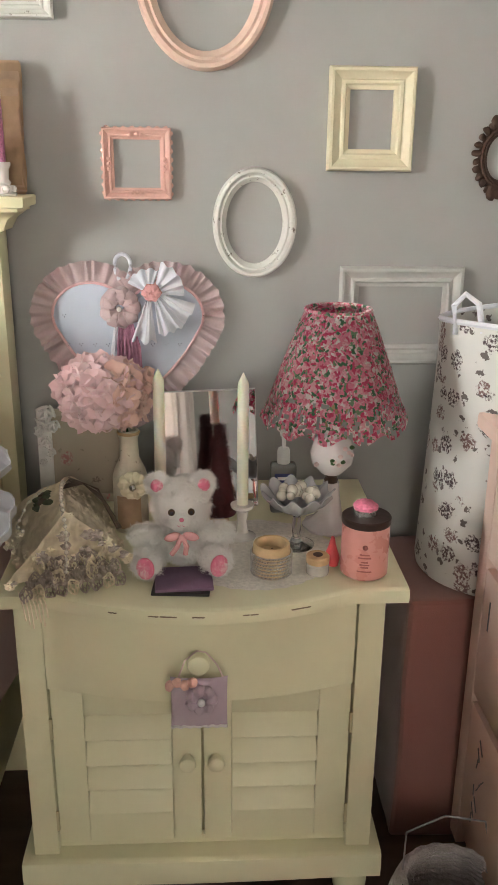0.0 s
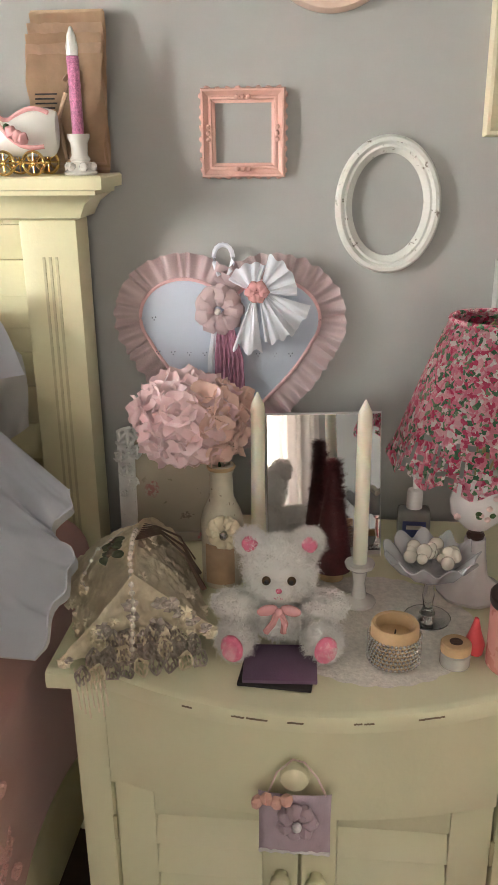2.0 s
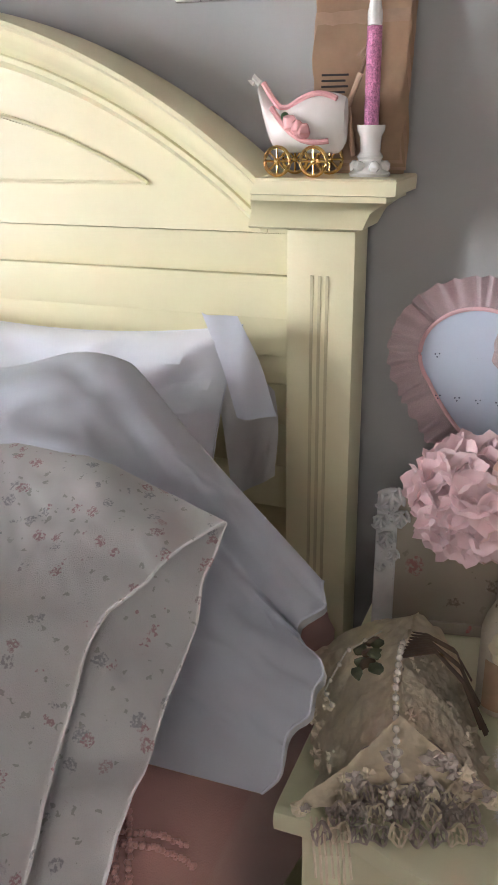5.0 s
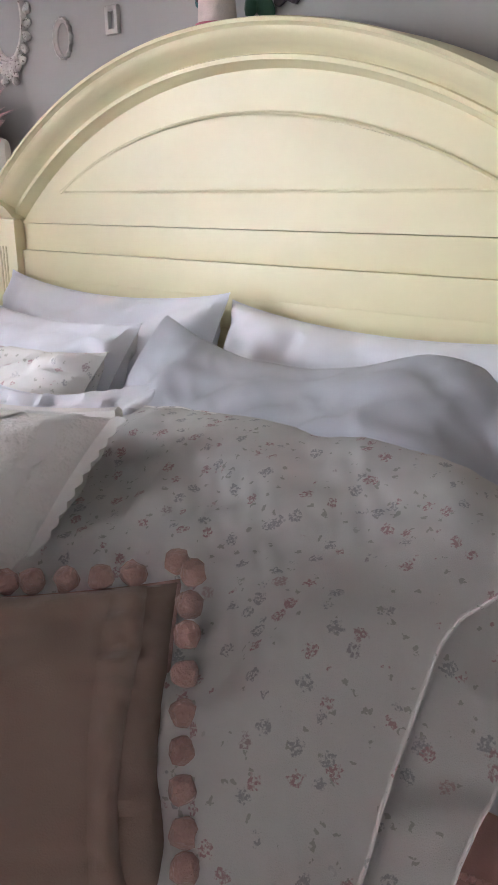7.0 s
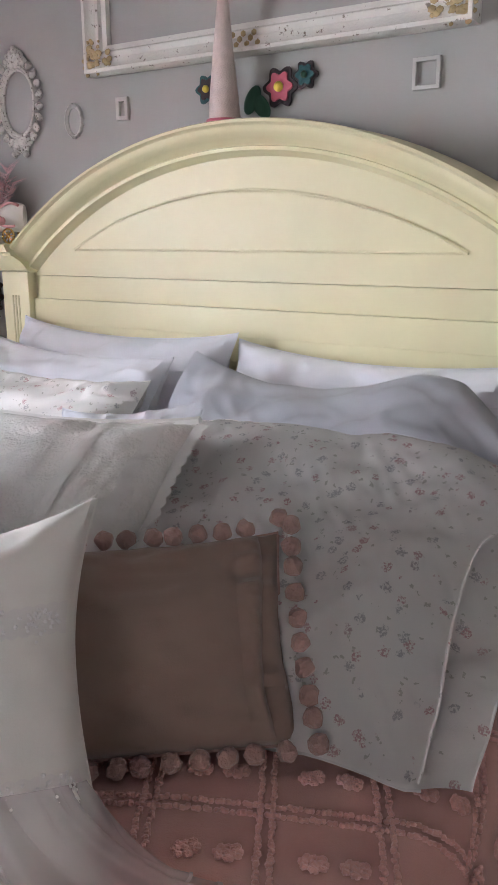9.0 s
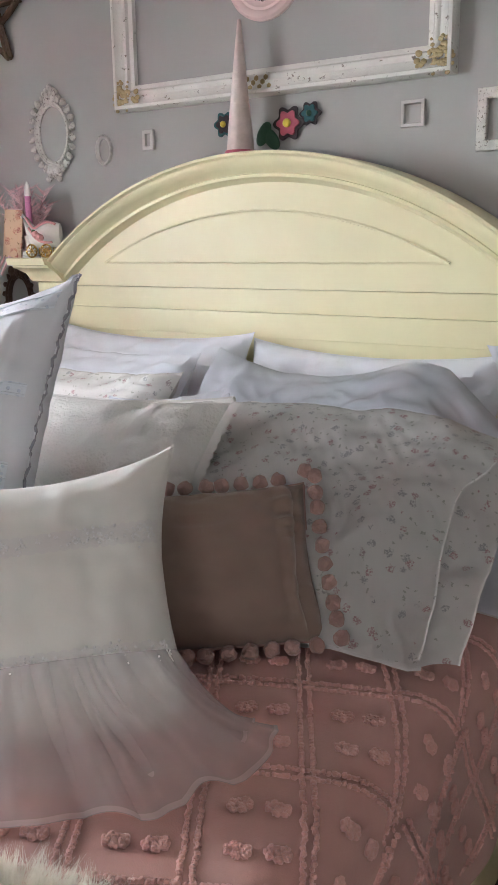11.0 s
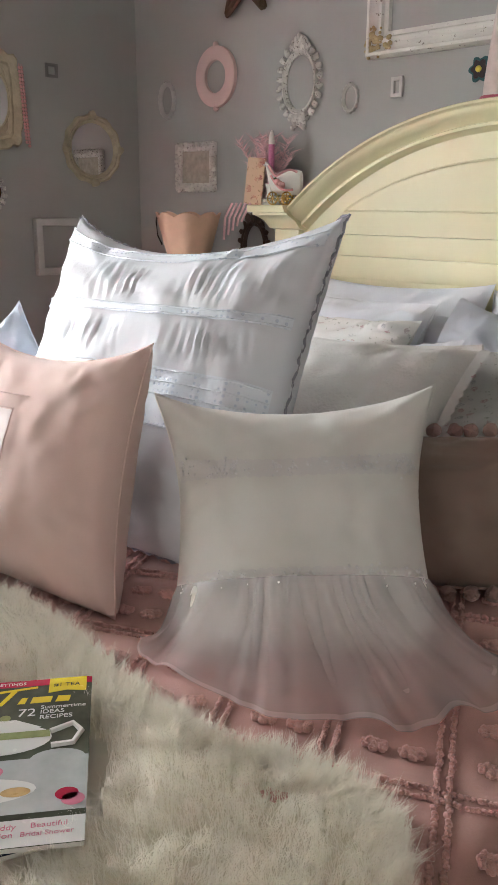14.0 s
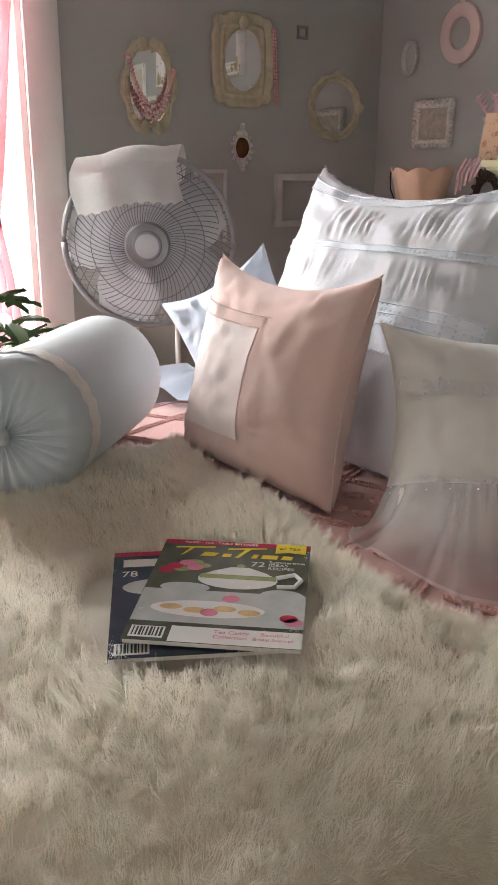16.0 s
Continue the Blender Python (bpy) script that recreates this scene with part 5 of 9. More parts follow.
# pink cone and felt flowers on the headboard
M_FELTP = cloth("pink_felt", (0.52, 0.12, 0.17), weave=300, creases=60)
M_FELTD = cloth("dark_felt", (0.05, 0.035, 0.04), weave=300, creases=60)
M_FELTG = cloth("green_felt", (0.035, 0.11, 0.07), weave=300, creases=60)
M_FELTT = cloth("teal_felt", (0.03, 0.11, 0.12), weave=300, creases=60)
M_FELTY = cloth("yellow_felt", (0.75, 0.60, 0.08), weave=300, creases=60)
M_BLUSHCONE = mat("pale_pink_glitter", (0.66, 0.56, 0.53), 0.5, 0.15, 40, 0.6, 400)
cone = thing("cone_tree", "slender pale pink cone tree standing on the headboard", "ornament", Matrix.Translation((-0.083, -0.070, 1.612)))
part("cone", rough_up(lathe([(0.0, 0), (0.033, 0), (0.035, 0.010), (0.031, 0.05), (0.023, 0.14), (0.012, 0.25), (0.004, 0.312), (0.0, 0.314)], 20), 0.002, 40), M_BLUSHCONE, cone)
part("beaded_base", tube([(0.034 * math.cos(t / 20 * math.tau), 0.034 * math.sin(t / 20 * math.tau), 0.008) for t in range(20)], 0.006, 6, True), M_FELTP, cone)


def felt_flower(m, r, petals, outer, inner, core, label, flat=False):
    fl = thing("felt_flower", label, "felt flower", m, "felt flowers over the headboard")
    for layer, (rad, mt, y) in enumerate(((r, outer, 0.004), (r * 0.74, inner, 0.008))):
        n = 60
        bm = bmesh.new()
        ring = [superring(0, 0, rad, rad, n, 2.0, lambda t: 0.16 * math.cos(petals * t))[i] for i in range(n)]
        a = [bm.verts.new((x, -y, z)) for x, z in ring]
        b = [bm.verts.new((x * 0.98, -y - 0.005, z * 0.98)) for x, z in ring]
        bm.faces.new(a[::-1])
        bm.faces.new(b)
        for i in range(n):
            bm.faces.new((a[i], a[(i + 1) % n], b[(i + 1) % n], b[i]))
        bmesh.ops.recalc_face_normals(bm, faces=bm.faces)
        part("petals", bm, mt, fl)
    part("centre", ball(bmesh.new(), (0, -0.015, 0), r * 0.28, 12, 8), core, fl)
    return fl


felt_flower(wall_at(-0.170, 1.700), 0.029, 6, M_FELTT, M_FELTD, M_FELTY, "teal and yellow felt flower on the wall")
felt_flower(wall_at(0.019, 1.688), 0.038, 6, M_FELTD, M_FELTP, M_FELTY, "pink felt flower with black rim and yellow centre")
felt_flower(wall_at(0.080, 1.706), 0.026, 6, M_FELTD, M_FELTT, M_FELTG, "small teal felt flower with a green centre")
for x, z, rot in ((-0.052, 1.668, 30), (-0.030, 1.655, -40)):
    lf = thing("felt_leaf", "dark green felt leaf beside the pink flower", "felt leaf", wall_at(x, z, rot), "felt leaves")
    bm = bmesh.new()
    bmesh.ops.create_uvsphere(bm, u_segments=14, v_segments=8, radius=1.0, matrix=Matrix.Translation((0, -0.007, 0)) @ Matrix.Diagonal((0.018, 0.005, 0.032, 1)))
    part("leaf", bm, M_FELTG, lf)

# ---- side wall: small mirrors and frames ----


def mirror_glass(fr, a, b, y=0.008, power=2.0):
    bm = bmesh.new()
    vs = [bm.verts.new((x, -y, z)) for x, z in superring(0, 0, a, b, 48, power)]
    bm.faces.new(vs)
    bmesh.ops.recalc_face_normals(bm, faces=bm.faces)
    if bm.faces[:][0].normal.y > 0:
        bmesh.ops.reverse_faces(bm, faces=bm.faces)
    bmesh.ops.solidify(bm, geom=bm.faces[:], thickness=0.002)
    part("mirror_glass", bm, M_MIRROR, fr, "mirror glass")


fr = thing("wall_mirror", "antique cream mirror with a wavy rectangular frame", "mirror", side_at(-0.606, 1.688))
part("frame", oval_frame_bm(0.116, 0.146, 0.045, 0.020, 96, steps=((0, 0.0), (0, 0.8), (0.1, 1.0), (0.3, 0.9), (0.6, 0.55), (0.8, 0.75), (1.0, 0.5), (1.0, 0.0)), power=7, wave=lambda t: 0.03 * math.cos(t * 8) + 0.02 * math.cos(t * 12)), M_ANTIQUE, fr)
part("mat_board", boxed(-0.085, 0.085, -0.008, -0.002, -0.112, 0.112), M_ANTIQUE, fr)
part("oval_bead", oval_frame_bm(0.080, 0.106, 0.010, 0.014), M_ANTIQUE, fr)
mirror_glass(fr, 0.072, 0.098, 0.010)
bm = ball(bmesh.new(), (0, -0.016, 0.118), 0.018, 10, 7, 1.4)
part("crest", rough_up(bm, 0.004, 90), M_ANTIQUE, fr)
M_PINKBEAD = mat("pink_glass_beads", (0.74, 0.40, 0.40), 0.25, 0.15, 90, 0.1, 100)


def bead_string(name, pts, r, material, parent_label, step=None):
    st = thing(name, parent_label, "bead necklace")
    step = step or r * 2.0
    acc, last, first = 0.0, Vector(pts[0]), None
    fine = []
    for a, b in zip(pts, pts[1:]):
        for i in range(24):
            fine.append(Vector(a).lerp(Vector(b), i / 24))
    for p in fine:
        acc += (p - last).length
        last = p
        if acc >= step:
            acc = 0.0
            if first is None:
                first = part("bead", ball(bmesh.new(), (0, 0, 0), r, 10, 7), material, st)
                first.location = p
            else:
                o = first.copy()
                scene.collection.objects.link(o)
                o.parent = st
                o.location = p
    part("string", tube(fine[::6], r * 0.25, 5), material, st)
    return st


def arc(p, e, sag, n=12, axis=(0, 0, -1)):
    return [Vector(p).lerp(Vector(e), i / n) + Vector(axis) * sag * 4 * (i / n) * (1 - i / n) for i in range(n + 1)]


for k_ in range(2):
    bead_string("bead_necklace", arc((-1.558, -0.495 + 0.008 * k_, 1.80), (-1.556, -0.484 + 0.010 * k_, 1.56 - 0.02 * k_), 0.004), 0.0055, M_PINKBEAD, "string of pink beads hanging on the mirror")
fr = thing("wall_mirror", "antique scrolled mirror draped with pink beads", "mirror", side_at(-0.960, 1.588))
part("frame", oval_frame_bm(0.093, 0.138, 0.026, 0.018, 96, power=2.6, wave=lambda t: 0.07 * math.cos(t * 6) + 0.04 * math.cos(t * 10)), M_ANTIQUE, fr)
mirror_glass(fr, 0.078, 0.122, 0.006, 2.6)
scrolls(fr, 0.084, 0.132, 12, 0.013, M_ANTIQUE, 0.012)
for k_ in range(3):
    bead_string("bead_necklace", arc((-1.552, -1.048 + 0.004 * k_, 1.685), (-1.552, -0.872 - 0.004 * k_, 1.645), 0.135 + 0.022 * k_, 14), 0.0062, M_PINKBEAD, "string of pink beads draped over the mirror")
fr = oval_frame(side_at(-0.210, 1.552), 0.118, 0.117, 0.030, 0.020, M_ANTIQUE, "antique cream oval mirror in the room's corner", "wall_mirror", "mirror", wave=lambda t: 0.025 * math.cos(t * 12))
mirror_glass(fr, 0.090, 0.089, 0.006)
for a_ in (0, 90, 180, 270):
    bm = ball(bmesh.new(), (0.112 * math.cos(radians(a_)), -0.012, 0.112 * math.sin(radians(a_))), 0.016, 9, 6)
    part("corner_scroll", rough_up(bm, 0.005, 90), M_ANTIQUE, fr)
fr = oval_frame(side_at(-0.606, 1.404), 0.034, 0.048, 0.011, 0.012, M_SILVERLACE, "small ornate oval frame with a dark portrait stone")
scrolls(fr, 0.038, 0.052, 14, 0.010, M_SILVERLACE, 0.007)
part("stone", ball(bmesh.new(), (0, -0.004, 0), 0.026, 14, 10, 1.35), mat("amber_stone", (0.16, 0.07, 0.02), 0.25, 0.4, 30, 0.1, 80), fr, "dark amber cabochon")
for z in (0.068, -0.070):
    part("finial", rough_up(ball(bmesh.new(), (0, -0.008, z), 0.011, 8, 6, 1.4), 0.003, 120), M_SILVERLACE, fr)
rect_frame(side_at(-0.360, 1.222), 0.21, 0.192, 0.026, 0.022, M_GREYWHITE, "grey-white box frame on the side wall", FLAT)
rect_frame(side_at(-0.735, 1.205), 0.13, 0.25, 0.012, 0.012, M_GREYWHITE, "pale framed print behind the fan", FLAT, mat("faded_print", (0.50, 0.45, 0.42), 0.8, 0.3, 16, 0.2, 90), "faded pink floral print")
rect_frame(side_at(-0.360, 1.795), 0.046, 0.044, 0.009, 0.008, mat("grey_frame_paint", (0.24, 0.23, 0.23), 0.6, 0.1, 10, 0.2, 90), "tiny square grey frame", FLAT)

# ---- fan ----
M_FAN = mat("grey_fan_plastic", (0.34, 0.34, 0.36), 0.45, 0.08, 10, 0.1, 200)
M_FANLT = mat("light_grey_fan_plastic", (0.50, 0.50, 0.52), 0.4, 0.06, 10, 0.1, 200)
k = Nodes("smoky_blade")
M_BLADE = k.done(k.mix(k.noise(5, 2), (0.58, 0.58, 0.60), (0.66, 0.66, 0.68)), 0.25, 0.0, Transmission_Weight=0.1)
M_WIRE = mat("grey_wire", (0.24, 0.24, 0.25), 0.35, 0.05, 30, 0.05, 100, metal=0.5)
FC = Vector((-1.17, -1.150, 1.128))
fan_yaw = math.degrees(math.atan2(1.197 + 1.17, -(-2.169 + 1.15)))
fan = thing("pedestal_fan", "grey pedestal fan with wire guard standing by the window", "fan", Matrix.Translation(FC) @ Matrix.Rotation(radians(fan_yaw - 4), 4, "Z") @ Matrix.Rotation(radians(2), 4, "X"))
FR = 0.250
for y, r in ((-0.07, 0.0), (0.05, 0.0)):
    part("guard_ring", tube([(FR * math.cos(i / 64 * math.tau), 0.0 + y * 0.12, FR * math.sin(i / 64 * math.tau)) for i in range(64)], 0.008, 8, True), M_FAN, fan)


def guard(side, n):
    for i in range(n):
        a0 = i / n * math.tau
        pts = []
        for k2 in range(9):
            s = k2 / 8
            rr_ = 0.062 + (FR - 0.066) * s
            an = a0 + 0.55 * (1 - s) * (1 if side < 0 else -1)
            pts.append((rr_ * math.cos(an), side * 0.078 * (1 - s ** 2.2) * (1 if side < 0 else 0.9), rr_ * math.sin(an)))
        yield pts


w0 = None
for pts in guard(-1, 72):
    if w0 is None:
        w0 = part("guard_wire", tube(pts, 0.0011, 4), M_WIRE, fan)
        base_n = 0
    else:
        base_n += 1
        o = w0.copy()
        scene.collection.objects.link(o)
        o.parent = fan
        o.matrix_basis = Matrix.Rotation(-base_n / 72 * math.tau, 4, "Y")
b0 = None
for i, pts in enumerate(guard(1, 48)):
    if b0 is None:
        b0 = part("rear_guard_wire", tube(pts, 0.0011, 4), M_WIRE, fan)
    else:
        o = b0.copy()
        scene.collection.objects.link(o)
        o.parent = fan
        o.matrix_basis = Matrix.Rotation(-i / 48 * math.tau, 4, "Y")
for rr_ in (0.11, 0.165, 0.215):
    part("guard_hoop", tube([(rr_ * math.cos(i / 48 * math.tau), -0.078 * (1 - ((rr_ - 0.062) / (FR - 0.066)) ** 2.2) - 0.001, rr_ * math.sin(i / 48 * math.tau)) for i in range(48)], 0.0014, 5, True), M_WIRE, fan)
bm = lathe([(0.0, 0.0), (0.040, 0.0), (0.043, -0.004), (0.060, -0.006), (0.066, -0.014), (0.066, -0.028), (0.0, -0.028)], 40)
bm.transform(Matrix.Translation((0, -0.100, 0)) @ Matrix.Rotation(radians(90), 4, "X"))
part("hub_cap", bm, M_WIRE, fan, "dark grey hub cap")
bm = lathe([(0.0, 0.0), (0.032, 0.0), (0.034, 0.003), (0.0, 0.003)], 32)
bm.transform(Matrix.Translation((0, -0.101, 0)) @ Matrix.Rotation(radians(90), 4, "X"))
part("badge", bm, mat("silver_badge", (0.42, 0.42, 0.44), 0.4, 0.05, 20, 0.05, 80, metal=0.8), fan, "silver badge")
for k_ in range(5):
    bm, rows = bmesh.new(), []
    for i in range(11):
        s = i / 10
        r = 0.05 + 0.185 * s
        wd = 0.050 + 0.078 * math.sin(min(1, s * 1.15) * 1.9) * (1 if s < 0.9 else 0.8)
        a0 = k_ * math.tau / 5 + 0.35 + 0.25 * s
        rows.append([bm.verts.new((r * math.cos(a0 + q * wd / r / 2 * 1.6), 0.028 * q + 0.004 * q * q - 0.01, r * math.sin(a0 + q * wd / r / 2 * 1.6))) for q in (-1, -0.4, 0.2, 0.7, 1)])
    for a, b in zip(rows, rows[1:]):
        for i in range(4):
            bm.faces.new((a[i], a[i + 1], b[i + 1], b[i]))
    bmesh.ops.solidify(bm, geom=bm.faces[:], thickness=0.003)
    part("blade", bm, M_BLADE, fan)
bm = lathe([(0.0, 0.0), (0.05, 0.0), (0.075, 0.02), (0.078, 0.09), (0.06, 0.13), (0.0, 0.14)], 28)
bm.transform(Matrix.Translation((0, 0.06, 0)) @ Matrix.Rotation(radians(-90), 4, "X"))
part("motor_housing", bm, M_FAN, fan)
inv = fan.matrix_world.inverted()
for x in (-0.055, 0.075):
    bm = tube([(x, 0.10, -0.12), (x, 0.10, -0.60), (x * 1.2, 0.10, -1.105)], 0.0085, 8)
    part("stand_pole", bm, M_TRIM, fan, "white stand tube")
bm = lathe([(0.0, -1.118), (0.20, -1.118), (0.205, -1.105), (0.19, -1.090), (0.05, -1.075), (0.0, -1.075)], 36, 0, 0.10)
part("base", bm, M_FAN, fan)

M_TOWEL = cloth("white_lace_towel", (0.76, 0.75, 0.74), weave=250, creases=30, bump=0.5)
towel = thing("lace_towel", "white lace cloth draped over the top of the fan", "towel", fan.matrix_world.copy())


def towel_fn(s, t):
    x = -0.20 + 0.30 * s + 0.012 * math.sin(t * 7)
    u = (t - 0.42) * 0.30
    arcz = 0.262 * math.sqrt(max(0.05, 1 - (x / 0.275) ** 2))
    y = -0.012 - max(0, u) * 0.35 if u > 0 else 0.012
    y = -0.09 * min(1, max(0.0, u) / 0.05) ** 0.5 if u > 0 else 0.02 - 0.25 * u
    z = max(arcz, 0.225 + 0.04 * s) + 0.014 - abs(u) * 0.9
    rag = 0.004 * math.sin(s * 60) * max(0, t - 0.85) / 0.15
    return Vector((x, y - 0.006 * math.sin(s * 15) * abs(u) * 8, z + rag))


part("cloth", loose_sheet(towel_fn, 36, 30, 0.003), M_TOWEL, towel)

# ---- plant by the window ----
M_LEAF = mat("green_leaf", (0.045, 0.10, 0.03), 0.4, 0.3, 20, 0.2, 120)
M_POT = mat("white_pot", (0.70, 0.68, 0.64), 0.4, 0.1, 10, 0.1, 90)
plant = thing("house_plant", "leafy green plant in a pot by the window", "plant", Matrix.Translation((-1.0, -1.70, 0.0)) @ Matrix.Diagonal((1, 1, 1.10, 1)))
part("stand", lathe([(0.0, 0.0), (0.15, 0.0), (0.15, 0.02), (0.03, 0.04), (0.03, 0.50), (0.15, 0.52), (0.15, 0.545), (0.0, 0.545)], 24), M_TRIM, plant)
part("pot", lathe([(0.0, 0.546), (0.08, 0.546), (0.11, 0.70), (0.118, 0.715), (0.10, 0.715), (0.09, 0.69), (0.0, 0.69)], 28), M_POT, plant)
rr = random.Random(21)
bm = bmesh.new()
for k_ in range(9):
    for q in range(7):
        leaf = bmesh.new()
        bmesh.ops.create_grid(leaf, x_segments=4, y_segments=2, size=1.0)
        for v in leaf.verts:
            s = (v.co.x + 1) / 2
            v.co = Vector((s * 0.105, v.co.y * 0.024 * math.sin(min(1, s * 0.96 + 0.04) * math.pi) ** 0.7, -0.05 * s * s + 0.012 * abs(v.co.y)))
        an, el = rr.uniform(0, math.tau), rr.uniform(-0.2, 0.9)
        rad, ht = rr.uniform(0.02, 0.24), rr.uniform(0.76, 0.93)
        leaf.transform(Matrix.Translation((rad * math.cos(an), rad * math.sin(an), ht - rad * 0.25)) @ Matrix.Rotation(an + rr.uniform(-0.6, 0.6), 4, "Z") @ Matrix.Rotation(-el, 4, "Y"))
        part("leaf", leaf, M_LEAF, plant)
    an = k_ / 9 * math.tau
    part("stem", tube([(0, 0, 0.69), (0.05 * math.cos(an), 0.05 * math.sin(an), 0.82), (0.17 * math.cos(an), 0.17 * math.sin(an), 0.86)], 0.003, 5), M_LEAF, plant)
bm.free()

# ---- left-hand end of the headboard ----
M_HEADPINK = mat("glossy_pink_glaze", (0.80, 0.42, 0.42), 0.2, 0.15, 30, 0.1, 100)
M_PORC = mat("white_porcelain", (0.80, 0.77, 0.73), 0.15, 0.06, 20, 0.05, 80)
M_GLITTER = mat("pink_glitter", (0.80, 0.30, 0.52), 0.3, 0.6, 420, 0.9, 600, metal=0.4)
M_FLAME = mat("white_flame_bulb", (0.82, 0.80, 0.76), 0.3, 0.04, 20, 0.05, 80)
M_KRAFT = mat("printed_old_paper", (0.58, 0.40, 0.26), 0.85, 0.3, 14, 0.3, 90)
M_KRAFT2 = mat("crumpled_paper", (0.66, 0.47, 0.33), 0.9, 0.25, 20, 0.5, 70)


def carriage(m, label):
    """A small porcelain pram: a boat-shaped body with a raised hood end, scrolled prow, four gilt wheels and applied roses."""
    c = thing("porcelain_carriage", label, "figurine", m)
    bm, rows = bmesh.new(), []
    n = 28
    for j in range(n + 1):
        s = j / n
        x = -0.058 + 0.116 * s
        top = 0.086 + 0.016 * max(0.0, math.sin(max(0.0, s - 0.36) / 0.64 * math.pi * 0.80)) + 0.030 * max(0, (0.24 - s) / 0.24) ** 1.3
        low = 0.028 + 0.066 * max(0, (0.22 - s) / 0.22) ** 1.6 + 0.012 * max(0, (s - 0.9) / 0.1) ** 2
        half = 0.031 * math.sin(math.pi * min(1, max(0.04, 0.10 + 0.86 * s))) ** 0.6
        row = []
        for q in range(16):
            an = q / 16 * math.tau
            row.append(bm.verts.new((x, half * math.cos(an), (top + low) / 2 + (top - low) / 2 * math.sin(an))))
        rows.append(row)
    for a, b in zip(rows, rows[1:]):
        for i in range(16):
            bm.faces.new((a[i], a[(i + 1) % 16], b[(i + 1) % 16], b[i]))
    bm.faces.new(rows[0])
    bm.faces.new(rows[-1])
    bmesh.ops.recalc_face_normals(bm, faces=bm.faces)
    part("body", bm, M_PORC, c)
    for y in (-0.030, 0.030):
        for x in (-0.024, 0.026):
            w = tube([(x + 0.0175 * math.cos(i / 24 * math.tau), y, 0.0195 + 0.0175 * math.sin(i / 24 * math.tau)) for i in range(24)], 0.0024, 6, True)
            for k2 in range(4):
                a_ = k2 / 4 * math.pi
                tube([(x - 0.017 * math.cos(a_), y, 0.0195 - 0.017 * math.sin(a_)), (x + 0.017 * math.cos(a_), y, 0.0195 + 0.017 * math.sin(a_))], 0.0014, 5, bm=w)
            part("wheel", w, M_GOLD, c, "gilt wheel")
            part("wheel_hub", ball(bmesh.new(), (x, y, 0.0195), 0.0045, 8, 6), M_GOLD, c)
    part("garland", tube([(-0.034 + 0.078 * i / 16, -0.0325 + 0.008 * abs(i / 8 - 1) ** 2, 0.084 - 0.040 * (i / 16) - 0.016 * math.sin(i / 16 * math.pi)) for i in range(17)], 0.0036, 7), M_HEADPINK, c, "pink glazed garland")
    for k2, (x, z) in enumerate(((0.006, 0.060), (-0.004, 0.066), (0.014, 0.056))):
        rose = ball(bmesh.new(), (x, -0.036, z), 0.0095, 10, 7)
        part("rose", rough_up(rose, 0.003, 260, k2), M_HEADPINK, c, "applied pink rose")
    part("leaf", ball(bmesh.new(), (-0.012, -0.033, 0.073), 0.006, 8, 5), M_LEAF, c)
    part("scroll_handle", tube([(-0.052, 0, 0.092), (-0.060, 0, 0.112), (-0.070, 0, 0.122), (-0.074, 0, 0.118), (-0.069, 0, 0.114)], 0.0045, 6), M_PORC, c)
    part("hood_edge", tube([(-0.050 + 0.100 * i / 20, -0.014, 0.084 + 0.016 * max(0.0, math.sin(max(0.0, i / 20 - 0.36) / 0.64 * math.pi * 0.80)) + 0.030 * max(0, (0.24 - i / 20) / 0.24) ** 1.3) for i in range(21)], 0.0038, 6), M_HEADPINK, c, "red and pink glazed rim")
    return c


def glitter_candle(m, label):
    c = thing("glitter_candle", label, "candle", m)
    part("holder", lathe([(0.0, 0.0), (0.026, 0.0), (0.027, 0.004), (0.019, 0.010), (0.015, 0.020), (0.017, 0.024), (0.013, 0.030), (0.014, 0.048), (0.018, 0.056), (0.018, 0.062), (0.0, 0.062)], 24), M_PORC, c, "white porcelain candlestick")
    part("shaft", rough_up(lathe([(0.0, 0.062), (0.0095, 0.062), (0.0095, 0.175), (0.0, 0.175)], 16), 0.0004, 300), M_GLITTER, c, "pink glitter candle shaft")
    part("flame_bulb", lathe([(0.0, 0.175), (0.009, 0.176), (0.0095, 0.188), (0.0065, 0.205), (0.002, 0.216), (0.0, 0.217)], 14), M_FLAME, c, "white flame bulb")
    for k2 in range(6):
        a_ = k2 / 6 * math.tau
        part("applied_flower", rough_up(ball(bmesh.new(), (0.020 * math.cos(a_), 0.020 * math.sin(a_), 0.012), 0.0075, 8, 6), 0.002, 220, k2), M_PORC, c)
    return c


carriage(pose(0.716, -0.108, 1.367, 0, 0, -4), "white porcelain pram figurine with pink roses and gilt wheels")
glitter_candle(pose(0.803, -0.098, 1.367), "pink glitter battery candle in a white stick")
bk = thing("paper_book", "altered old book with torn printed pages", "book", pose(0.777, -0.050, 1.367, -6, 0, 0))
part("cover", boxed(-0.060, 0.060, -0.005, 0.005, 0.0, 0.250, 0.002), M_KRAFT, bk)
for k_ in range(5):
    bm = loose_sheet(lambda s, t: Vector((-0.062 + 0.124 * s + 0.004 * math.sin(t * 9 + k_), -0.008 - 0.004 * k_ - 0.004 * noise.noise(Vector((s * 4, t * 5, k_))), 0.004 * k_ + (0.245 - 0.020 * k_) * t + 0.004 * noise.noise(Vector((s * 9, k_, 0))) * (t > 0.9))), 12, 12, 0.0006)
    part("page", bm, M_KRAFT2 if k_ % 2 else M_KRAFT, bk)
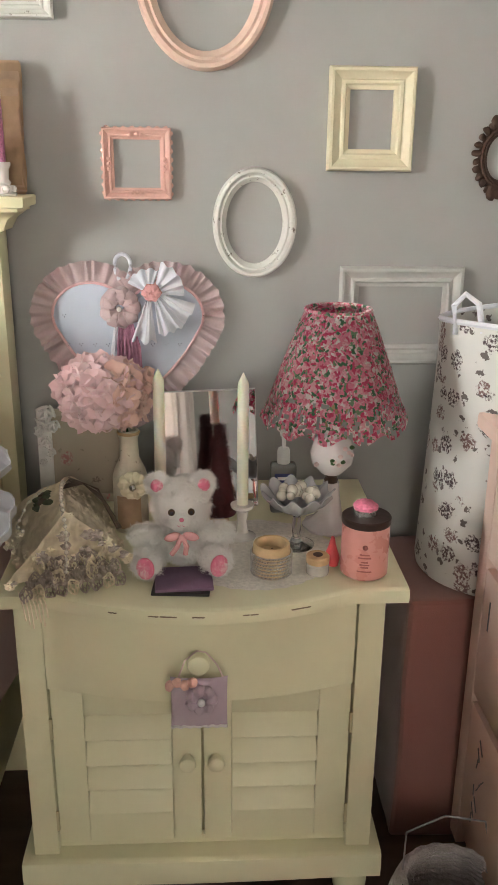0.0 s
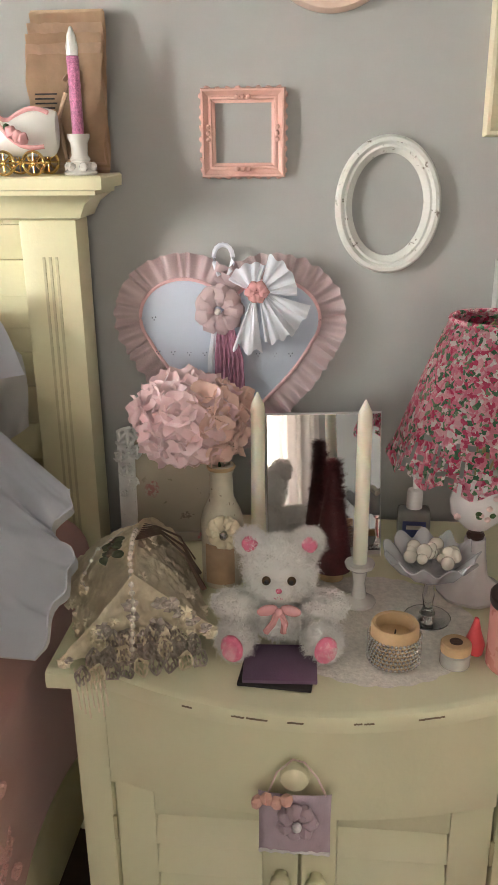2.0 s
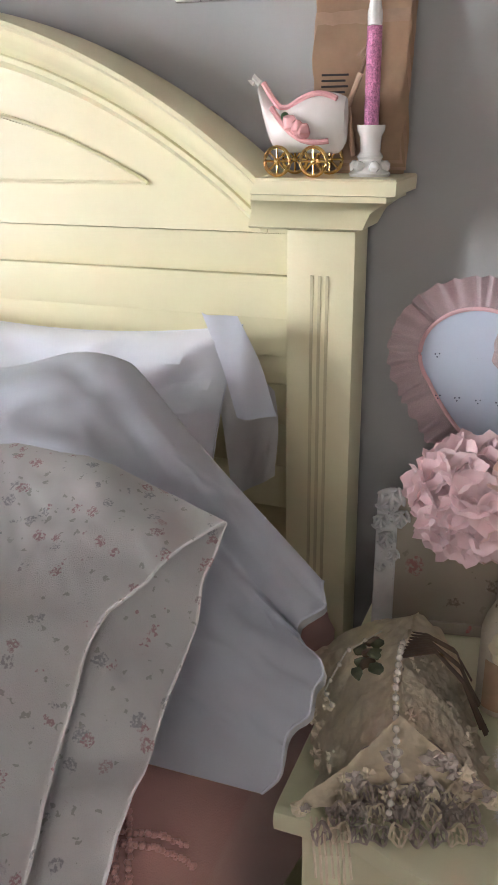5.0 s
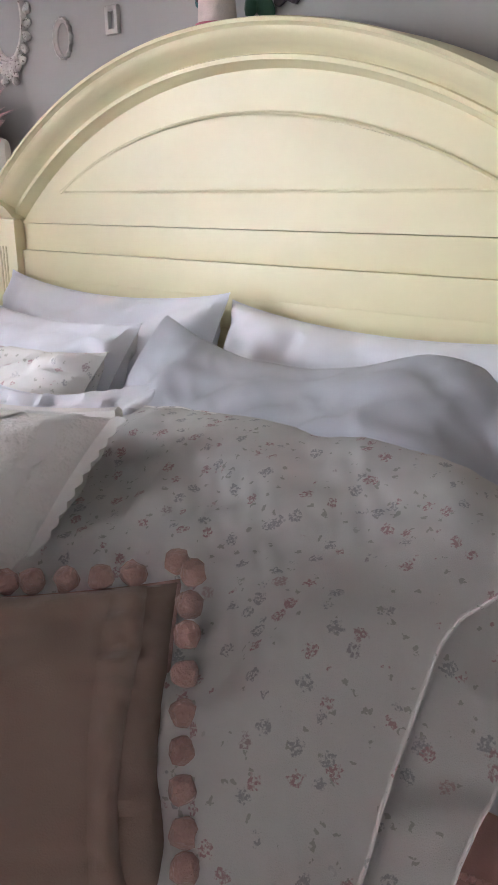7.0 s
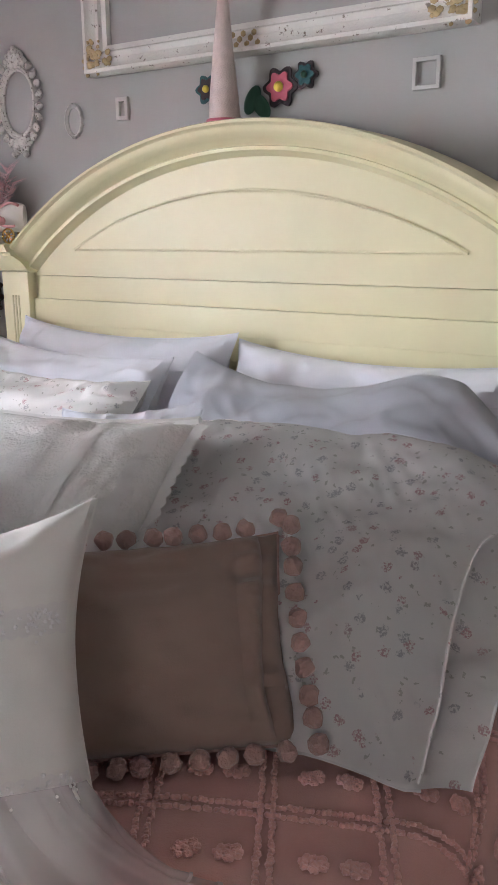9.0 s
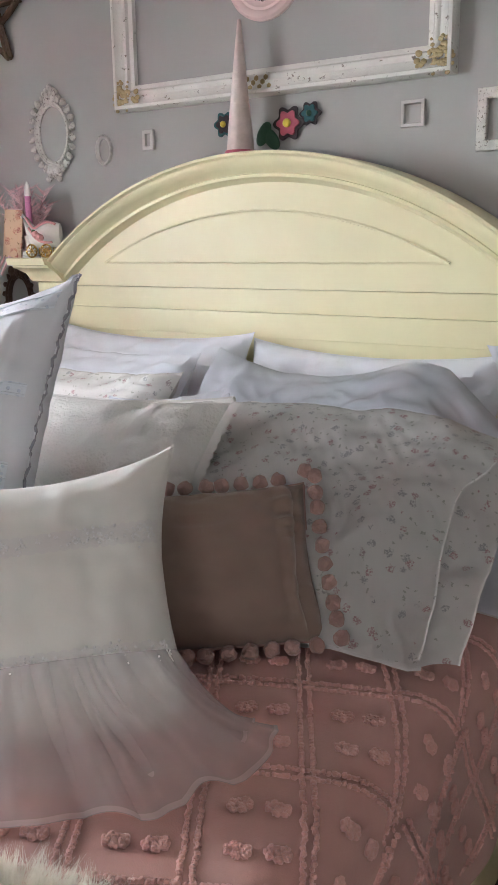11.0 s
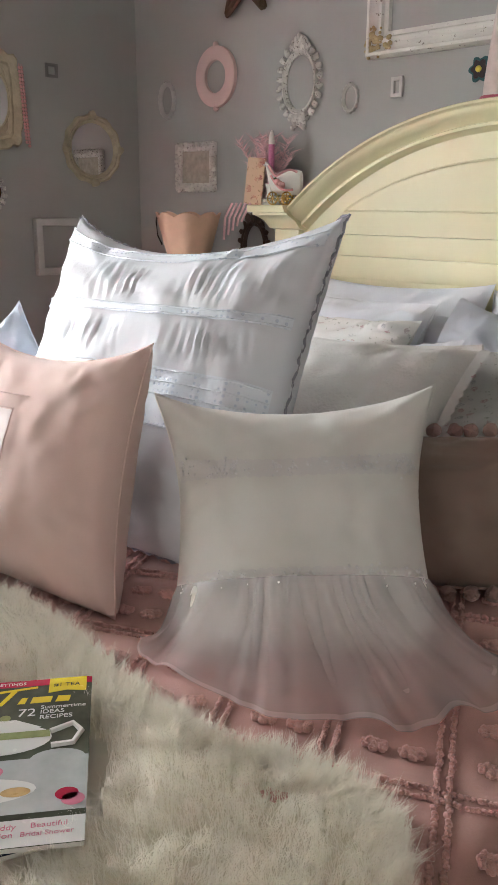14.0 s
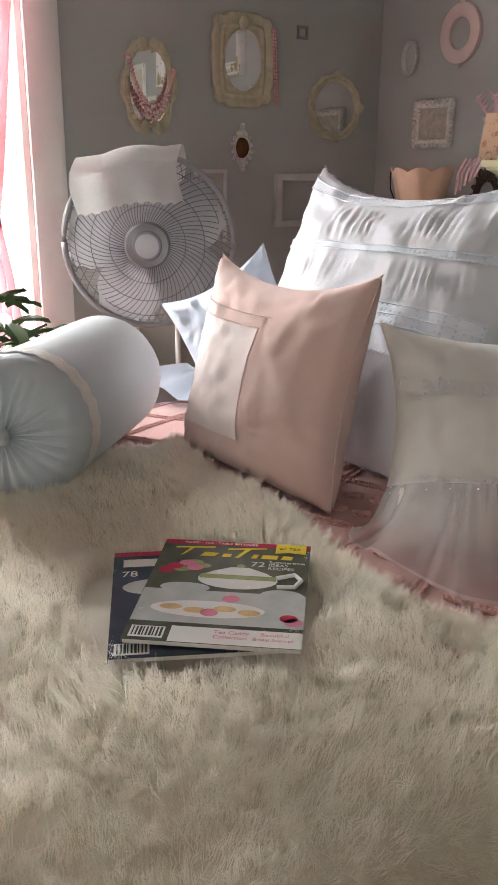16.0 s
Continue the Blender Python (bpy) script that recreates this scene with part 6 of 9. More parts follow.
part("ribbon", tube([(0.0, -0.034, 0.02), (-0.010, -0.040, 0.08), (0.004, -0.038, 0.12), (0.014, -0.034, 0.155), (0.0, -0.032, 0.14)], 0.004, 6), M_KRAFT2, bk, "pale paper ribbon")
for k_ in range(4):
    part("print_line", boxed(-0.050, -0.018 + 0.004 * (k_ % 2), -0.0295, -0.0285, 0.098 + 0.007 * k_, 0.1005 + 0.007 * k_), M_DARK, bk)

carriage(pose(-0.735, -0.115, 1.367, 0, 0, 10), "white porcelain pram figurine with pink garland and gilt wheels")
glitter_candle(pose(-0.806, -0.100, 1.367), "pink glitter battery candle in a white stick")
M_PAPER = printed("printed_fairy_card", (0.66, 0.45, 0.30), ((0.30, 0.05, 0.05), (0.50, 0.18, 0.12)), 42, 0.46, leaf=(0.26, 0.15, 0.07))
tag = thing("paper_ornament", "vintage paper cut-out ornament with pink tinsel", "ornament", pose(-0.872, -0.115, 1.367, -5, 4, 8))
bm = boxed(-0.034, 0.034, -0.003, 0.003, 0.0, 0.140, 0.0025)
part("card", bm, M_PAPER, tag)
M_TINSEL = mat("pink_tinsel_feather", (0.82, 0.54, 0.56), 0.5, 0.2, 60, 0.2, 200)
fe = thing("pink_feathers", "fluffy pink feather spray behind the candle", "feathers", pose(-0.85, -0.085, 1.367))
rr = random.Random(17)
for k_ in range(16):
    a_, h_ = rr.uniform(-1.0, 1.0), rr.uniform(0.10, 0.20)
    path = [Vector((0, 0, 0)), Vector((0.35 * a_ * h_, 0.02, h_ * 0.55)), Vector((0.75 * a_ * h_, 0.02 - 0.04 * rr.random(), h_))]
    quill = part("feather", tube(path, 0.0011, 4), M_TINSEL, fe)
    P_, N_, D_ = [], [], []
    for q in range(46):
        s = q / 45
        p = path[0].lerp(path[1], s * 2) if s < 0.5 else path[1].lerp(path[2], s * 2 - 1)
        sd = 1 if q % 2 else -1
        P_.append(p[:])
        N_.append((sd * 0.9, rr.uniform(-0.5, 0.5), 0.35))
        D_.append((sd * 0.2, rr.uniform(-0.4, 0.4), 0.5))
    v, f = hairs((P_, N_, D_), 0.030, 0.00075, 7, 60 + k_, 0.3, 0.6, 0.0016)
    barb = mesh_part("barb_fringe", v, f, M_TINSEL, quill, "", False)
    barb["kind"] = "stuff"
for k_ in range(5):
    part("hanging_frond", tube([(-0.02 * k_, -0.06, 0.005), (-0.02 * k_ - 0.01, -0.082, -0.04), (-0.02 * k_ - 0.012, -0.086, -0.05 - 0.014 * k_)], 0.004, 5), M_TINSEL, fe)

# wooden-looking pleated box beyond the headboard, on its stand
M_BOXP = mat("peach_scalloped_box", (0.62, 0.40, 0.29), 0.6, 0.15, 12, 0.2, 90)
bx = thing("scalloped_basket", "peach scalloped basket with a dark bead chain", "basket", Matrix.Translation((-1.02, -0.25, 1.215)))
part("bowl", lathe([(0.0, 0.0), (0.066, 0.0), (0.072, 0.02), (0.100, 0.114), (0.096, 0.116), (0.066, 0.02), (0.0, 0.012)], 64, wobble=lambda r, z, a: (r * (1 + 0.03 * math.cos(a * 8)), z + (0.014 * abs(math.cos(a * 4)) if z > 0.1 else 0))), M_BOXP, bx)
part("chain", tube([(-0.080, -0.060, 0.124), (-0.040, -0.096, 0.100), (-0.058, -0.078, 0.060), (-0.072, -0.050, 0.03)], 0.0025, 6), M_DARK, bx, "dark bead chain")
part("stand_column", lathe([(0.0, -1.215), (0.16, -1.215), (0.16, -1.19), (0.03, -1.16), (0.03, -0.04), (0.10, -0.02), (0.10, -0.001), (0.0, -0.001)], 24), M_TRIM, bx)
fr = oval_frame(wall_at(-0.97, 1.235), 0.06, 0.085, 0.02, 0.015, M_BRONZE, "dark bronze oval frame low beside the headboard")
scrolls(fr, 0.064, 0.09, 18, 0.012, M_BRONZE, 0.008)

# ---- magazines on the throw ----
M_MAGD = mat("dark_blue_cover", (0.035, 0.05, 0.09), 0.25, 0.5, 14, 0.05, 60)
M_MAG = mat("photo_cover_green", (0.10, 0.11, 0.08), 0.22, 0.6, 18, 0.05, 60)
M_PAGE = mat("page_edges", (0.72, 0.70, 0.66), 0.7, 0.1, 60, 0.1, 300)
M_INKR = mat("crimson_ink", (0.45, 0.02, 0.06), 0.25, 0.1, 20, 0.02, 60)
M_INKY = mat("yellow_ink", (0.80, 0.62, 0.05), 0.25, 0.08, 20, 0.02, 60)
M_INKW = mat("white_ink", (0.78, 0.78, 0.76), 0.25, 0.06, 20, 0.02, 60)
M_INKG = mat("green_gold_ink", (0.32, 0.36, 0.16), 0.25, 0.3, 60, 0.02, 60)
M_INKP = mat("pink_ink", (0.72, 0.24, 0.34), 0.25, 0.2, 40, 0.02, 60)
M_INKS = mat("silver_grey_ink", (0.50, 0.52, 0.52), 0.25, 0.2, 30, 0.02, 60)
M_INKT = mat("biscuit_ink", (0.62, 0.42, 0.18), 0.3, 0.3, 60, 0.02, 60)
MW, MH = 0.205, 0.268


def card(name, mag, pts, material, lift, label=""):
    """A flat printed shape on the cover."""
    bm = bmesh.new()
    vs = [bm.verts.new((x, y, lift)) for x, y in pts]
    f = bm.faces.new(vs)
    if f.normal.z < 0:
        f.normal_flip()
    bm.normal_update()
    return part(name, bm, material, mag, label, False)


def rectp(x0, x1, y0, y1):
    return [(x0, y0), (x1, y0), (x1, y1), (x0, y1)]


def ellp(cx, cy, a, b, n=24):
    return [(cx + a * math.cos(i / n * math.tau), cy + b * math.sin(i / n * math.tau)) for i in range(n)]


def words(mag, text, x, y, size, material, lift):
    cu = bpy.data.curves.new("lettering", "FONT")
    cu.body, cu.size, cu.extrude = text, size, 0.0001
    tmp = bpy.data.objects.new("lettering", cu)
    scene.collection.objects.link(tmp)
    dg = bpy.context.evaluated_depsgraph_get()
    me = bpy.data.meshes.new_from_object(tmp.evaluated_get(dg))
    bpy.data.objects.remove(tmp)
    bpy.data.curves.remove(cu)
    me.materials.clear()
    me.materials.append(material)
    me.name = "lettering"
    o = new("lettering", me)
    o.parent = mag
    o.location = (x, y, lift)
    return o


def magazine(m, cover, label):
    g = thing("magazine", label, "magazine", m, "magazines on the throw")
    bm, rows = bmesh.new(), []
    part("page_block", boxed(-MW / 2 + 0.001, MW / 2 - 0.001, -MH / 2 + 0.001, MH / 2 - 0.001, 0.0, 0.0055), M_PAGE, g)
    part("cover", boxed(-MW / 2, MW / 2, -MH / 2, MH / 2, 0.0056, 0.0062), cover, g)
    part("spine", boxed(-MW / 2 - 0.0006, -MW / 2, -MH / 2, MH / 2, 0.0, 0.0062), cover, g)
    part("barcode_panel", boxed(-MW / 2 + 0.006, -MW / 2 + 0.046, -MH / 2 + 0.006, -MH / 2 + 0.030, 0.0063, 0.0066), M_INKW, g, "white barcode panel")
    for i in range(9):
        part("bar", boxed(-MW / 2 + 0.009 + i * 0.004, -MW / 2 + 0.0106 + i * 0.004 + 0.0006 * (i % 3), -MH / 2 + 0.009, -MH / 2 + 0.028, 0.0067, 0.0069), M_DARK, g)
    card("top_strip", g, rectp(-MW / 2, MW / 2, MH / 2 - 0.013, MH / 2), M_INKR, 0.0066, "crimson strip")
    return g


z1 = 0.0066
ma = Vector((0.301, -1.555, 0)) - Vector((0.518, -1.713, 0))
mag_yaw = math.degrees(math.atan2(ma.y, ma.x)) - 90
mg = magazine(pose(0.338, -1.752, 0.8245, 0, 0, mag_yaw + 13), M_MAGD, "dark blue tea magazine lying under another")
for i, s in enumerate((0.055, 0.03, 0.05)):
    part("title_stroke", boxed(-0.09 + 0.06 * i, -0.09 + 0.06 * i + s, 0.088, 0.098 + 0.012 * (i == 0), 0.0066, 0.0069), M_INKW, mg)
words(mg, "78", -0.092, 0.060, 0.022, M_INKW, z1)
card("cup_picture", mg, ellp(-0.04, 0.03, 0.05, 0.022), M_INKS, z1)
mg2 = magazine(pose(0.352, -1.713, 0.833, 0, 0, mag_yaw), M_MAG, "glossy tea magazine with a teapot on its cover")
words(mg2, "FOOD · TEA · TABLE SETTINGS", -0.075, MH / 2 - 0.0095, 0.0075, M_INKW, z1 + 0.0003)
card("flag", mg2, [(MW / 2 - 0.048, MH / 2 - 0.030), (MW / 2 - 0.027, MH / 2 - 0.026), (MW / 2 - 0.006, MH / 2 - 0.030), (MW / 2 - 0.006, MH / 2), (MW / 2 - 0.048, MH / 2)], M_INKY, z1 + 0.0004, "yellow flag")
words(mg2, "#1 TEA", MW / 2 - 0.043, MH / 2 - 0.018, 0.0095, M_MAG, z1 + 0.0007)
for pts in ([(-0.075, 0.085), (-0.070, 0.088), (-0.058, 0.112), (-0.062, 0.114)], [(-0.085, 0.107), (-0.030, 0.113), (-0.030, 0.117), (-0.085, 0.112)], [(-0.048, 0.086), (-0.028, 0.086), (-0.022, 0.097), (-0.042, 0.099)],
            [(0.000, 0.085), (0.006, 0.085), (0.020, 0.112), (0.014, 0.114)], [(-0.012, 0.108), (0.042, 0.116), (0.042, 0.120), (-0.012, 0.113)], [(0.022, 0.086), (0.030, 0.086), (0.033, 0.098), (0.026, 0.098)],
            [(0.036, 0.086), (0.058, 0.086), (0.060, 0.098), (0.038, 0.098)], [(0.063, 0.086), (0.078, 0.086), (0.080, 0.097), (0.066, 0.098)], [(-0.018, 0.086), (-0.006, 0.086), (-0.004, 0.096), (-0.016, 0.096)]):
    card("title_stroke", mg2, pts, M_INKY, z1, "yellow title stroke")
words(mg2, "72", 0.024, 0.062, 0.020, M_INKW, z1)
words(mg2, "Summertime", 0.048, 0.074, 0.0095, M_INKW, z1)
words(mg2, "IDEAS", 0.048, 0.065, 0.010, M_INKW, z1)
words(mg2, "RECIPES", 0.048, 0.055, 0.010, M_INKW, z1)
card("table_picture", mg2, rectp(-MW / 2, MW / 2, -0.092, -0.012), M_INKS, z1 - 0.0002, "grey tabletop")
card("teapot_body", mg2, ellp(0.012, 0.022, 0.052, 0.026), M_INKW, z1, "white teapot")
card("teapot_band", mg2, rectp(-0.038, 0.062, 0.022, 0.034), M_INKG, z1 + 0.0002, "green and gold band")
card("teapot_lid", mg2, [(-0.028, 0.040), (0.052, 0.040), (0.024, 0.056), (0.000, 0.056)], M_INKW, z1 + 0.0002)
card("lid_knob", mg2, ellp(0.012, 0.060, 0.006, 0.006), M_INKG, z1 + 0.0002)
bm = tube([(0.062, 0.030, z1), (0.085, 0.042, z1), (0.094, 0.028, z1), (0.086, 0.008, z1), (0.064, 0.006, z1)], 0.0035, 6)
part("teapot_handle", bm, M_INKW, mg2, "white teapot handle")
card("saucer", mg2, ellp(-0.015, -0.058, 0.070, 0.020), M_INKW, z1)
card("cup", mg2, ellp(0.072, -0.016, 0.028, 0.016), M_INKS, z1 + 0.0002)
card("cup", mg2, ellp(-0.052, -0.006, 0.032, 0.013), M_INKS, z1 + 0.0002)
for i, x in enumerate((-0.060, -0.030, 0.006, 0.036)):
    card("biscuit", mg2, ellp(x, -0.056 - 0.006 * (i % 2), 0.014, 0.007), M_INKT, z1 + 0.0003)
for i, (x, y) in enumerate(((-0.075, 0.052), (-0.060, 0.062), (-0.048, 0.050), (-0.085, 0.040), (0.010, -0.030), (0.090, -0.078), (0.084, -0.070), (-0.012, -0.066))):
    card("blossom", mg2, ellp(x, y, 0.011, 0.009), M_INKP if i % 3 else M_INKR, z1 + 0.0003)
for i, (x, y) in enumerate(((-0.052, 0.066), (-0.040, 0.056), (-0.066, 0.044))):
    card("leaf", mg2, ellp(x, y, 0.013, 0.007), M_INKG, z1 + 0.0002)
card("foot_strip", mg2, rectp(-0.050, MW / 2, -MH / 2, -0.100), M_INKW, z1 - 0.0001)
words(mg2, "Tea Caddy", 0.000, -0.112, 0.0095, M_INKP, z1 + 0.0002)
words(mg2, "Collection", 0.000, -0.122, 0.0095, M_INKP, z1 + 0.0002)
words(mg2, "Beautiful", 0.054, -0.112, 0.0095, M_INKP, z1 + 0.0002)
words(mg2, "Bridal Shower", 0.046, -0.122, 0.0082, M_INKP, z1 + 0.0002)


# ---- nightstand ----
NZ = 0.735
ns = thing("nightstand", "cream nightstand with a bowed drawer and louvred doors", "nightstand")


def bow(x, depth):
    """How far the front bulges at x, between the corner posts."""
    c, half = 1.188, 0.262
    s = (x - c) / half
    return depth * max(0.0, 1 - s * s)


def bowed_slab(x0, x1, y_front, y_back, z0, z1, depth, n=36, rnd_=0.008):
    """A slab whose front edge bows out, with a rounded nose."""
    bm, rows = bmesh.new(), []
    prof = [(0.0, z0), (rnd_ * 0.3, z0), (rnd_, z0 + 0.3 * rnd_), (rnd_ * 1.3, (z0 + z1) / 2), (rnd_, z1 - 0.3 * rnd_), (rnd_ * 0.3, z1), (0.0, z1)]
    xs = [x0 + (x1 - x0) * i / n for i in range(n + 1)]
    rings = []
    for x in xs:
        f = y_front - bow(x, depth)
        ring = [bm.verts.new((x, f - o, z)) for o, z in prof] + [bm.verts.new((x, y_back, z1)), bm.verts.new((x, y_back, z0))]
        rings.append(ring)
    m = len(rings[0])
    for a, b in zip(rings, rings[1:]):
        for j in range(m):
            bm.faces.new((a[j], a[(j + 1) % m], b[(j + 1) % m], b[j]))
    bm.faces.new(rings[0])
    bm.faces.new(rings[-1])
    bmesh.ops.recalc_face_normals(bm, faces=bm.faces)
    return bm


top = part("top", bowed_slab(0.833, 1.548, -0.538, -0.022, NZ - 0.030, NZ, 0.062, 48, 0.010), M_CREAM, ns)
rr = random.Random(6)
for k_ in range(11):
    x = rr.uniform(1.02, 1.42)
    ln = rr.uniform(0.006, 0.028)
    n = 8
    pts = [(x + ln * i / n, -0.538 - bow(x + ln * i / n, 0.062) - 0.0125, NZ - 0.011 + 0.0005 * rr.uniform(-1, 1)) for i in range(n + 1)]
    part("worn_patch", sweep(pts, [(-0.0008, -0.0007), (0.0008, -0.0010), (0.0008, 0.0009), (-0.0008, 0.0006)], up=(0, 0, 1)), M_WORN, top)
for x0, x1 in ((0.857, 0.905), (1.466, 1.514)):
    part("corner_post", boxed(x0, x1, -0.522, -0.470, 0.150, NZ - 0.031, 0.003), M_CREAM, ns)
for x0, x1 in ((0.860, 0.876), (1.495, 1.511)):
    part("side_panel", boxed(x0, x1, -0.469, -0.030, 0.150, NZ - 0.031, 0.002), M_CREAM, ns)
part("back_panel", boxed(0.877, 1.494, -0.045, -0.031, 0.150, NZ - 0.031), M_CREAM, ns)
part("shelf_floor", boxed(0.877, 1.494, -0.500, -0.046, 0.150, 0.166), M_CREAM, ns)
# added panel behind doors and drawer; its deeper tan stands for shade in gaps
part("gap_shade_panel", boxed(0.906, 1.465, -0.486, -0.470, 0.168, NZ - 0.033), M_GROOVE, ns)
drawer = part("drawer", bowed_slab(0.907, 1.461, -0.522, -0.490, 0.530, NZ - 0.034, 0.046, 40, 0.004), M_CREAM, ns)


def knob(x, y, z, r, parent):
    bm = lathe([(0.0, 0.0), (r * 0.62, 0.0), (r * 0.55, r * 0.5), (r * 0.60, r * 0.7), (r * 0.95, r * 0.85), (r, r * 1.1), (r * 0.9, r * 1.4), (r * 0.5, r * 1.6), (0.0, r * 1.62)], 24)
    bm.transform(Matrix.Translation((x, y, z)) @ Matrix.Rotation(radians(90), 4, "X"))
    return part("knob", bm, M_CREAM, parent)


knob(1.180, -0.572, 0.622, 0.020, drawer)
for s, (x0, x1) in enumerate(((0.907, 1.1825), (1.1875, 1.4625))):
    z0, z1_ = 0.170, 0.526
    l0, l1 = ((0.966, 1.128), (1.240, 1.403))[s]
    bm = boxed(x0, l0, -0.512, -0.490, z0, z1_, 0.0025)
    box(bm, l1, x1, -0.512, -0.490, z0, z1_, 0.0025)
    box(bm, l0, l1, -0.512, -0.490, z0, 0.236, 0.0025)
    box(bm, l0, l1, -0.512, -0.490, 0.462, z1_, 0.0025)
    door = part("door", bm, M_CREAM, ns)
    for k_ in range(4):
        zc = 0.236 + 0.0565 * (k_ + 0.5)
        bm = boxed(l0, l1, -0.0045, 0.0045, -0.029, 0.029, 0.003)
        bm.transform(Matrix.Translation((0, -0.501, zc)) @ Matrix.Rotation(radians(-30), 4, "X"))
        part("louvre", bm, M_CREAM, door)
    knob((1.157, 1.211)[s], -0.512, 0.362, 0.0165, door)
    xh = (0.908, 1.462)[s]
    for z in (0.235, 0.445):
        part("hinge", boxed(xh - 0.003, xh + 0.003, -0.5275, -0.5225, z - 0.022, z + 0.022, 0.001), M_GROOVE, door)
part("base_moulding", bowed_slab(0.836, 1.535, -0.530, -0.030, 0.088, 0.149, 0.004, 20, 0.012), M_CREAM, ns)
for x in (0.885, 1.485):
    for y in (-0.485, -0.075):
        part("foot", lathe([(0.0, 0.0), (0.026, 0.0), (0.034, 0.02), (0.036, 0.05), (0.026, 0.080), (0.026, 0.0875), (0.0, 0.0875)], 20, x, y), M_CREAM, ns)

# little fabric pouch on the drawer knob
M_LILAC = cloth("lilac_printed_cotton", (0.50, 0.40, 0.47), weave=500, creases=40)
pouch = thing("hanging_pouch", "small lilac fabric pouch hung from the drawer knob", "pouch", Matrix.Translation((1.181, -0.602, 0.500)))
part("bag", cushion(0.098, 0.105, 0.012, 20, 0.02, 1.0, 0.4, 2.0, 0.002), M_LILAC, pouch)
part("cord", tube([(-0.036, 0.0, 0.100), (-0.024, 0.004, 0.132), (-0.004, 0.016, 0.144), (0.012, 0.014, 0.142), (0.030, 0.004, 0.126), (0.042, 0.0, 0.100)], 0.0014, 5), M_PINKF, pouch)
for k_ in range(7):
    a_ = k_ / 7 * math.tau
    part("rosette_petal", rough_up(ball(bmesh.new(), (0.004 + 0.017 * math.cos(a_), -0.012, 0.066 + 0.017 * math.sin(a_)), 0.012, 8, 6, 1.0), 0.003, 150, k_), M_LILAC, pouch)
part("brooch", ball(bmesh.new(), (0.004, -0.022, 0.066), 0.007, 8, 6), M_SEQUIN, pouch)
for k_ in range(4):
    part("ribbon_rose", rough_up(ball(bmesh.new(), (-0.050 + 0.013 * k_, -0.008, 0.092 + 0.005 * (k_ % 2)), 0.009, 8, 6), 0.003, 200, k_), M_PEACH, pouch)
part("lace_hem", tube([(-0.048 + 0.096 * i / 24, -0.003, 0.003 + 0.003 * abs(math.sin(i * 0.8))) for i in range(25)], 0.003, 5), M_WHITE2, pouch)

# ---- heart hanging on the wall ----
M_HEART = cloth("pale_blue_cotton_batiste", (0.61, 0.66, 0.78), weave=700, creases=9)
M_STITCH = mat("dark_blue_thread", (0.10, 0.11, 0.18), 0.7, 0.2, 60, 0.2, 200)
k = Nodes("pink_tulle")
tp = k.n.new("ShaderNodeBsdfTransparent")
mx = k.n.new("ShaderNodeMixShader")
k.done(k.mix(k.noise(30, 3), (0.74, 0.54, 0.56), (0.82, 0.64, 0.65)), 0.8, 0.0, Sheen_Weight=0.3)
k.l.new(k.ramp(k.noise(900, 2), 0.35, 0.65, (0.55,) * 3, (0.80,) * 3), mx.inputs[0])
k.l.new(tp.outputs[0], mx.inputs[1])
k.l.new(k.b.outputs[0], mx.inputs[2])
k.l.new(mx.outputs[0], k.n["Material Output"].inputs[0])
M_TULLE = k.m
M_HPINK = mat("pink_cord", (0.78, 0.50, 0.52), 0.7, 0.1, 60, 0.4, 300)
M_TASSEL = mat("mauve_pink_yarn", (0.58, 0.28, 0.40), 0.7, 0.3, 60, 0.4, 200)
heart = thing("hanging_heart", "pale blue fabric heart with a ruffled pink tulle edge", "wall decoration", Matrix.Translation((1.030, -0.001, 1.105)))


def heart_pt(t, k_=1.0):
    """Heart outline: t round from the top notch, by the right lobe to the tip and back."""
    a = t % math.tau
    side = 1 if a <= math.pi else -1
    q = min(1.0, (a if side > 0 else math.tau - a) / math.pi)
    if q < 0.62:
        # a lobe: part of an ellipse leaning outwards
        f = radians(155 - 190 * (q / 0.62))
        x, z = 0.079 + 0.082 * math.cos(f), 0.012 + 0.070 * math.sin(f)
        x = max(0.0, x)
    else:
        f = radians(155 - 190)
        x0, z0 = 0.079 + 0.082 * math.cos(f), 0.012 + 0.070 * math.sin(f)
        w_ = (q - 0.62) / 0.38
        x, z = x0 * (1 - w_) + 0.018 * math.sin(math.pi * w_) * (1 - w_), z0 + (-0.205 - z0) * w_
    return Vector((side * x * k_, 0, z * k_))


n = 120
bm = bmesh.new()
cen = bm.verts.new((0, -0.034, 0))
mid = [bm.verts.new(heart_pt(i / n * math.tau, 0.7) + Vector((0, -0.032, 0))) for i in range(n)]
rim_ = [bm.verts.new(heart_pt(i / n * math.tau) + Vector((0, -0.018, 0))) for i in range(n)]
bk_ = [bm.verts.new(heart_pt(i / n * math.tau) + Vector((0, -0.004, 0))) for i in range(n)]
for i in range(n):
    j = (i + 1) % n
    bm.faces.new((cen, mid[i], mid[j]))
    bm.faces.new((mid[i], rim_[i], rim_[j], mid[j]))
    bm.faces.new((rim_[i], bk_[i], bk_[j], rim_[j]))
bm.faces.new(bk_)
bmesh.ops.recalc_face_normals(bm, faces=bm.faces)
part("heart_cushion", bm, M_HEART, heart)
part("cord_edge", tube([heart_pt(i / n * math.tau) + Vector((0, -0.020, 0)) for i in range(n)], 0.0032, 6, True), M_HPINK, heart)
bm, rows = bmesh.new(), []
nn = 760
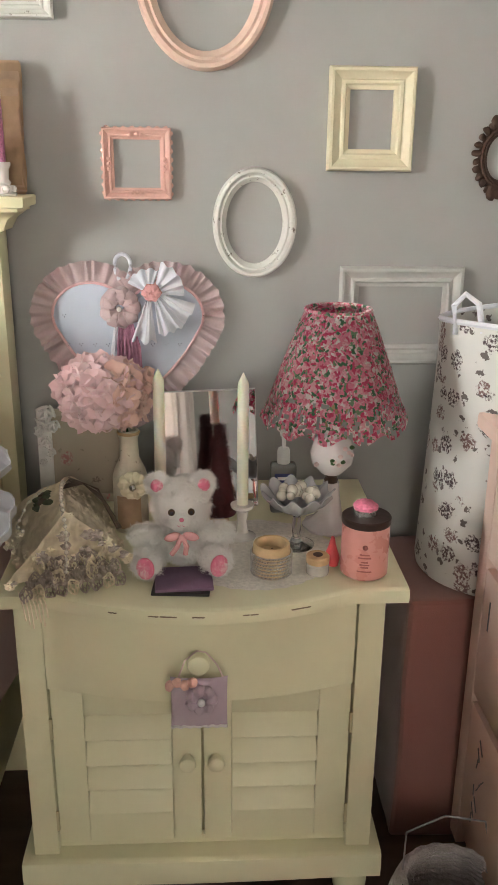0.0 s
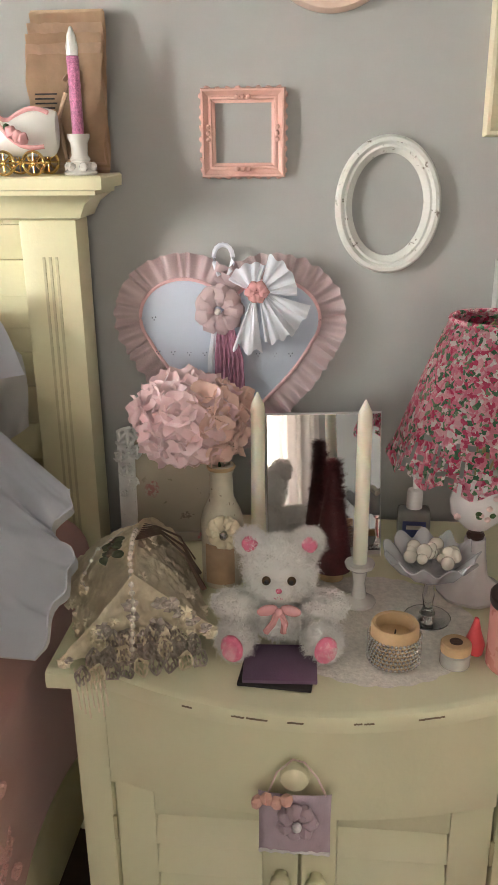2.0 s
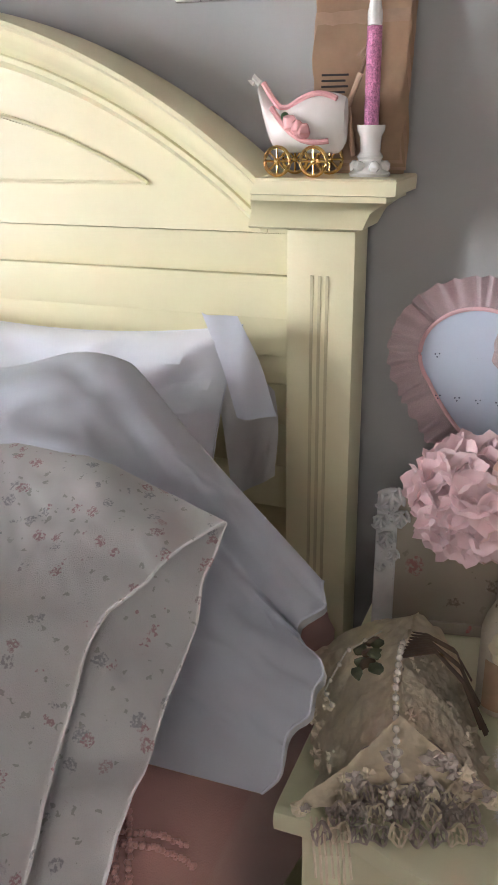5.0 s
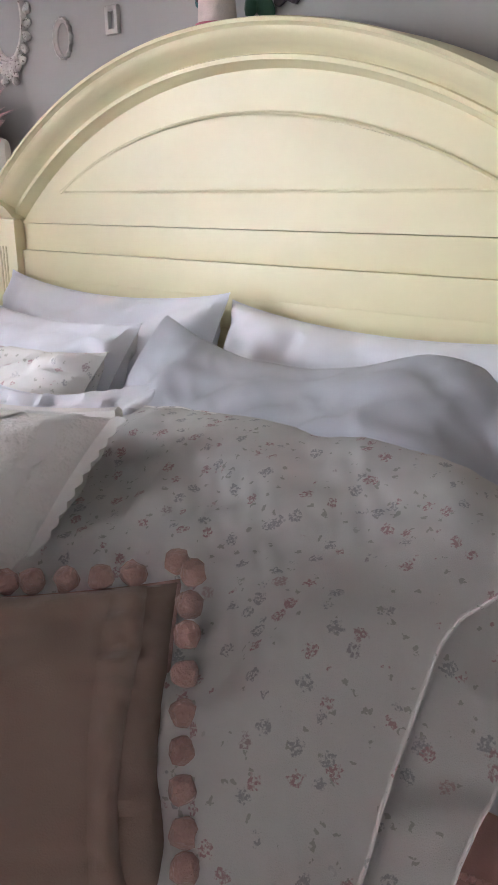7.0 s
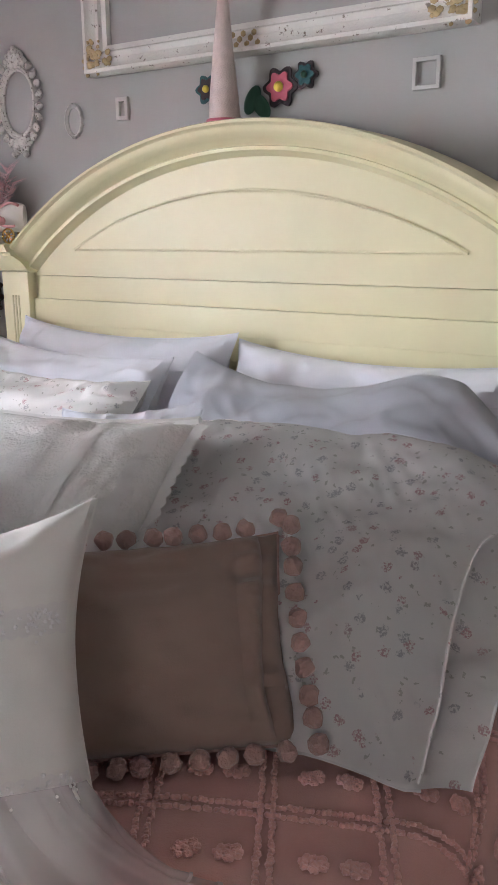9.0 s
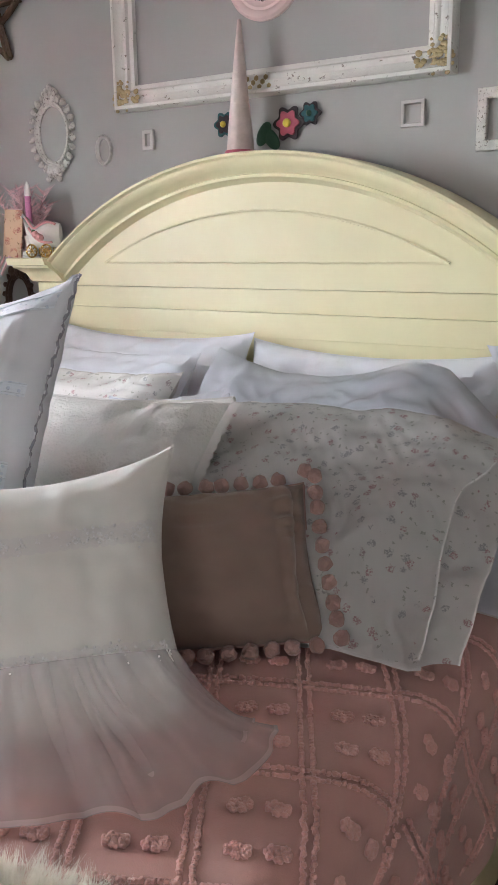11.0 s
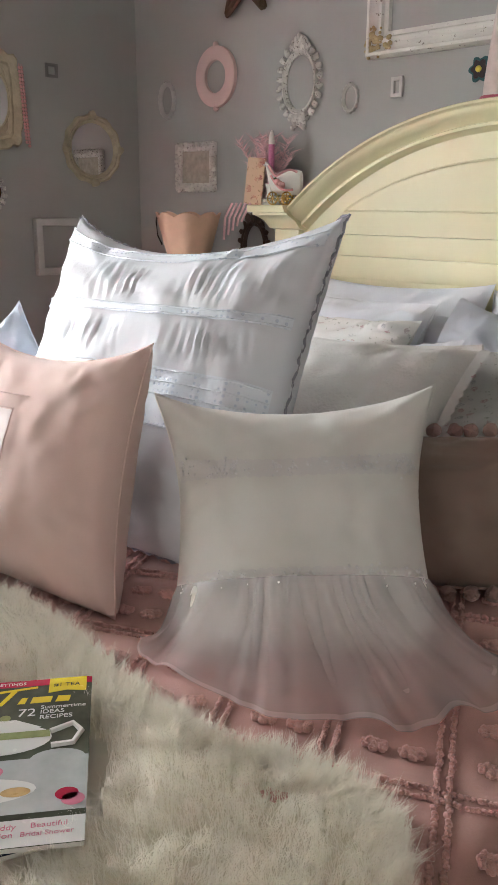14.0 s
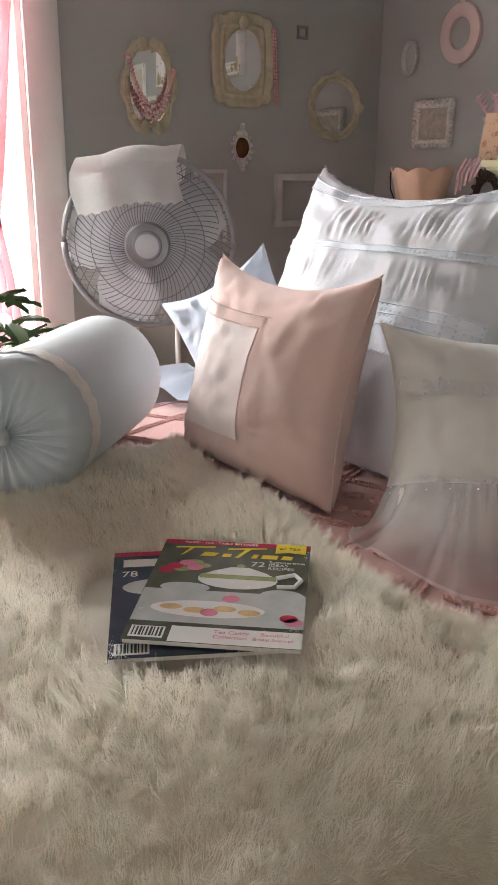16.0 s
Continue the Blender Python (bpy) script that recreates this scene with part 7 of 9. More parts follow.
for i in range(nn):
    t = i / nn * math.tau
    p = heart_pt(t)
    g_ = heart_pt(t + 0.02) - heart_pt(t - 0.02)
    nrm = Vector((-g_.z, 0, g_.x)).normalized()
    if i < 12 or i > nn - 12:
        nrm = Vector((0, 0, 1))
    elif abs(i - nn / 2) < 12:
        nrm = Vector((0, 0, -1))
    wv = math.sin(i / nn * math.tau * 52 + 2.5 * noise.noise(Vector((i * 0.05, 0, 0))))
    row = []
    for q in range(5):
        s = q / 4
        row.append(bm.verts.new(p + nrm * (0.046 * s * (1 + 0.10 * noise.noise(Vector((i * 0.11, 2, 0))))) + Vector((0, -0.016 - 0.009 * s * wv - 0.010 * s, 0))))
    rows.append(row)
for i in range(nn):
    a, b = rows[i], rows[(i + 1) % nn]
    for q in range(4):
        bm.faces.new((a[q], a[q + 1], b[q + 1], b[q]))
part("ruffle", bm, M_TULLE, heart, "gathered pink tulle ruffle")
part("hanging_loop", tube([(-0.008 + 0.016 * math.sin(i / 20 * math.tau) * (1 - 0.3 * math.cos(i / 20 * math.tau)), -0.024, 0.112 - 0.030 * math.cos(i / 20 * math.tau)) for i in range(20)], 0.0042, 7, True), M_WHITE, heart, "white cord loop")


def ruffle_fan(parent, c, a0, a1, r, material, name, seed, folds=9):
    bm, rows = bmesh.new(), []
    for i in range(41):
        s = i / 40
        a_ = radians(a0 + (a1 - a0) * s)
        row = []
        for q in range(7):
            t = q / 6
            row.append(bm.verts.new((c[0] + r * t * math.cos(a_), c[1] - 0.006 * t * math.sin(s * folds * math.tau + 1.5 * math.sin(s * 5)) - 0.010 * math.sin(t * 3) + 0.004 * noise.noise(Vector((s * 6, t * 4, seed))), c[2] + r * t * math.sin(a_) * (1 + 0.05 * math.sin(s * folds * math.tau + seed)))))
        rows.append(row)
    for a, b in zip(rows, rows[1:]):
        for q in range(6):
            bm.faces.new((a[q], a[q + 1], b[q + 1], b[q]))
    bmesh.ops.remove_doubles(bm, verts=bm.verts, dist=1e-5)
    return part(name, bm, material, parent)


ruffle_fan(heart, (0.050, -0.050, 0.072), -112, -84, 0.112, M_WHITE, "lace_bow_tail", 1, 2)
ruffle_fan(heart, (0.056, -0.050, 0.072), -84, -48, 0.098, M_WHITE, "lace_bow_tail", 4, 3)
ruffle_fan(heart, (0.060, -0.052, 0.070), -50, -18, 0.090, M_WHITE, "lace_bow_tail", 6, 2)
ruffle_fan(heart, (0.050, -0.054, 0.066), 66, 158, 0.050, M_WHITE, "lace_bow_loop", 2, 4)
ruffle_fan(heart, (0.058, -0.054, 0.066), -5, 76, 0.064, M_WHITE, "lace_bow_loop", 3, 4)
for z_, xs_ in ((0.014, (-0.135, -0.105, -0.075, -0.045, 0.125)), (-0.048, (-0.130, -0.102, -0.072, -0.044, 0.052, 0.082, 0.110))):
    for x_ in xs_:
        for dx, dz in ((-0.003, 0.0), (0.003, 0.001), (0.0, -0.004)):
            part("embroidered_sprig", ball(bmesh.new(), (x_ + dx, -0.0325 + 0.010 * (abs(x_) / 0.16) ** 3, z_ + dz), 0.0013, 6, 4), M_STITCH, heart)
for k_ in range(6):
    a_ = k_ / 6 * math.tau
    part("rose_petal", rough_up(ball(bmesh.new(), (0.054 + 0.011 * math.cos(a_), -0.066, 0.068 + 0.010 * math.sin(a_)), 0.010, 8, 6), 0.003, 200, k_), M_HEADPINK, heart, "peach fabric rosette")
for k_ in range(9):
    a_ = k_ / 9 * math.tau
    part("silk_petal", rough_up(ball(bmesh.new(), (-0.014 + 0.026 * math.cos(a_), -0.048, 0.034 + 0.026 * math.sin(a_)), 0.019, 9, 7), 0.005, 110, k_), M_TULLE, heart)
part("flower_button", ball(bmesh.new(), (-0.014, -0.068, 0.034), 0.006, 10, 7), M_PORC, heart)
for k_ in range(24):
    x = -0.034 + 0.0026 * k_
    part("tassel_strand", tube([(x * 0.5 - 0.006, -0.050, 0.014), (x, -0.046 - 0.004 * (k_ % 3), -0.05), (x * 1.15, -0.042, -0.122 - 0.010 * (k_ % 4))], 0.0020, 5), M_TASSEL if k_ > 4 else M_WHITE, heart)

# ---- things on the nightstand ----
k = Nodes("white_plush")
tr = k.n.new("ShaderNodeBsdfTranslucent")
tr.inputs[0].default_value = (0.95, 0.94, 0.92, 1)
mx = k.n.new("ShaderNodeMixShader")
mx.inputs[0].default_value = 0.40
k.done(k.mix(k.noise(25, 3), (0.90, 0.89, 0.87), (0.95, 0.94, 0.92)), 0.85)
k.l.new(k.b.outputs[0], mx.inputs[1])
k.l.new(tr.outputs[0], mx.inputs[2])
k.l.new(mx.outputs[0], k.n["Material Output"].inputs[0])
M_BEAR = k.m
M_BEARP = mat("hot_pink_plush", (0.80, 0.22, 0.34), 0.8, 0.3, 160, 0.6, 300)
bear = thing("teddy_bear", "small white plush teddy bear with pink bow and paws", "teddy bear", pose(1.150, -0.452, NZ + 0.006, 0, 0, 3))
BEAR_SHAPES = [((0, 0.006, 0.050), (0.042, 0.036, 0.046)), ((0, -0.006, 0.120), (0.050, 0.043, 0.045)), ((-0.060, -0.012, 0.066), (0.032, 0.022, 0.019)), ((0.060, -0.012, 0.066), (0.032, 0.022, 0.019)),
         ((-0.060, -0.034, 0.026), (0.026, 0.034, 0.027)), ((0.060, -0.034, 0.026), (0.026, 0.034, 0.027)), ((-0.040, 0.0, 0.158), (0.018, 0.011, 0.018)), ((0.040, 0.0, 0.158), (0.018, 0.011, 0.018)),
         ((0, -0.042, 0.108), (0.021, 0.016, 0.016))]
names = ["body", "head", "arm", "arm", "leg", "leg", "ear", "ear", "muzzle"]
rg = np.random.default_rng(5)
for (c, r), nm in zip(BEAR_SHAPES, names):
    bm = bmesh.new()
    bmesh.ops.create_icosphere(bm, subdivisions=3, radius=1.0, matrix=Matrix.Translation(c) @ Matrix.Diagonal((*r, 1)))
    rough_up(bm, 0.003, 80, c[0] * 50)
    piece = part(nm, bm, M_BEAR, bear)
    cnt = 1000 if nm in ("body", "head") else 520
    d = rg.normal(0, 1, (cnt, 3))
    d /= np.linalg.norm(d, axis=1, keepdims=True)
    P_ = np.array(c) + d * np.array(r)
    N_ = d / np.array(r)
    N_ /= np.linalg.norm(N_, axis=1, keepdims=True)
    D_ = rg.normal(0, 0.5, (cnt, 3)) + np.array([0, 0, -0.4])
    if nm in ("head", "muzzle"):
        keep = ~((P_[:, 1] < c[1] - 0.02) & (np.abs(P_[:, 0]) < 0.024) & (P_[:, 2] < 0.140) & (P_[:, 2] > 0.10))
        P_, N_, D_ = P_[keep], N_[keep], D_[keep]
    v, f = hairs((P_, N_, D_), 0.0062 if nm != "muzzle" else 0.003, 0.00034, 12, 11, 0.8, 0.6)
    fluff = mesh_part("fluff", v, f, M_BEAR, piece, "", False)
    fluff["kind"] = "stuff"
for s in (-1, 1):
    part("eye", ball(bmesh.new(), (s * 0.017, -0.050, 0.124), 0.0062, 12, 8), mat("brown_eye", (0.10, 0.06, 0.03), 0.1, 0.1, 20, 0.0, 60), bear, "glossy dark eye")
    part("pupil", ball(bmesh.new(), (s * 0.0165, -0.0545, 0.1245), 0.0034, 10, 7), M_DARK, bear)
    bm = bmesh.new()
    bmesh.ops.create_uvsphere(bm, u_segments=16, v_segments=8, radius=1.0, matrix=Matrix.Translation((s * 0.064, -0.064, 0.026)) @ Matrix.Rotation(s * 0.35, 4, "Z") @ Matrix.Diagonal((0.017, 0.007, 0.021, 1)))
    part("paw_pad", bm, M_BEARP, bear, "dotted pink paw pad")
    part("inner_ear", rough_up(ball(bmesh.new(), (s * 0.041, -0.009, 0.158), 0.0115, 10, 7), 0.002, 150), M_BEARP, bear, "pink inner ear")
    bm = bmesh.new()
    bmesh.ops.create_uvsphere(bm, u_segments=12, v_segments=8, radius=1.0, matrix=Matrix.Translation((s * 0.016, -0.046, 0.076)) @ Matrix.Rotation(s * 0.3, 4, "Y") @ Matrix.Diagonal((0.015, 0.006, 0.008, 1)))
    part("bow_loop", bm, M_HEADPINK, bear, "pink satin bow")
    part("bow_tail", tube([(s * 0.003, -0.050, 0.074), (s * 0.008, -0.052, 0.060), (s * 0.012 - 0.006, -0.049, 0.044)], 0.005, 6), M_HEADPINK, bear)
part("bow_knot", ball(bmesh.new(), (0, -0.051, 0.076), 0.006, 10, 7), M_HEADPINK, bear)
part("nose", ball(bmesh.new(), (0, -0.058, 0.113), 0.0045, 10, 7, 0.8), M_BEARP, bear, "pink stitched nose")
part("mouth", tube([(-0.007, -0.056, 0.102), (-0.003, -0.058, 0.100), (0, -0.058, 0.107), (0.003, -0.058, 0.100), (0.007, -0.056, 0.102)], 0.0008, 5), M_BEARP, bear)

M_PURPLE = mat("purple_leatherette", (0.16, 0.09, 0.16), 0.45, 0.15, 30, 0.3, 300)
for k_, (x, y, yaw, z) in enumerate(((1.152, -0.532, -4, 0.0), (1.156, -0.528, 3, 0.0063))):
    wal = thing("purple_case", "flat purple leatherette case lying under the bear", "case", pose(x, y, NZ + 0.0004 + z, 0, 0, yaw), "stacked flat cases")
    part("leaf_cover", boxed(-0.050, 0.050, -0.030, 0.055, 0.0, 0.0055, 0.0018), M_PURPLE if k_ else M_DARK, wal)

# lace covered little house
M_LACEB = mat("tea_stained_lace", (0.94, 0.82, 0.63), 0.9, 0.18, 45, 0.8, 130)
M_LACEG = mat("taupe_grey_lace", (0.62, 0.53, 0.46), 0.9, 0.4, 60, 0.9, 160)
M_PEARL = mat("cream_pearl", (0.78, 0.72, 0.62), 0.22, 0.05, 30, 0.02, 60, Coat_Weight=0.5)
M_RIB = mat("brown_organza_ribbon", (0.12, 0.075, 0.045), 0.5, 0.3, 30, 0.5, 120)
house = thing("lace_birdhouse", "tea-stained lace covered little house with pearl string", "ornament", pose(0.926, -0.405, NZ + 0.001, 0, 0, 17))
part("walls", rough_up(boxed(-0.074, 0.080, -0.118, 0.100, 0.0, 0.040, 0.004), 0.002, 40), M_LACEG, house)


def ridge_at(a):
    """The roof's ridge, a from the back to the front."""
    return Vector((0.045 - 0.062 * a + 0.014 * a * a, 0.130 - 0.240 * a, 0.104 + 0.110 * a - 0.088 * a * a))


def lumps(p, amp):
    return amp * (noise.noise(p * 26) + 0.55 * noise.noise(p * 70 + Vector((3, 1, 2))) + 0.30 * noise.noise(p * 160))


def roof(side):
    def fn(a, t):
        r = ridge_at(a)
        eave = Vector((-0.090 - 0.006 * math.sin(a * 5), 0.124 - 0.254 * a, 0.044 - 0.024 * a)) if side < 0 else Vector((0.104 - 0.008 * a, 0.100 - 0.210 * a, 0.040))
        p = r.lerp(eave, t)
        n_ = Vector((side * 0.55, 0, 0.83))
        rag = 0.010 * noise.noise(Vector((a * 14, t * 3, side))) * t ** 3
        return p + n_ * (lumps(p, 0.0065) + 0.008 * math.sin(t * 3.1)) + (eave - r).normalized() * rag
    return fn


for side in (-1, 1):
    part("roof_side", loose_sheet(roof(side), 70, 60, 0.004), M_LACEB, house)
FRONT_L, FRONT_R = Vector((-0.112, -0.130, 0.024)), Vector((0.112, -0.120, 0.040))


def gable(a, t):
    p = FRONT_L.lerp(FRONT_R, a).lerp(ridge_at(1.0) + Vector((0, -0.012, 0.016)), t ** 0.85)
    return p + Vector((0.1, -1, 0.2)) * (0.008 * math.sin(t * 3.1) + lumps(p, 0.006))


part("gable_front", loose_sheet(gable, 60, 46, 0.003), M_LACEB, house)
part("gable_back", loose_sheet(lambda a, t: Vector((-0.085 + 0.185 * a, 0.118, 0.0)).lerp(ridge_at(0.0), t), 10, 10, 0.003), M_LACEB, house)
# scalloped lace in tiers over the foot of the gable, each scallop with its eyelets
for tier in range(3):
    z0, lead = 0.056 - 0.021 * tier, 0.012 + 0.006 * tier
    cnt = 7 + tier
    for q in range(cnt):
        a = (q + 0.5 + 0.25 * (tier % 2)) / cnt
        wid = 0.5 - z0 * 3.2
        c_ = Vector((-0.092, -0.126, 0.0)).lerp(Vector((0.092, -0.118, 0.0)), 0.5 + (a - 0.5) * (2 * wid + 0.06)) + Vector((0, -lead, z0))
        bm = bmesh.new()
        rings = [[bm.verts.new(c_ + Vector((rad_ * math.cos(w / 16 * math.tau) * 0.8, -0.004 * math.sin(w * 1.3 + q) - 0.004 * (rad_ > 0.008), rad_ * 1.1 * math.sin(w / 16 * math.tau)))) for w in range(16)] for rad_ in (0.0045, 0.0075, 0.0105, 0.0140)]
        for ra, rb in zip(rings, rings[1:]):
            for w in range(16):
                if ra is rings[1] and w % 2:
                    continue
                bm.faces.new((ra[w], ra[(w + 1) % 16], rb[(w + 1) % 16], rb[w]))
        bmesh.ops.solidify(bm, geom=bm.faces[:], thickness=0.0012)
        part("lace_scallop", bm, M_LACEG if (q + tier) % 3 else M_LACEB, house)
rr = random.Random(77)
for k_ in range(70):
    f_ = rr.random()
    if f_ < 0.45:
        c_ = gable(rr.random(), rr.random() ** 1.5 * 0.6) + Vector((0, -0.005, 0))
        out = Vector((0.1, -1, 0.4))
    elif f_ < 0.75:
        c_ = roof(-1)(rr.random(), rr.uniform(0.75, 1.0))
        out = Vector((-0.6, 0, 0.8))
    else:
        c_ = roof(1)(rr.uniform(0.3, 1.0), rr.random())
        out = Vector((0.8, -0.2, 0.6))
    r0, ph = rr.uniform(0.006, 0.012), rr.uniform(0, 6)
    bm = bmesh.new()
    cen = bm.verts.new((0, 0, 0))
    r1 = [bm.verts.new((r0 * 0.55 * math.cos(i / 14 * math.tau), r0 * 0.55 * math.sin(i / 14 * math.tau), 0.003 * math.sin(i * 2.1 + ph))) for i in range(14)]
    r2 = [bm.verts.new((r0 * math.cos(i / 14 * math.tau) * (1 + 0.2 * math.sin(i * 2.2 + ph)), r0 * 0.8 * math.sin(i / 14 * math.tau), 0.004 * math.sin(i * 1.9 + ph) - 0.002)) for i in range(14)]
    for i in range(14):
        bm.faces.new((cen, r1[i], r1[(i + 1) % 14]))
        bm.faces.new((r1[i], r2[i], r2[(i + 1) % 14], r1[(i + 1) % 14]))
    bm.transform(Matrix.Translation(c_) @ (out + Vector((rr.gauss(0, 0.3), rr.gauss(0, 0.3), rr.gauss(0, 0.3)))).to_track_quat("Z", "Y").to_matrix().to_4x4())
    part("lace_scrap", bm, M_LACEG if f_ < 0.25 else M_LACEB, house)
hm = house.matrix_world.copy()
drop = [(0.012, 0.0, 0.150), (0.004, -0.035, 0.155), (-0.004, -0.085, 0.146), (-0.006, -0.128, 0.128), (-0.006, -0.146, 0.100), (-0.009, -0.150, 0.070), (-0.012, -0.152, 0.040)]
bead_string("pearl_string", [hm @ Vector(p) for p in drop], 0.0040, M_PEARL, "string of cream pearls down the lace house", 0.0105)
bead_string("pearl_string", [hm @ (roof(-1)(a, t) + Vector((-0.003, 0, 0.006))) for a, t in ((0.25, 0.25), (0.30, 0.55), (0.45, 0.78), (0.62, 0.70))], 0.0034, M_PEARL, "loose cream pearls on the lace roof", 0.022)
M_MOSS = mat("dried_moss_green", (0.13, 0.14, 0.085), 0.9, 0.3, 60, 0.6, 150)
for k_ in range(9):
    part("moss_leaf", rough_up(ball(bmesh.new(), roof(-1)(0.28 + 0.035 * k_, 0.35 + 0.09 * math.sin(k_ * 2.1)) + Vector((0, 0, 0.001)), 0.011, 8, 6, 0.4), 0.004, 120, k_), M_MOSS if k_ % 3 else M_RIB, house)
# dark feathers falling over the far side of the ridge
for k_ in range(9):
    o_ = 0.006 * (k_ - 4)
    pts = [(0.016 + 0.4 * o_, -0.004 + o_, 0.146), (0.045, 0.012 + 1.2 * o_, 0.146 - 0.002 * k_), (0.078, 0.006 + 1.6 * o_, 0.116 - 0.004 * (k_ % 3)), (0.100 + 0.004 * (k_ % 2), -0.012 + 2.0 * o_, 0.070 - 0.006 * (k_ % 4))]
    part("feather", sweep(pts, [(-0.0032, 0.0), (0.0, 0.0010), (0.0032, 0.0), (0.0, -0.0008)]), M_RIB, house, "dark brown feather")
for k_ in range(7):
    x0 = -0.090 + 0.006 * k_
    part("tassel_strand", tube([(x0, -0.128, 0.010), (x0 + 0.004, -0.168, 0.000), (x0 + 0.006, -0.176, -0.022 - 0.008 * (k_ % 3))], 0.0015, 5), M_LACEB, house)

# rhinestone candle, small jar, pink jar candle
M_RHINE = mat("rhinestones", (0.72, 0.71, 0.70), 0.12, 0.3, 300, 0.2, 400, metal=0.85)
M_WAXT = mat("tan_wax_wood", (0.58, 0.40, 0.22), 0.6, 0.2, 40, 0.3, 120)
M_WAX = mat("ivory_wax", (0.82, 0.78, 0.64), 0.45, 0.05, 14, 0.1, 90, Subsurface_Weight=0.2)
rc = thing("rhinestone_candle", "tan candle ringed with silver rhinestones", "candle", Matrix.Translation((1.311, -0.480, NZ + 0.002)))
part("wax", lathe([(0.0, 0.0), (0.033, 0.0), (0.033, 0.056), (0.031, 0.059), (0.027, 0.058), (0.025, 0.040), (0.0, 0.038)], 32), M_WAXT, rc, "hollowed tan wax")
part("wick", tube([(0, 0, 0.038), (0.001, 0, 0.047)], 0.0012, 5), M_DARK, rc)
gem0 = None
for j in range(7):
    for i in range(40):
        a_ = (i + 0.5 * (j % 2)) / 40 * math.tau
        if gem0 is None:
            g = bmesh.new()
            bmesh.ops.create_icosphere(g, subdivisions=1, radius=0.0029)
            gem0 = part("rhinestone", g, M_RHINE, rc, "", False)
            o = gem0
        else:
            o = gem0.copy()
            scene.collection.objects.link(o)
            o.parent = rc
        o.matrix_basis = Matrix.Translation((0.0355 * math.cos(a_), 0.0355 * math.sin(a_), 0.004 + 0.0062 * j)) @ Matrix.Rotation(a_ * 3 + j, 4, "Z")
sj = thing("small_jar", "small glass jar with a corked tan lid", "jar", Matrix.Translation((1.394, -0.484, NZ + 0.002)))
part("jar", lathe([(0.0, 0.0), (0.020, 0.0), (0.021, 0.003), (0.021, 0.018), (0.018, 0.021), (0.0, 0.021)], 28), mat("silver_glass", (0.60, 0.60, 0.58), 0.15, 0.2, 40, 0.05, 80, metal=0.3), sj, "frosted silvery glass")
part("lid", lathe([(0.0, 0.0215), (0.0205, 0.0215), (0.021, 0.024), (0.021, 0.033), (0.019, 0.035), (0.0, 0.035)], 28), M_WAXT, sj, "tan cork lid")
part("lid_stamp", lathe([(0.0, 0.0353), (0.009, 0.0353), (0.009, 0.0358), (0.0, 0.0358)], 20), M_BRONZE, sj)

M_PINKGLASS = mat("pink_frosted_glass", (0.62, 0.27, 0.24), 0.28, 0.08, 8, 0.05, 80, Coat_Weight=0.4)
M_LIDD = mat("dark_bronze_lid", (0.07, 0.045, 0.04), 0.35, 0.2, 30, 0.1, 90, metal=0.5)
M_LABEL = mat("label_ink", (0.32, 0.10, 0.09), 0.6, 0.1, 30, 0.05, 90)
jc = thing("jar_candle", "pink glass jar candle with a dark lid", "candle", Matrix.Translation((1.478, -0.482, NZ + 0.002)))
part("jar", lathe([(0.0, 0.0), (0.039, 0.0), (0.0425, 0.004), (0.0425, 0.094), (0.041, 0.097), (0.0, 0.097)], 44), M_PINKGLASS, jc)
part("lid", lathe([(0.0, 0.0975), (0.043, 0.0975), (0.044, 0.100), (0.044, 0.109), (0.042, 0.111), (0.0, 0.111)], 44), M_LIDD, jc, "dark metal lid")
for k_, (zz, half) in enumerate(((0.052, 0.20), (0.046, 0.26), (0.038, 0.14), (0.033, 0.20), (0.028, 0.16), (0.020, 0.30))):
    a0 = -math.pi / 2 - 0.18
    part("label_bar", sweep([(0.0430 * math.cos(a0 + half * (i / 8 * 2 - 1)), 0.0430 * math.sin(a0 + half * (i / 8 * 2 - 1)), zz) for i in range(9)], [(-0.0004, -0.0011), (0.0004, -0.0011), (0.0004, 0.0011), (-0.0004, 0.0011)]), M_LABEL, jc, "dark printed label bar")
part("label_medallion", ball(bmesh.new(), (0.0424 * math.cos(-math.pi / 2 - 0.18), 0.0424 * math.sin(-math.pi / 2 - 0.18), 0.066), 0.005, 10, 6), M_LABEL, jc)
tn = thing("trinket_tin", "tiny silver tin topped with pink crochet", "tin", Matrix.Translation((1.476, -0.478, NZ + 0.1135)))
part("tin", lathe([(0.0, 0.0), (0.021, 0.0), (0.021, 0.011), (0.0, 0.011)], 28), M_RHINE, tn)
part("crochet_top", rough_up(lathe([(0.0, 0.0112), (0.022, 0.0112), (0.022, 0.017), (0.014, 0.023), (0.0, 0.024)], 28), 0.0018, 260), M_BEARP, tn, "hot pink crochet")
red = thing("red_tassel", "coral red satin tassel beside the jar candle", "tassel", Matrix.Translation((1.424, -0.456, NZ + 0.002)))
part("tassel", rough_up(lathe([(0.0, 0.0), (0.012, 0.002), (0.014, 0.016), (0.008, 0.036), (0.003, 0.056), (0.0, 0.058)], 16), 0.002, 90), mat("coral_red_satin", (0.72, 0.09, 0.10), 0.35, 0.15, 30, 0.2, 120), red)

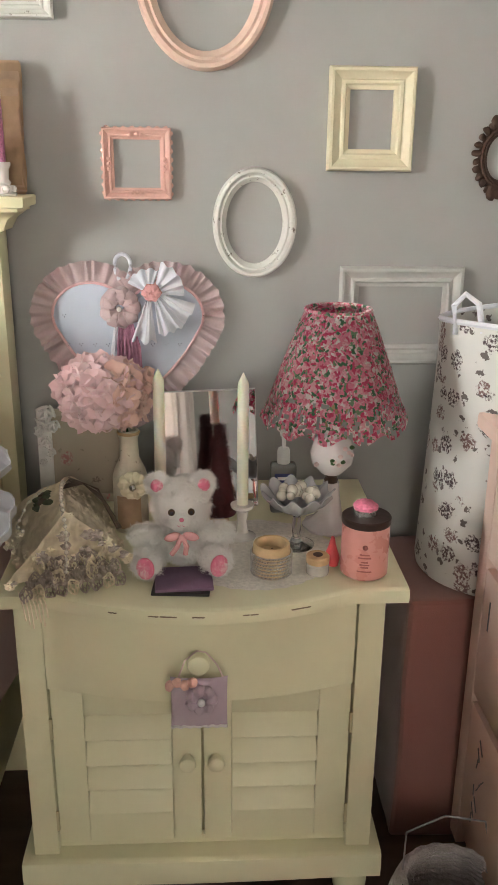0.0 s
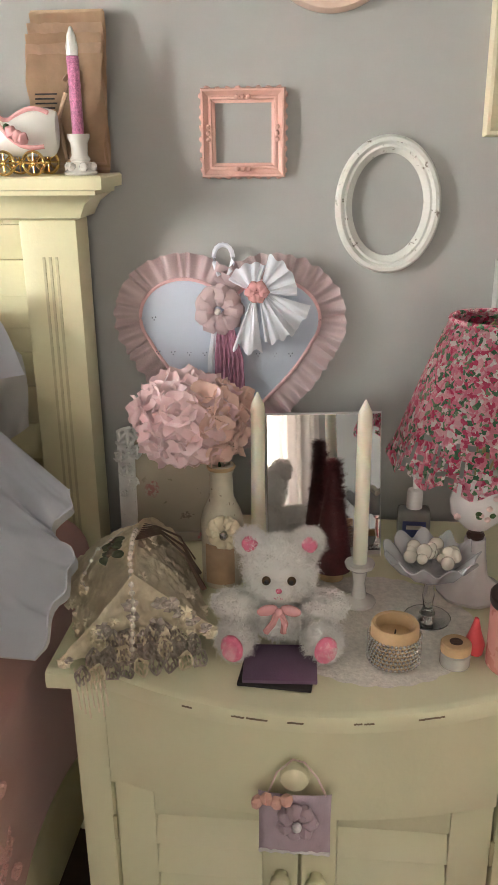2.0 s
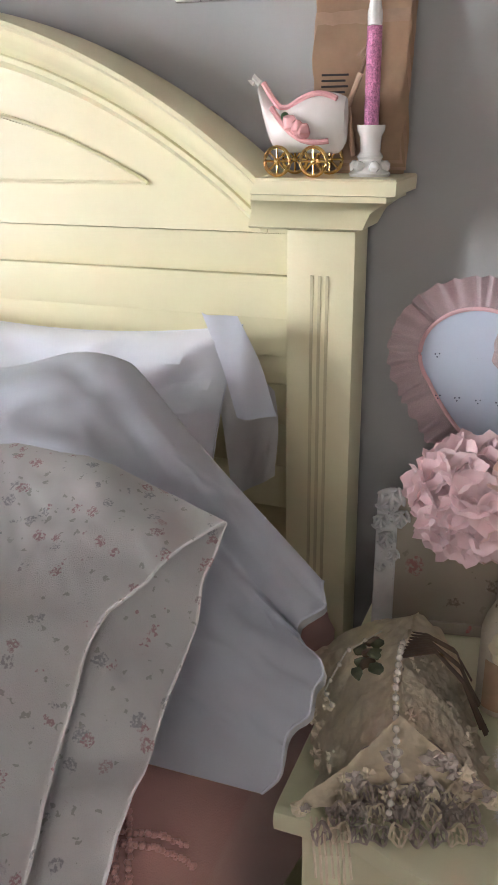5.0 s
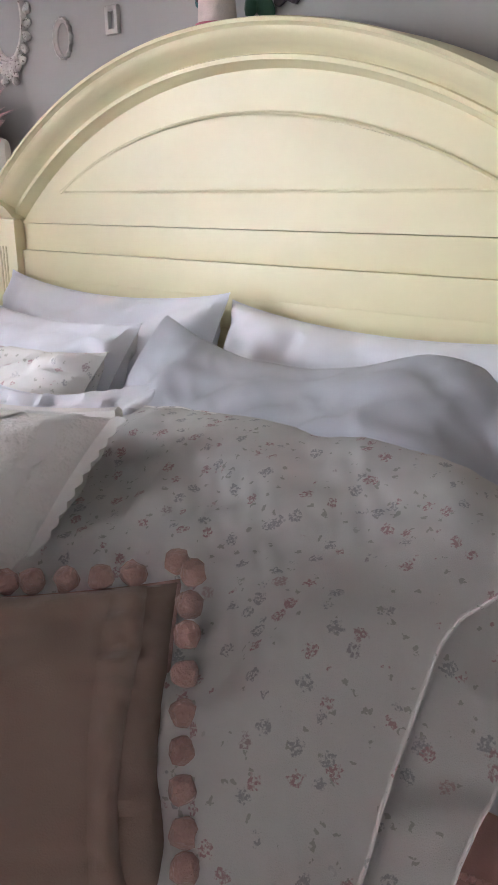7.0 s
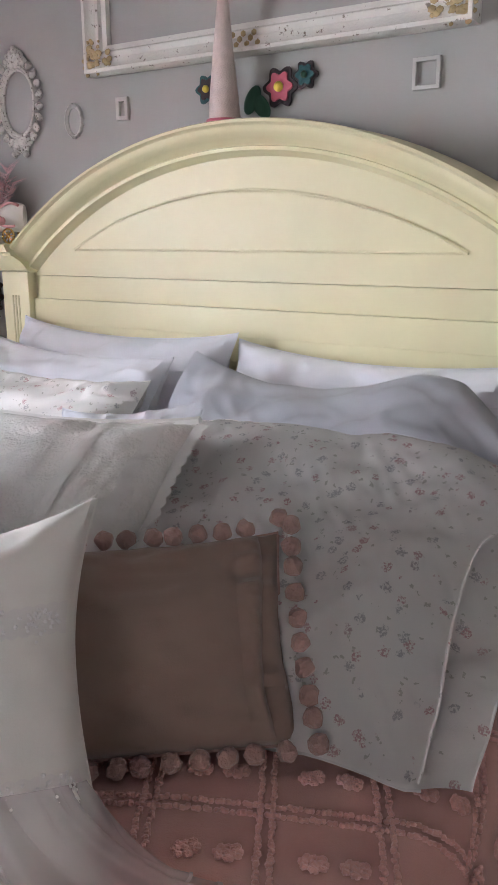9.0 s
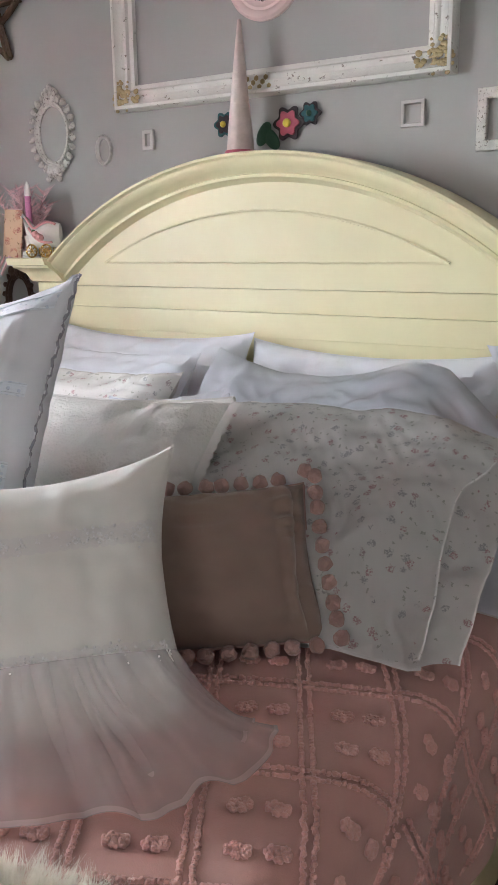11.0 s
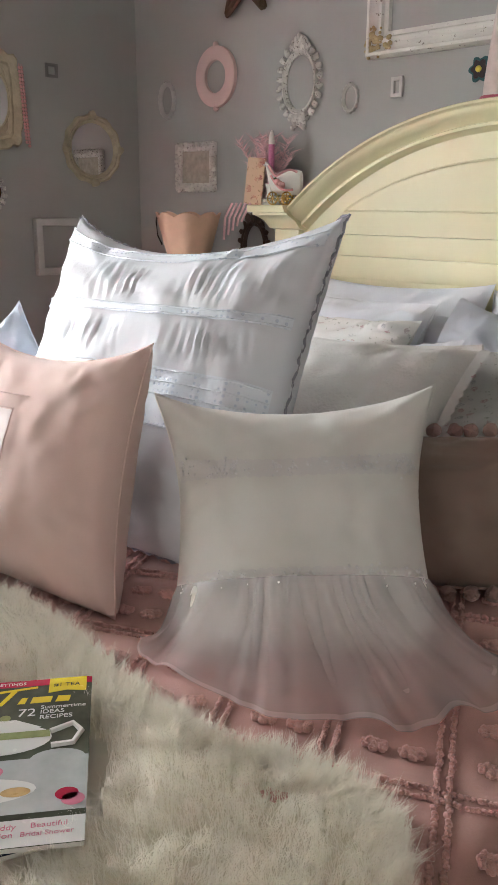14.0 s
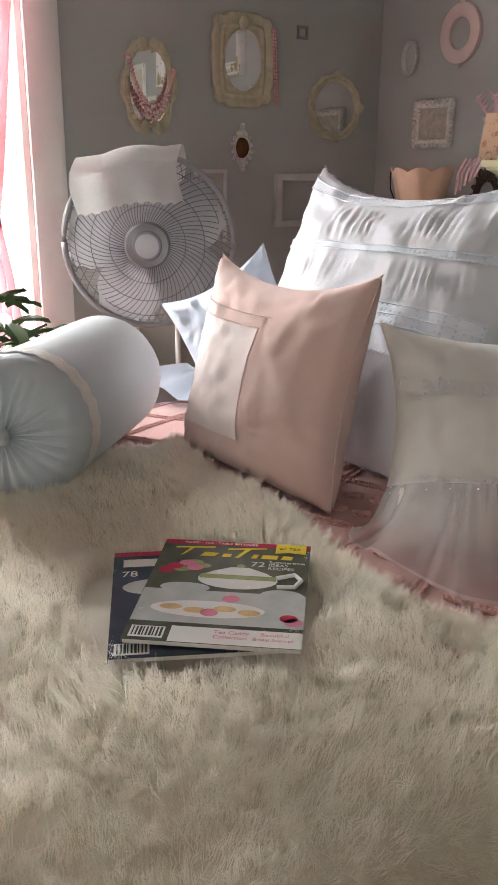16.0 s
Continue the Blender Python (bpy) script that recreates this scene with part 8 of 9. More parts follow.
# pearl compote
M_MILK = mat("milk_glass", (0.74, 0.75, 0.78), 0.2, 0.05, 20, 0.05, 60, Transmission_Weight=0.35)
cp = thing("compote_dish", "ruffled milk glass compote filled with pearls", "dish", Matrix.Translation((1.367, -0.370, NZ + 0.002)))
part("foot", lathe([(0.0, 0.0), (0.034, 0.0), (0.035, 0.003), (0.012, 0.010), (0.007, 0.020), (0.009, 0.040), (0.007, 0.060), (0.012, 0.066), (0.0, 0.066)], 32), M_GLASS, cp, "clear glass foot")
part("bowl", lathe([(0.010, 0.0665), (0.030, 0.074), (0.052, 0.092), (0.068, 0.110), (0.0665, 0.1115), (0.050, 0.095), (0.028, 0.078), (0.0, 0.072)], 120, wobble=lambda r, z, a: (r * (1 + (0.07 if r > 0.045 else 0.0) * math.cos(a * 11)), z + (0.007 * math.cos(a * 11 + 0.8) if r > 0.045 else 0))), M_MILK, cp)
rr = random.Random(9)
for k_ in range(24):
    rad = 0.036 * math.sqrt(rr.random())
    a_ = rr.uniform(0, math.tau)
    pr = rr.uniform(0.008, 0.012)
    pl = thing("pearl", "glossy cream pearl lying in the glass dish", "pearl", Matrix.Translation((1.367 + rad * math.cos(a_), -0.370 + rad * math.sin(a_), NZ + 0.088 + pr + 0.012 * (1 - rad / 0.036) + 0.010 * (k_ % 2))), "pearls in the dish")
    part("bead", ball(bmesh.new(), (0, 0, 0), pr, 12, 8), M_PEARL, pl)

# lamp
k = Nodes("crocheted_rose_shade")
wp = k.n.new("ShaderNodeTexNoise")
k.l.new(k.co, wp.inputs["Vector"])
wp.inputs["Scale"].default_value = 90
ad = k.n.new("ShaderNodeVectorMath")
ad.operation = "MULTIPLY_ADD"
k.l.new(wp.outputs["Color"], ad.inputs[0])
ad.inputs[1].default_value = (0.020, 0.020, 0.020)
k.l.new(k.co, ad.inputs[2])
vo = k.voronoi(165, ad.outputs[0])
se = k.n.new("ShaderNodeSeparateColor")
k.l.new(vo.outputs["Color"], se.inputs[0])
rampn = k.n.new("ShaderNodeValToRGB")
k.l.new(se.outputs[0], rampn.inputs[0])
rampn.color_ramp.interpolation = "CONSTANT"
el = rampn.color_ramp.elements
el[0].position, el[0].color, el[1].position, el[1].color = 0.0, (0.80, 0.26, 0.36, 1), 0.28, (0.68, 0.07, 0.17, 1)
for p_, c_ in ((0.48, (0.84, 0.46, 0.52, 1)), (0.66, (0.85, 0.76, 0.74, 1)), (0.78, (0.07, 0.20, 0.10, 1)), (0.90, (0.20, 0.34, 0.18, 1))):
    e_ = el.new(p_)
    e_.color = c_
yarn = k.noise(420, 2)
k.bump(k.math("ADD", yarn, k.math("MULTIPLY", vo.outputs["Distance"], -1.5)), 0.9, 0.004)
M_SHADE = k.done(k.mix(k.ramp(yarn, 0.3, 0.7), k.mix(0.12, rampn.outputs[0], (0.35, 0.05, 0.09), "MULTIPLY"), rampn.outputs[0]), 0.85, 0.0, Sheen_Weight=0.2)
M_OPAL = mat("opal_glass", (0.76, 0.72, 0.72), 0.18, 0.08, 30, 0.05, 60)
lamp = thing("table_lamp", "table lamp with a crocheted rose shade and opal base", "lamp", Matrix.Translation((1.443, -0.285, NZ + 0.002)))
part("base", lathe([(0.0, 0.0), (0.052, 0.0), (0.054, 0.006), (0.040, 0.014), (0.024, 0.030), (0.018, 0.070), (0.016, 0.096), (0.0, 0.096)], 36, wobble=lambda r, z, a: (r * (1 + 0.03 * math.cos(a * 8)), z)), M_OPAL, lamp)
part("collar", lathe([(0.0, 0.0965), (0.013, 0.0965), (0.014, 0.102), (0.011, 0.107), (0.014, 0.113), (0.0, 0.113)], 24), M_BRONZE, lamp, "dark brass collar")
part("font", lathe([(0.0, 0.1135), (0.020, 0.116), (0.040, 0.138), (0.043, 0.158), (0.036, 0.184), (0.016, 0.200), (0.0, 0.201)], 36), M_OPAL, lamp, "opal glass globe")
rr = random.Random(2)
for k_ in range(12):
    a_, z = rr.uniform(-2.6, -0.5), rr.uniform(0.140, 0.178)
    part("painted_rose", ball(bmesh.new(), (0.0415 * math.cos(a_), 0.0415 * math.sin(a_), z), 0.0055, 7, 5, 0.8), M_PINKF if k_ % 3 else M_LEAF, lamp)
part("socket", lathe([(0.0, 0.2015), (0.010, 0.2015), (0.010, 0.27), (0.0, 0.27)], 16), M_GILT, lamp)
part("harp", tube([(0.012, 0, 0.21), (0.046, 0, 0.30), (0.040, 0, 0.39), (0.0, 0, 0.435), (-0.040, 0, 0.39), (-0.046, 0, 0.30), (-0.012, 0, 0.21)], 0.0022, 6), M_GILT, lamp)


def shade_wob(r, z, a):
    low = max(0.0, (0.30 - z) / 0.08)
    return r * (1 + 0.025 * math.cos(a * 12 + 0.5) * (0.3 + low)) + 0.0025 * noise.noise(Vector((a * 30, z * 300, 0))), z + 0.010 * low * math.cos(a * 12) * (1 if z < 0.25 else 0.3)


prof = [(0.060 + 0.080 * (i / 30) ** 0.9, 0.440 - 0.216 * i / 30) for i in range(31)]
bm = bmesh.new()
rings = []
for r, z in prof:
    rings.append([bm.verts.new((lambda w: (w[0] * math.cos(i / 150 * math.tau), w[0] * math.sin(i / 150 * math.tau), w[1]))(shade_wob(r, z, i / 150 * math.tau))) for i in range(150)])
rr = random.Random(31)
for j, (a, b) in enumerate(zip(rings, rings[1:])):
    for i in range(150):
        if j > 20 and rr.random() < 0.16 + 0.02 * (j - 20):
            continue
        bm.faces.new((a[i], a[(i + 1) % 150], b[(i + 1) % 150], b[i]))
bmesh.ops.solidify(bm, geom=bm.faces[:], thickness=0.002)
part("shade", bm, M_SHADE, lamp, "pink and green crocheted shade")
part("shade_ring", tube([(0.061 * math.cos(i / 40 * math.tau), 0.061 * math.sin(i / 40 * math.tau), 0.440) for i in range(40)], 0.0035, 6, True), M_SHADE, lamp)

# pump bottle
bt = thing("pump_bottle", "clear gel pump bottle with a blue label", "bottle", Matrix.Translation((1.355, -0.205, NZ + 0.002)))
M_GEL = mat("clear_gel", (0.52, 0.54, 0.54), 0.12, 0.05, 20, 0.05, 60, Transmission_Weight=0.6)
part("bottle", boxed(-0.027, 0.027, -0.017, 0.017, 0.0, 0.108, 0.010, 4), M_GEL, bt)
part("label", boxed(-0.019, 0.019, -0.0182, -0.0172, 0.062, 0.090, 0.0004), mat("blue_label", (0.05, 0.07, 0.22), 0.4, 0.1, 20, 0.02, 60), bt, "dark blue label")
part("label_logo", boxed(-0.013, 0.013, -0.0190, -0.0184, 0.076, 0.083), M_INKW, bt)
part("neck", lathe([(0.0, 0.1082), (0.013, 0.1082), (0.013, 0.134), (0.011, 0.140), (0.004, 0.142), (0.004, 0.160), (0.0, 0.160)], 20), M_TRIM, bt, "white pump collar")
part("nozzle", tube([(0, 0, 0.160), (0.0, 0, 0.170), (-0.004, -0.012, 0.180), (-0.006, -0.030, 0.178)], 0.005, 8), M_TRIM, bt)

# standing mirror, candles, bottlebrush tree
mr = thing("tabletop_mirror", "frameless rectangular mirror leaning on the wall", "mirror", pose(1.209, -0.187, NZ + 0.001, -12, 0, 7.7))
part("glass", boxed(-0.097, 0.097, -0.003, 0.003, 0.0, 0.250, 0.001), M_MIRROR, mr, "", False)
part("edge", boxed(-0.0990, 0.0990, 0.0035, 0.0075, 0.0, 0.2520), M_TRIM, mr, "", False)


def taper(x, y, h0, h1, label):
    c = thing("taper_candle", label, "candle", Matrix.Translation((x, y, NZ + 0.002)), "ivory taper candles")
    part("stick", lathe([(0.0, 0.0), (0.026, 0.0), (0.027, 0.004), (0.012, 0.012), (0.009, h0 * 0.5), (0.012, h0 - 0.014), (0.022, h0 - 0.006), (0.023, h0), (0.0, h0)], 28, wobble=lambda r, z, a: (r * (1 + 0.02 * math.cos(a * 10)), z)), M_PORC, c, "white china candlestick")
    part("wax", lathe([(0.0, h0 + 0.0003), (0.0108, h0 + 0.0003), (0.0112, h0 + 0.02), (0.0105, h1 - 0.024), (0.0095, h1 - 0.018), (0.001, h1), (0.0, h1)], 22), M_WAX, c, "ivory taper wax")


taper(1.108, -0.318, 0.068, 0.335, "ivory taper candle in a white china stick")
taper(1.265, -0.332, 0.070, 0.331, "ivory taper candle in a fluted china stick")
M_RED = mat("dark_red_bristle", (0.085, 0.012, 0.015), 0.6, 0.4, 80, 0.4, 200)
tre = thing("bottlebrush_tree", "dark red frosted bottlebrush tree", "ornament", Matrix.Translation((1.222, -0.255, NZ + 0.002)))
part("base", lathe([(0.0, 0.0), (0.020, 0.0), (0.018, 0.012), (0.0, 0.013)], 20), M_WAXT, tre)
part("core", lathe([(0.0, 0.014), (0.034, 0.020), (0.024, 0.09), (0.012, 0.16), (0.003, 0.205), (0.0, 0.210)], 20), M_RED, tre)
rg = np.random.default_rng(3)
hts = rg.uniform(0.018, 0.205, 2600)
an = rg.uniform(0, math.tau, 2600)
rad = 0.036 * (1 - (hts - 0.016) / 0.20)
P_ = np.stack([rad * 0.6 * np.cos(an), rad * 0.6 * np.sin(an), hts], 1)
N_ = np.stack([np.cos(an), np.sin(an), 0.25 + 0 * an], 1)
v, f = hairs((P_, N_, N_ * 0.2), 0.013, 0.00035, 3, 2, 0.0, 0.4)
o = mesh_part("bristles", v, f, M_RED, tre, "", False)
o["kind"] = "stuff"

# bottle with rosette, and hydrangea
M_BOTTLE = mat("cream_chalk_paint", (0.66, 0.60, 0.48), 0.75, 0.2, 20, 0.4, 90, wear_shade=(0.24, 0.18, 0.12), wear_shade_at=0.62)
vb = thing("painted_bottle", "cream painted bottle with a fabric rosette", "bottle", Matrix.Translation((1.046, -0.280, NZ + 0.002)))
part("bottle", lathe([(0.0, 0.0), (0.032, 0.0), (0.034, 0.004), (0.034, 0.110), (0.030, 0.126), (0.019, 0.150), (0.0175, 0.190), (0.020, 0.194), (0.020, 0.205), (0.015, 0.206), (0.013, 0.19), (0.0, 0.188)], 36), M_BOTTLE, vb)
part("mouth_ring", tube([(0.0195 * math.cos(i / 24 * math.tau), 0.0195 * math.sin(i / 24 * math.tau), 0.201) for i in range(24)], 0.0035, 6, True), M_WAXT, vb, "bare tan rim")
for k_ in range(10):
    a_ = k_ / 10 * math.tau
    part("rosette_petal", rough_up(ball(bmesh.new(), (0.008 + 0.017 * math.cos(a_), -0.036, 0.104 + 0.017 * math.sin(a_)), 0.012, 8, 6), 0.003, 150, k_), M_CREAMF, vb)
part("brooch", ball(bmesh.new(), (0.008, -0.048, 0.104), 0.007, 8, 6), M_RHINE, vb)
part("burlap_patch", sweep([(0.0352 * math.cos(a), 0.0352 * math.sin(a), 0.045) for a in [-2.3 + 1.4 * i / 10 for i in range(11)]], [(-0.0006, -0.034), (0.0006, -0.034), (0.0006, 0.034), (-0.0006, 0.034)]), M_KRAFT, vb, "brown burlap patch")
hyd = thing("hydrangea_stem", "pink silk hydrangea standing in the painted bottle", "artificial flower")
part("stem", tube([(1.046, -0.280, NZ + 0.194), (1.040, -0.282, NZ + 0.225), (1.018, -0.285, NZ + 0.270)], 0.0025, 6), M_LEAF, hyd)
def silk(name, lo, hi):
    k = Nodes(name)
    tr = k.n.new("ShaderNodeBsdfTranslucent")
    tr.inputs[0].default_value = rgb(hi)
    mx = k.n.new("ShaderNodeMixShader")
    mx.inputs[0].default_value = 0.2
    k.done(k.mix(k.ramp(k.noise(24, 3), 0.3, 0.7), lo, hi), 0.75, 0.0, Sheen_Weight=0.3)
    k.bump(k.noise(240, 2), 0.2, 0.002)
    k.l.new(k.b.outputs[0], mx.inputs[1])
    k.l.new(tr.outputs[0], mx.inputs[2])
    k.l.new(mx.outputs[0], k.n["Material Output"].inputs[0])
    return k.m


M_HYD = silk("pink_silk_petal", (0.86, 0.60, 0.62), (0.94, 0.76, 0.77))
M_HYD2 = silk("peach_silk_petal", (0.84, 0.56, 0.48), (0.90, 0.68, 0.60))
pet = bmesh.new()
bmesh.ops.create_grid(pet, x_segments=4, y_segments=4, size=1.0)
for v in pet.verts:
    x, y = (v.co.x + 1) / 2, v.co.y
    v.co = Vector((0.020 * x, 0.0155 * y * math.sin(min(1, x * 0.88 + 0.12) * 2.75) ** 0.6, 0.006 * x * x + 0.003 * abs(y) - 0.002 * math.sin(y * 5)))
pm = bpy.data.meshes.new("petal")
pet.to_mesh(pm)
pet.free()
pm.polygons.foreach_set("use_smooth", [True] * len(pm.polygons))
pm.materials.append(M_HYD)
pm2 = pm.copy()
pm2.materials.clear()
pm2.materials.append(M_HYD2)
rr = random.Random(41)
hc, hr = Vector((1.004, -0.285, 1.018)), Vector((0.074, 0.062, 0.054))
for k_ in range(70):
    z = 1 - 2 * (k_ + 0.5) / 70
    a_ = k_ * 2.39996
    d = Vector((math.sqrt(1 - z * z) * math.cos(a_), math.sqrt(1 - z * z) * math.sin(a_), z))
    p = hc + Vector((d.x * hr.x, d.y * hr.y, d.z * hr.z)) * rr.uniform(0.86, 1.06)
    q = d.to_track_quat("Z", "X").to_matrix().to_4x4()
    spin = rr.uniform(0, 6)
    for w in range(4):
        o = new("petal", pm if d.x < 0.25 or rr.random() < 0.3 else pm2)
        o.parent = hyd
        o.matrix_basis = Matrix.Translation(p) @ q @ Matrix.Rotation(spin + w * math.pi / 2 + rr.uniform(-0.2, 0.2), 4, "Z") @ Matrix.Rotation(rr.uniform(-0.55, 0.1), 4, "Y") @ Matrix.Scale(rr.uniform(1.15, 1.6), 4)
bm = bmesh.new()
bmesh.ops.create_icosphere(bm, subdivisions=3, radius=1.0, matrix=Matrix.Translation(hc) @ Matrix.Diagonal((0.062, 0.048, 0.042, 1)))
part("flower_heart", rough_up(bm, 0.008, 50), M_HYD2, hyd)

# photo frame with roses
M_PRINT = printed("botanical_print", (0.44, 0.38, 0.30), ((0.52, 0.20, 0.20), (0.24, 0.19, 0.15)), 20, 0.30, leaf=(0.26, 0.23, 0.17))
pf = thing("rose_picture_frame", "whitewashed frame with carved roses and botanical print", "picture frame", pose(0.940, -0.145, NZ + 0.001, -9, 0, 10))
M_ROSEW = mat("chalky_white_resin", (0.70, 0.69, 0.67), 0.75, 0.15, 30, 0.4, 120, wear_shade=(0.30, 0.29, 0.27), wear_shade_at=0.64)
W_, H_ = 0.190, 0.205
part("print", boxed(-W_ / 2 + 0.008, W_ / 2 - 0.008, -0.004, 0.002, 0.008, H_ - 0.008), M_PRINT, pf, "faded rose botanical print")
for nm, b_ in (("left_rail", (-W_ / 2, -W_ / 2 + 0.030, 0.0, H_)), ("right_rail", (W_ / 2 - 0.016, W_ / 2, 0.0, H_)), ("bottom_rail", (-W_ / 2 + 0.030, W_ / 2 - 0.016, 0.0, 0.018)), ("top_rail", (-W_ / 2 + 0.030, W_ / 2 - 0.016, H_ - 0.014, H_))):
    part(nm, boxed(b_[0], b_[1], -0.010, 0.006, b_[2], b_[3], 0.003), M_ROSEW if nm == "left_rail" else M_PRINT, pf)
for k_, (x, z, r) in enumerate(((-0.078, 0.196, 0.030), (-0.062, 0.170, 0.020), (-0.090, 0.163, 0.018), (-0.080, 0.138, 0.020), (-0.070, 0.114, 0.015), (-0.086, 0.096, 0.011))):
    for w in range(9):
        a_ = w * 2.4
        rr_ = r * (0.15 + 0.085 * w)
        bm = bmesh.new()
        bmesh.ops.create_uvsphere(bm, u_segments=8, v_segments=5, radius=1.0, matrix=Matrix.Translation((x + rr_ * math.cos(a_) * 0.7, -0.020 + 0.010 * w / 9, z + rr_ * math.sin(a_) * 0.7)) @ Matrix.Rotation(-a_, 4, "Y") @ Matrix.Diagonal((r * 0.16, r * 0.3, r * 0.5, 1)))
        part("carved_petal", bm, M_ROSEW, pf)

# doily and glass plate under the small things
M_DOILY = mat("sheer_lace_doily", (0.86, 0.82, 0.75), 0.8, 0.2, 120, 0.8, 240)
do = thing("lace_doily", "cream lace doily spread under the trinkets", "doily", Matrix.Translation((1.285, -0.405, NZ + 0.0004)))
part("lace", lathe([(0.0, 0.0), (0.170, 0.0), (0.172, 0.0006), (0.0, 0.0008)], 160, wobble=lambda r, z, a: (r * (1 + 0.03 * abs(math.sin(a * 14))) * (0.80 if math.sin(a) < 0 else 0.9), z)), M_DOILY, do)

# ---- dresser, hamper and the covered chest in the corner ----
M_PINKPAINT = mat("pale_pink_chalk_paint", (0.76, 0.55, 0.48), 0.6, 0.06, 5, 0.2, 120)
M_STENCIL = mat("grey_stencil_ink", (0.14, 0.12, 0.13), 0.7, 0.2, 30, 0.1, 90)
ds = thing("dresser", "pale pink painted dresser with stencilled butterflies", "dresser")
part("carcass", boxed(1.742, 2.18, -1.30, -0.385, 0.06, 0.955, 0.003), M_PINKPAINT, ds)
part("dresser_top", boxed(1.715, 2.20, -1.33, -0.235, 0.956, 0.988, 0.008), M_PINKPAINT, ds)
part("corner_stile", boxed(1.722, 1.7415, -0.43, -0.386, 0.06, 0.955, 0.002), M_PINKPAINT, ds)
for z0, z1_ in ((0.735, 0.945), (0.440, 0.715), (0.130, 0.420)):
    dr_ = part("drawer_front", boxed(1.722, 1.7415, -1.28, -0.434, z0, z1_, 0.004), M_PINKPAINT, ds)
    for y in (-0.86, -1.12):
        bm = lathe([(0.0, 0.0), (0.010, 0.0), (0.008, 0.012), (0.017, 0.020), (0.015, 0.030), (0.0, 0.032)], 20)
        bm.transform(Matrix.Translation((1.7215, y, (z0 + z1_) / 2)) @ Matrix.Rotation(radians(-90), 4, "Y"))
        part("knob", bm, M_PORC, dr_, "white porcelain knob")


def butterfly(y, z, s):
    """A flat stencilled butterfly on the drawer front: four lobed wings and a body."""
    for a_, r in ((0.6, 1.0), (-0.5, 0.75), (math.pi - 0.6, 1.0), (math.pi + 0.5, 0.75)):
        bm = bmesh.new()
        pts = [(0, 0)] + [(s * r * math.cos(a_ + d) * k2, s * r * math.sin(a_ + d) * k2) for d, k2 in ((-0.42, 0.75), (-0.2, 1.0), (0.1, 1.02), (0.42, 0.85))]
        vs = [bm.verts.new((1.7209, y + p, z + q)) for p, q in pts]
        fc = bm.faces.new(vs)
        bmesh.ops.inset_individual(bm, faces=[fc], thickness=s * 0.07)
        bmesh.ops.delete(bm, geom=[fc], context="FACES_ONLY")
        part("stencilled_wing", bm, M_STENCIL, ds, "", False)
    part("stencilled_body", boxed(1.7206, 1.7212, y - s * 0.05, y + s * 0.05, z - s * 0.55, z + s * 0.5), M_STENCIL, ds, "", False)


butterfly(-0.475, 0.635, 0.058)
for k_ in range(9):
    y, z = -0.50 - 0.012 * (k_ % 3), 0.18 + 0.022 * k_
    part("stencilled_spray", tube([(1.7212, y, z), (1.7212, y + 0.02 * math.sin(k_), z + 0.024)], 0.0016, 4), M_STENCIL, ds)
for x in (1.78, 2.14):
    for y in (-1.26, -0.43):
        part("foot", boxed(x - 0.025, x + 0.025, y - 0.025, y + 0.025, 0.0, 0.0595, 0.004), M_PINKPAINT, ds)

M_ROSEW2 = printed("rose_print_canvas", (0.76, 0.75, 0.73), ((0.09, 0.06, 0.07), (0.22, 0.13, 0.13)), 21, 0.42, leaf=(0.16, 0.13, 0.13))
M_CLOTHP = cloth("dusty_rose_velvet", (0.30, 0.12, 0.10), weave=400, creases=10, sheen=0.6)
chest = thing("covered_chest", "tall chest covered with a dusty rose cloth", "chest", Matrix.Translation((1.815, -0.20, 0.0)))
bm = boxed(-0.215, 0.215, -0.155, 0.165, 0.0, 0.60, 0.018, 3)
bmesh.ops.subdivide_edges(bm, edges=bm.edges[:], cuts=6, use_grid_fill=True)
part("cover", rough_up(bm, 0.006, 9), M_CLOTHP, chest)
